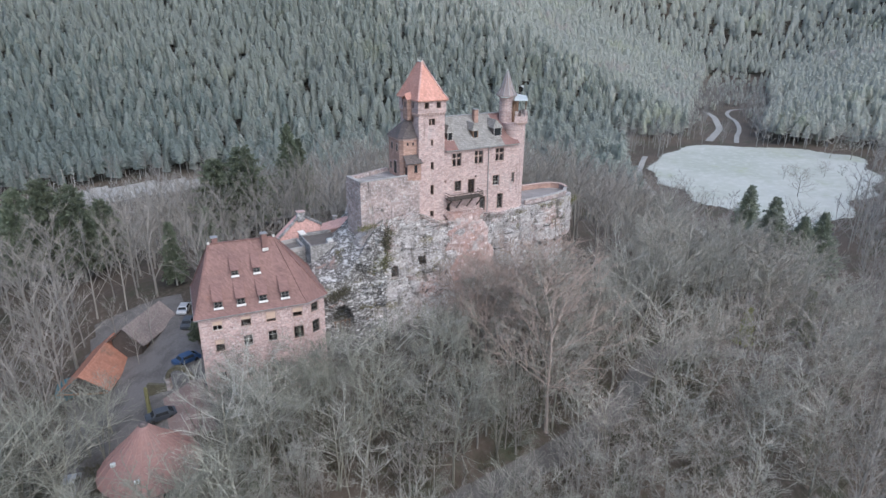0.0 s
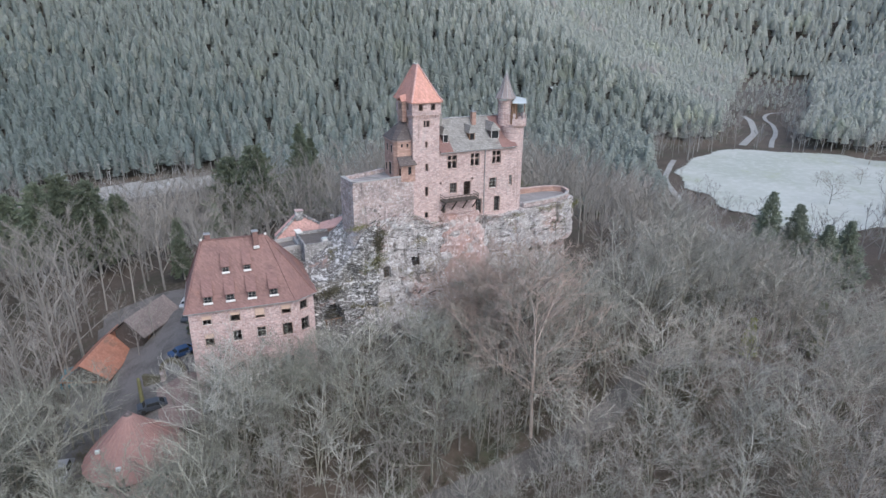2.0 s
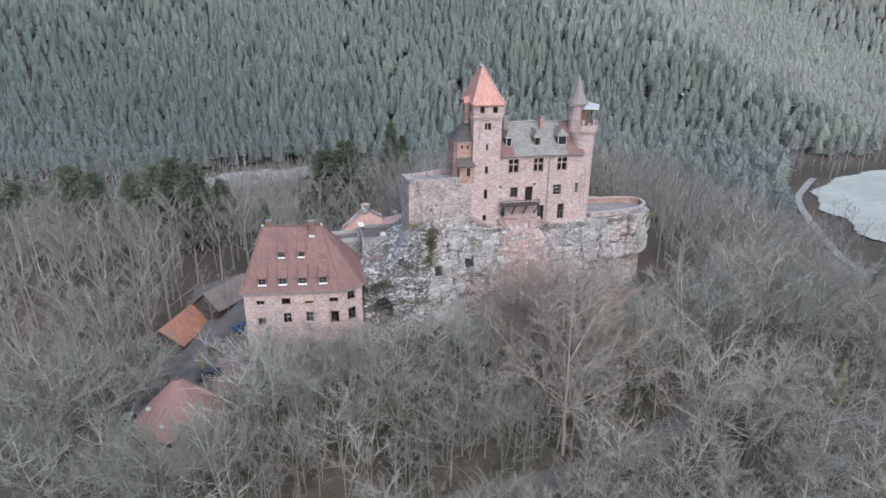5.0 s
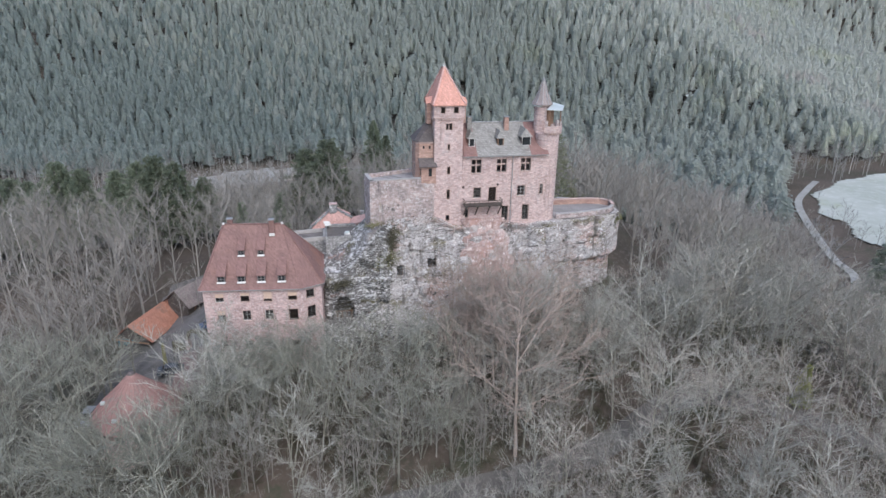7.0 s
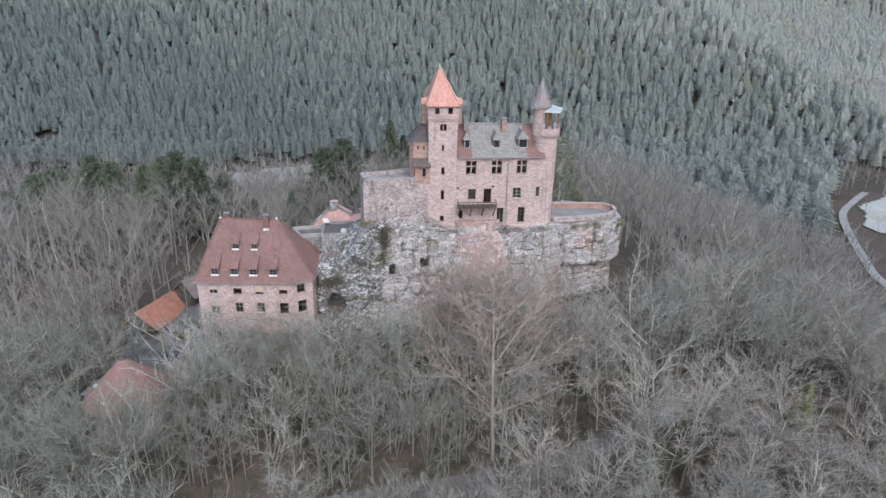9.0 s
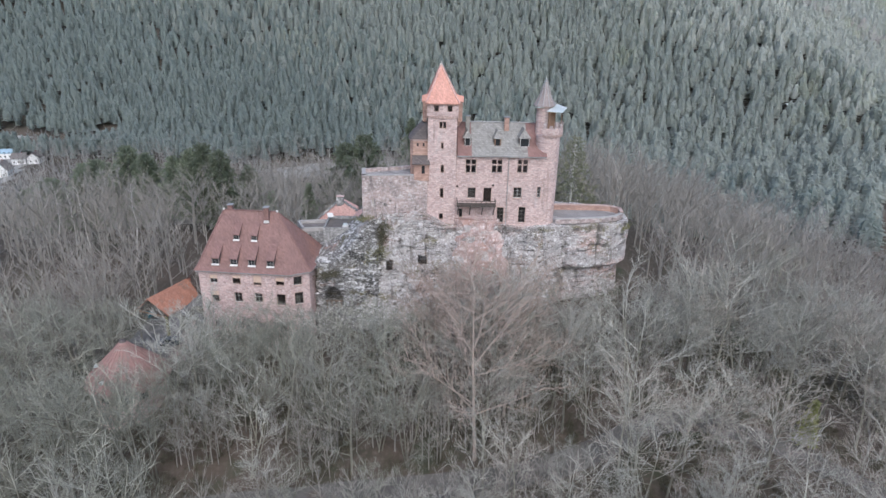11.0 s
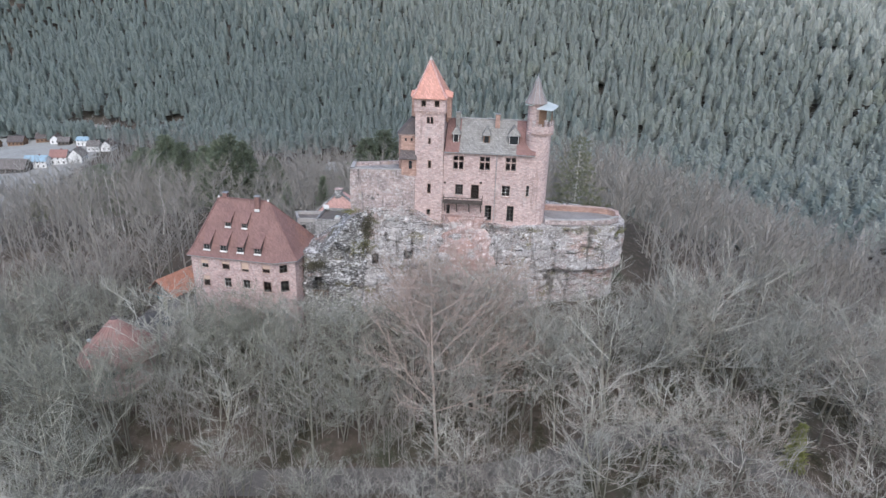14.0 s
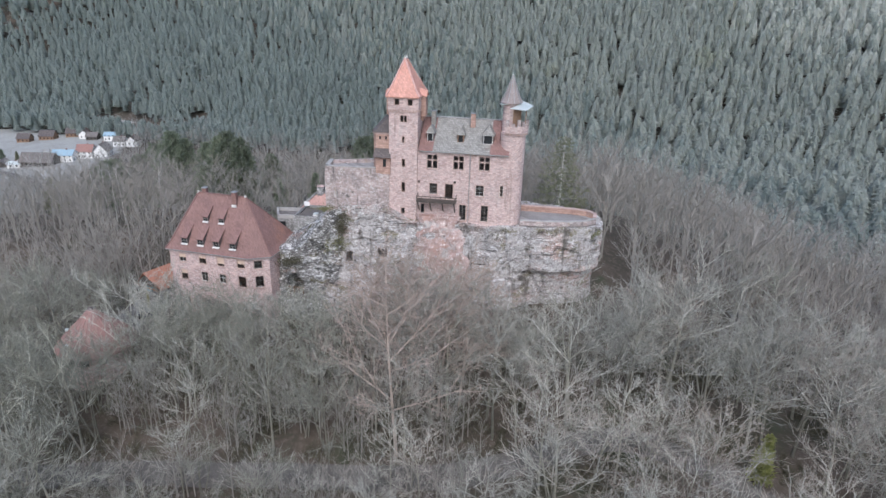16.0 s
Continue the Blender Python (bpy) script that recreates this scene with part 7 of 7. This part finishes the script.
def spruce(x, y, h, label, wide=1.0, seed=0, needles=NEEDLES):
    g = ground_height(x, y)
    t = tagged(new("conifer_tree"), label, "tree", "conifers near the castle")
    t.matrix_basis = pose(x, y, g, 0, 0, seed * 47)
    ROOTS[t] = Matrix.Identity(4)
    rng = random.Random(seed)
    stem, leaf = Limbs(), Limbs()
    stem.seg(Vector((0, 0, -0.5)), Vector((0, 0, h * 0.97)), 0.014 * h, 0.02, 7)
    larch = "larch" in label
    n = int(h * (1.1 if larch else 1.7))
    broad = "pine" in label
    for i in range(n):
        q = i / n
        z = h * (0.16 + 0.80 * q)
        r = h * 0.20 * wide * ((1.03 - q) ** 0.55 if broad else (1.04 - q) ** 0.8) * rng.uniform(0.8, 1.15)
        for k in range(7):
            a = k * 0.898 + i * 1.3 + rng.uniform(-.4, .4)
            rr = r * rng.uniform(0.6, 1.15)
            d = Vector((math.cos(a), math.sin(a), 0))
            root = UP * z
            tip = d * rr + UP * (z + rr * (rng.uniform(-0.1, 0.35) if broad else rng.uniform(-0.4, -0.1)))
            stem.seg(root, tip, 0.03, 0, 3)
            for m in range(3 if larch else 4):
                c = root.lerp(tip, 0.4 + (0.27 if larch else 0.2) * m) + unit(rng) * 0.25
                for _ in range(6 if larch else 9):
                    e = c + (unit(rng, 0.35) + d * 0.5) * rng.uniform(0.35, 0.7) * (0.6 + 0.22 * r)
                    leaf.spike(c, e, (0.07 if larch else 0.10) + (0.015 if larch else 0.03) * r, rng)
    for nm, lim, mat in (("trunk", stem, BARK), ("crown", leaf, needles)):
        o = new(nm, mesh_data(nm, lim, mat))
        o.parent = t


PINE, SPRUCE = "broad dark green pine among bare trees", "dark green spruce beside the meadow"
for k, (x, y, top, w, l, m) in enumerate([
        (-9, 148, 20, 1.25, PINE, NEEDLES), (-14.5, 152, 21, 1.3, PINE, NEEDLES), (-20, 157, 18.5, 1.25, PINE, NEEDLES), (-4, 156, 14, 1.4, PINE, NEEDLES), (-27, 163, 15, 1.25, PINE, NEEDLES), (-38, 170, 14, 1.25, PINE, NEEDLES), (-46, 176, 15, 1.25, PINE, NEEDLES),
        (-56, 188, 6, 1.6, PINE, NEEDLES), (-66, 203, 3, 1.5, PINE, NEEDLES), (-76, 187, 1, 1.6, PINE, NEEDLES), (-83, 192, -1, 1.6, PINE, NEEDLES), (-90, 199, -4, 1.6, PINE, NEEDLES), (-70, 193, 2, 1.6, PINE, NEEDLES), (-98, 205, -8, 1.6, PINE, NEEDLES), (-94, 214, -6, 1.6, PINE, NEEDLES), (-104, 190, -8, 1.3, PINE, NEEDLES_OLIVE), (-315, 393, -54, 1.3, "small dark spruce in the village", NEEDLES), (-303, 393, -55, 1.3, "small olive conifer in the village", NEEDLES_OLIVE), (-75, 212, 2, 1.6, PINE, NEEDLES), (-84, 228, -4, 1.5, PINE, NEEDLES), (-60, 222, -1, 1.5, PINE, NEEDLES), (-96, 244, -7, 1.5, PINE, NEEDLES), (-108, 262, -12, 1.5, PINE, NEEDLES), (-118, 280, -17, 1.5, PINE, NEEDLES),
        (75, 114, 32.5, 1.7, "tall olive-green larch behind the terrace", NEEDLES_OLIVE), (79, 112.5, 20, 1.4, "olive-green larch behind the terrace", NEEDLES_OLIVE), (40.4, 158, 28, 1.0, "tall dark spruce behind the bastion", NEEDLES), (44, 162, 23, 1.1, "dark spruce behind the bastion", NEEDLES), (28, 155, 23.5, 1.5, "round-topped green pine behind the castle", NEEDLES), (22, 160, 20, 1.5, "round-topped green pine behind the castle", NEEDLES),
        (177.8, 122, 4, 1.2, SPRUCE, NEEDLES_FIELD), (182, 116, -3, 1.5, SPRUCE, NEEDLES_FIELD), (186, 118, 0, 1.5, SPRUCE, NEEDLES_FIELD), (190, 110, -5, 1.5, SPRUCE, NEEDLES_FIELD), (197, 108, -4, 1.5, SPRUCE, NEEDLES_FIELD), (172, 116, -6, 1.5, SPRUCE, NEEDLES_FIELD), (167, 110, -8, 1.5, SPRUCE, NEEDLES_FIELD), (178, 106, -8, 1.3, SPRUCE, NEEDLES_FIELD),
        (8.0, 103.5, 4.2, 1.6, "small dark yew in the courtyard", NEEDLES), (8, 132, 14, 0.9, "dark spruce behind the stone house", NEEDLES), (16, 136, 15, 0.9, "dark spruce behind the stone house", NEEDLES),
        (126, 68, 0, 1.0, "small yellow-green conifer in the bare wood", NEEDLES_OLIVE), (104.1, 67.0, 1.0, 0.85, "slim yellow-green conifer in the bare wood", NEEDLES_YELLOW)]):
    spruce(x, y, top - ground_height(x, y), l, w, k, m)

# ---- village in the valley ----
def cottage(x, y, length, width, turn, wall_h, roof_h, wall_mat, roof_mat, label):
    z = ground_height(x, y) + 0.5
    t = tagged(new("village_house"), label, "house", "village houses")
    t.matrix_basis = pose(x, y, z, 0, 0, turn)
    ROOTS[t] = Matrix.Identity(4)
    a, b = length / 2, width / 2
    bm = bmesh.new()
    v = [bm.verts.new(p) for p in ((-a, -b, -1), (a, -b, -1), (a, b, -1), (-a, b, -1), (-a, -b, wall_h), (a, -b, wall_h), (a, b, wall_h), (-a, b, wall_h), (-a, 0, wall_h + roof_h * 0.97), (a, 0, wall_h + roof_h * 0.97))]
    for f in ((0, 1, 5, 4), (2, 3, 7, 6), (1, 2, 6, 9, 5), (3, 0, 4, 8, 7), (3, 2, 1, 0)):
        bm.faces.new([v[i] for i in f])
    part("wall", bm, wall_mat, t)
    for s in (-1, 1):
        bm = bmesh.new()
        p = [(-a - 0.5, 0, wall_h + roof_h), (a + 0.5, 0, wall_h + roof_h), (a + 0.5, s * (b + 0.5), wall_h - 0.2), (-a - 0.5, s * (b + 0.5), wall_h - 0.2)]
        hexa(bm, [Vector(q) for q in p] + [Vector(q) + UP * 0.22 for q in p])
        bmesh.ops.recalc_face_normals(bm, faces=bm.faces)
        part("roof", bm, roof_mat, t)
    n_win = max(2, int(length / 3))
    for s in (-1, 1):
        for i in range(n_win):
            for zz in ([1.0] if wall_h < 4 else [1.0, 3.7]):
                cx = -a + length * (i + 0.5) / n_win
                bm = bmesh.new()
                slab(bm, (0, s * b, 0), (1, 0, 0), (0, s, 0), cx - 0.5, cx + 0.5, zz, zz + 1.3, -0.05, 0.04)
                part("window", bm, GLASS_DARK, t)
        for yy in (-b * 0.45, b * 0.45):
            bm = bmesh.new()
            slab(bm, (s * a, 0, 0), (0, 1, 0), (s, 0, 0), yy - 0.5, yy + 0.5, 1.0, 2.3, -0.05, 0.04)
            part("window", bm, GLASS_DARK, t)
    if wall_mat is PLASTER_WHITE:
        part("chimney", boxm(a * 0.3 - 0.4, a * 0.3 + 0.4, -0.4, 0.4, wall_h + roof_h * 0.6, wall_h + roof_h + 1.0), ROOF_RED, t)


ROOF_BLUE = material("blue_grey_metal_roof", (0.30, 0.42, 0.50), (0.24, 0.35, 0.42), (0.40, 0.52, 0.60), 0.3, 2.0, rough=0.5, bump=0.05)
for x, y, ln, wd, tn, wh, rh, wm, rm, lab in [
        (-251, 399.5, 11, 9, 12, 5.0, 4.6, PLASTER_WHITE, ROOF_OLD, "white plastered village house with a red roof"), (-240.5, 403.5, 11, 9, 102, 4.8, 5.0, PLASTER_WHITE, ROOF_GREY, "white gabled village house with a grey roof"),
        (-270, 376, 22, 12, 10, 3.2, 5.6, DARK_WOOD, ROOF_GREY, "long dark timber barn with a grey roof in the village"), (-260, 388, 14, 9, 14, 5.0, 3.2, PLASTER_WHITE, ROOF_BLUE, "white village house with a blue-grey roof"),
        (-273, 464, 15, 8, 12, 4.2, 2.4, PLASTER_WHITE, ROOF_BLUE, "low white village house with a blue-grey roof"), (-252, 441, 9, 8, 12, 4.2, 3.4, PLASTER_WHITE, ROOF_GREY, "white village house with a grey roof"),
        (-242, 443, 10, 8, 100, 4.0, 3.6, PLASTER_WHITE, ROOF_DARK, "village house with a dark slate roof"), (-341, 472, 12, 9, 12, 3.2, 4.2, BEAM_WOOD, ROOF_DARK, "brown village house with a dark slate roof"),
        (-325, 484, 12, 9, 20, 3.2, 4.2, BEAM_WOOD, ROOF_DARK, "brown village house with a dark slate roof"), (-308, 476, 10, 8, 100, 3.6, 3.6, PLASTER_WHITE, ROOF_DARK, "village house with a dark slate roof"),
        (-296, 468, 9, 7, 12, 3.0, 3.2, DARK_WOOD, ROOF_GREY, "dark village barn with a grey roof"), (-284, 369, 8, 5, 20, 2.6, 1.8, PLASTER_WHITE, METAL_SHEET, "low white shed with a metal roof in the village"),
        (-296, 372, 9, 6, 110, 2.6, 2.6, DARK_WOOD, ROOF_GREY, "dark village shed with a grey roof"), (-355, 462, 10, 8, 12, 3.2, 3.8, BEAM_WOOD, ROOF_DARK, "brown village house with a dark slate roof")]:
    cottage(x, y, ln, wd, tn, wh, rh, wm, rm, lab)
cabin_at = (266, 372)
cottage(*cabin_at, 9, 6, 25, 2.8, 1.8, DARK_WOOD, METAL_SHEET, "dark forest cabin with a pale metal roof")

# ---- single trees and poles in the valley ----
def pole(x, y, h, label, arm=True):
    g = ground_height(x, y)
    t = thing("utility_pole", (x, y, g), label, "pole")
    part("mast", lathe((x, y), [(0, g - 0.5), (0.2, g - 0.5), (0.12, g + h), (0, g + h)], 8), BARK_PALE, t)
    if arm:
        bm = bmesh.new()
        beam(bm, (x - 1.2, y, g + h - 0.6), (x + 1.2, y, g + h - 0.6), 0.14, 0.16)
        part("crossarm", bm, BARK_PALE, t)
    else:
        bm = bmesh.new()
        beam(bm, (x, y, g + h - 0.1), (x + 1.6, y - 0.6, g + h), 0.18, 0.16)
        part("lamp_arm", bm, METAL_SHEET, t)


pole(303.8, 270.6, 13, "pale street lamp at the edge of the frosted meadow", False)
pole(-25.3, 400, 12, "pale wooden utility pole on the valley meadow")
pole(29.9, 402, 12, "pale wooden utility pole on the valley meadow")
pole(-83, 404, 12, "pale wooden utility pole on the valley meadow")
for k, (x, y, h, i, l) in enumerate(((295, 186.7, 7.0, 3, "small gnarled leafless oak in the frosted meadow"), (318, 180, 8, 0, "leafless bush tree in the frosted meadow"), (326, 186, 7, 2, "leafless bush tree in the frosted meadow"), (330, 178, 6.5, 6, "leafless bush tree in the frosted meadow"), (272.7, 164.3, 13, 7, "slender leafless larch beside the meadow"),
                              (365, 206, 17, 3, "round-crowned leafless alder behind the meadow"), (372, 198, 15, 0, "round-crowned leafless alder behind the meadow"), (110.2, 97.8, 17, 4, "dark-trunked tree leaning in the bare wood"), (114.6, 98.6, 18, 1, "dark-trunked tree leaning in the bare wood"))):
    tree = tagged(new("tree"), l, "tree")
    tree.matrix_basis = pose(x, y, ground_height(x, y) + (0.4 if x > 250 else 0), 0, 3, 60 * k) @ Matrix.Diagonal((h / 15, h / 15, h / 20, 1))
    for nm, me in (("trunk", protos[i][0]), ("crown", protos[i][1])):
        new(nm, me).parent = tree


def birch(x, y, h, seed):
    """A bare birch: a pale stem, forked high, with thin hanging twigs."""
    r = random.Random(seed)
    stem, twigs = Limbs(), Limbs()
    p = Vector((0, 0, -0.5))
    tips = [p]
    for i in range(8):
        q = p + Vector((r.uniform(-.35, .35), r.uniform(-.35, .35), h / 8))
        stem.seg(p, q, 0.22 * (1 - i / 9), 0.22 * (1 - (i + 1) / 9), 6)
        p = q
        tips.append(p)
    for i in range(16):
        b = tips[3 + i % 5].lerp(tips[4 + i % 5], r.random())
        e = b + (unit(r, 0.9)) * r.uniform(1.6, 3.4)
        stem.seg(b, e, 0.06, 0, 3)
        for _ in range(10):
            c = b.lerp(e, r.uniform(0.3, 1))
            twigs.spike(c, c + unit(r, -0.1) * r.uniform(0.7, 1.6), 0.03, r)
    t = tagged(new("birch"), "slender leafless birch with a pale trunk", "tree", "birches by the forest edge")
    t.matrix_basis = pose(x, y, ground_height(x, y), 0, 0, seed * 31)
    for nm, lim, mt in (("trunk", stem, BARK_PALE), ("crown", twigs, TWIG)):
        new(nm, mesh_data(nm, lim, mt)).parent = t


for k, (x, y, h) in enumerate(((396, 250, 19), (402, 246, 17), (418, 228, 20), (423, 222, 18), (-60, 395, 16), (-75, 402, 15), (-20, 392, 14), (100, 330, 15), (-98, 150, 17), (-90, 144, 18), (-104, 158, 16), (-52, 152, 19), (-58, 157, 18), (-64, 160, 18), (-46, 148, 17), (-30, 140, 18), (60, 470, 20), (0, 480, 19), (-40, 480, 18), (230, 330, 18))):
    birch(x, y, h, k)
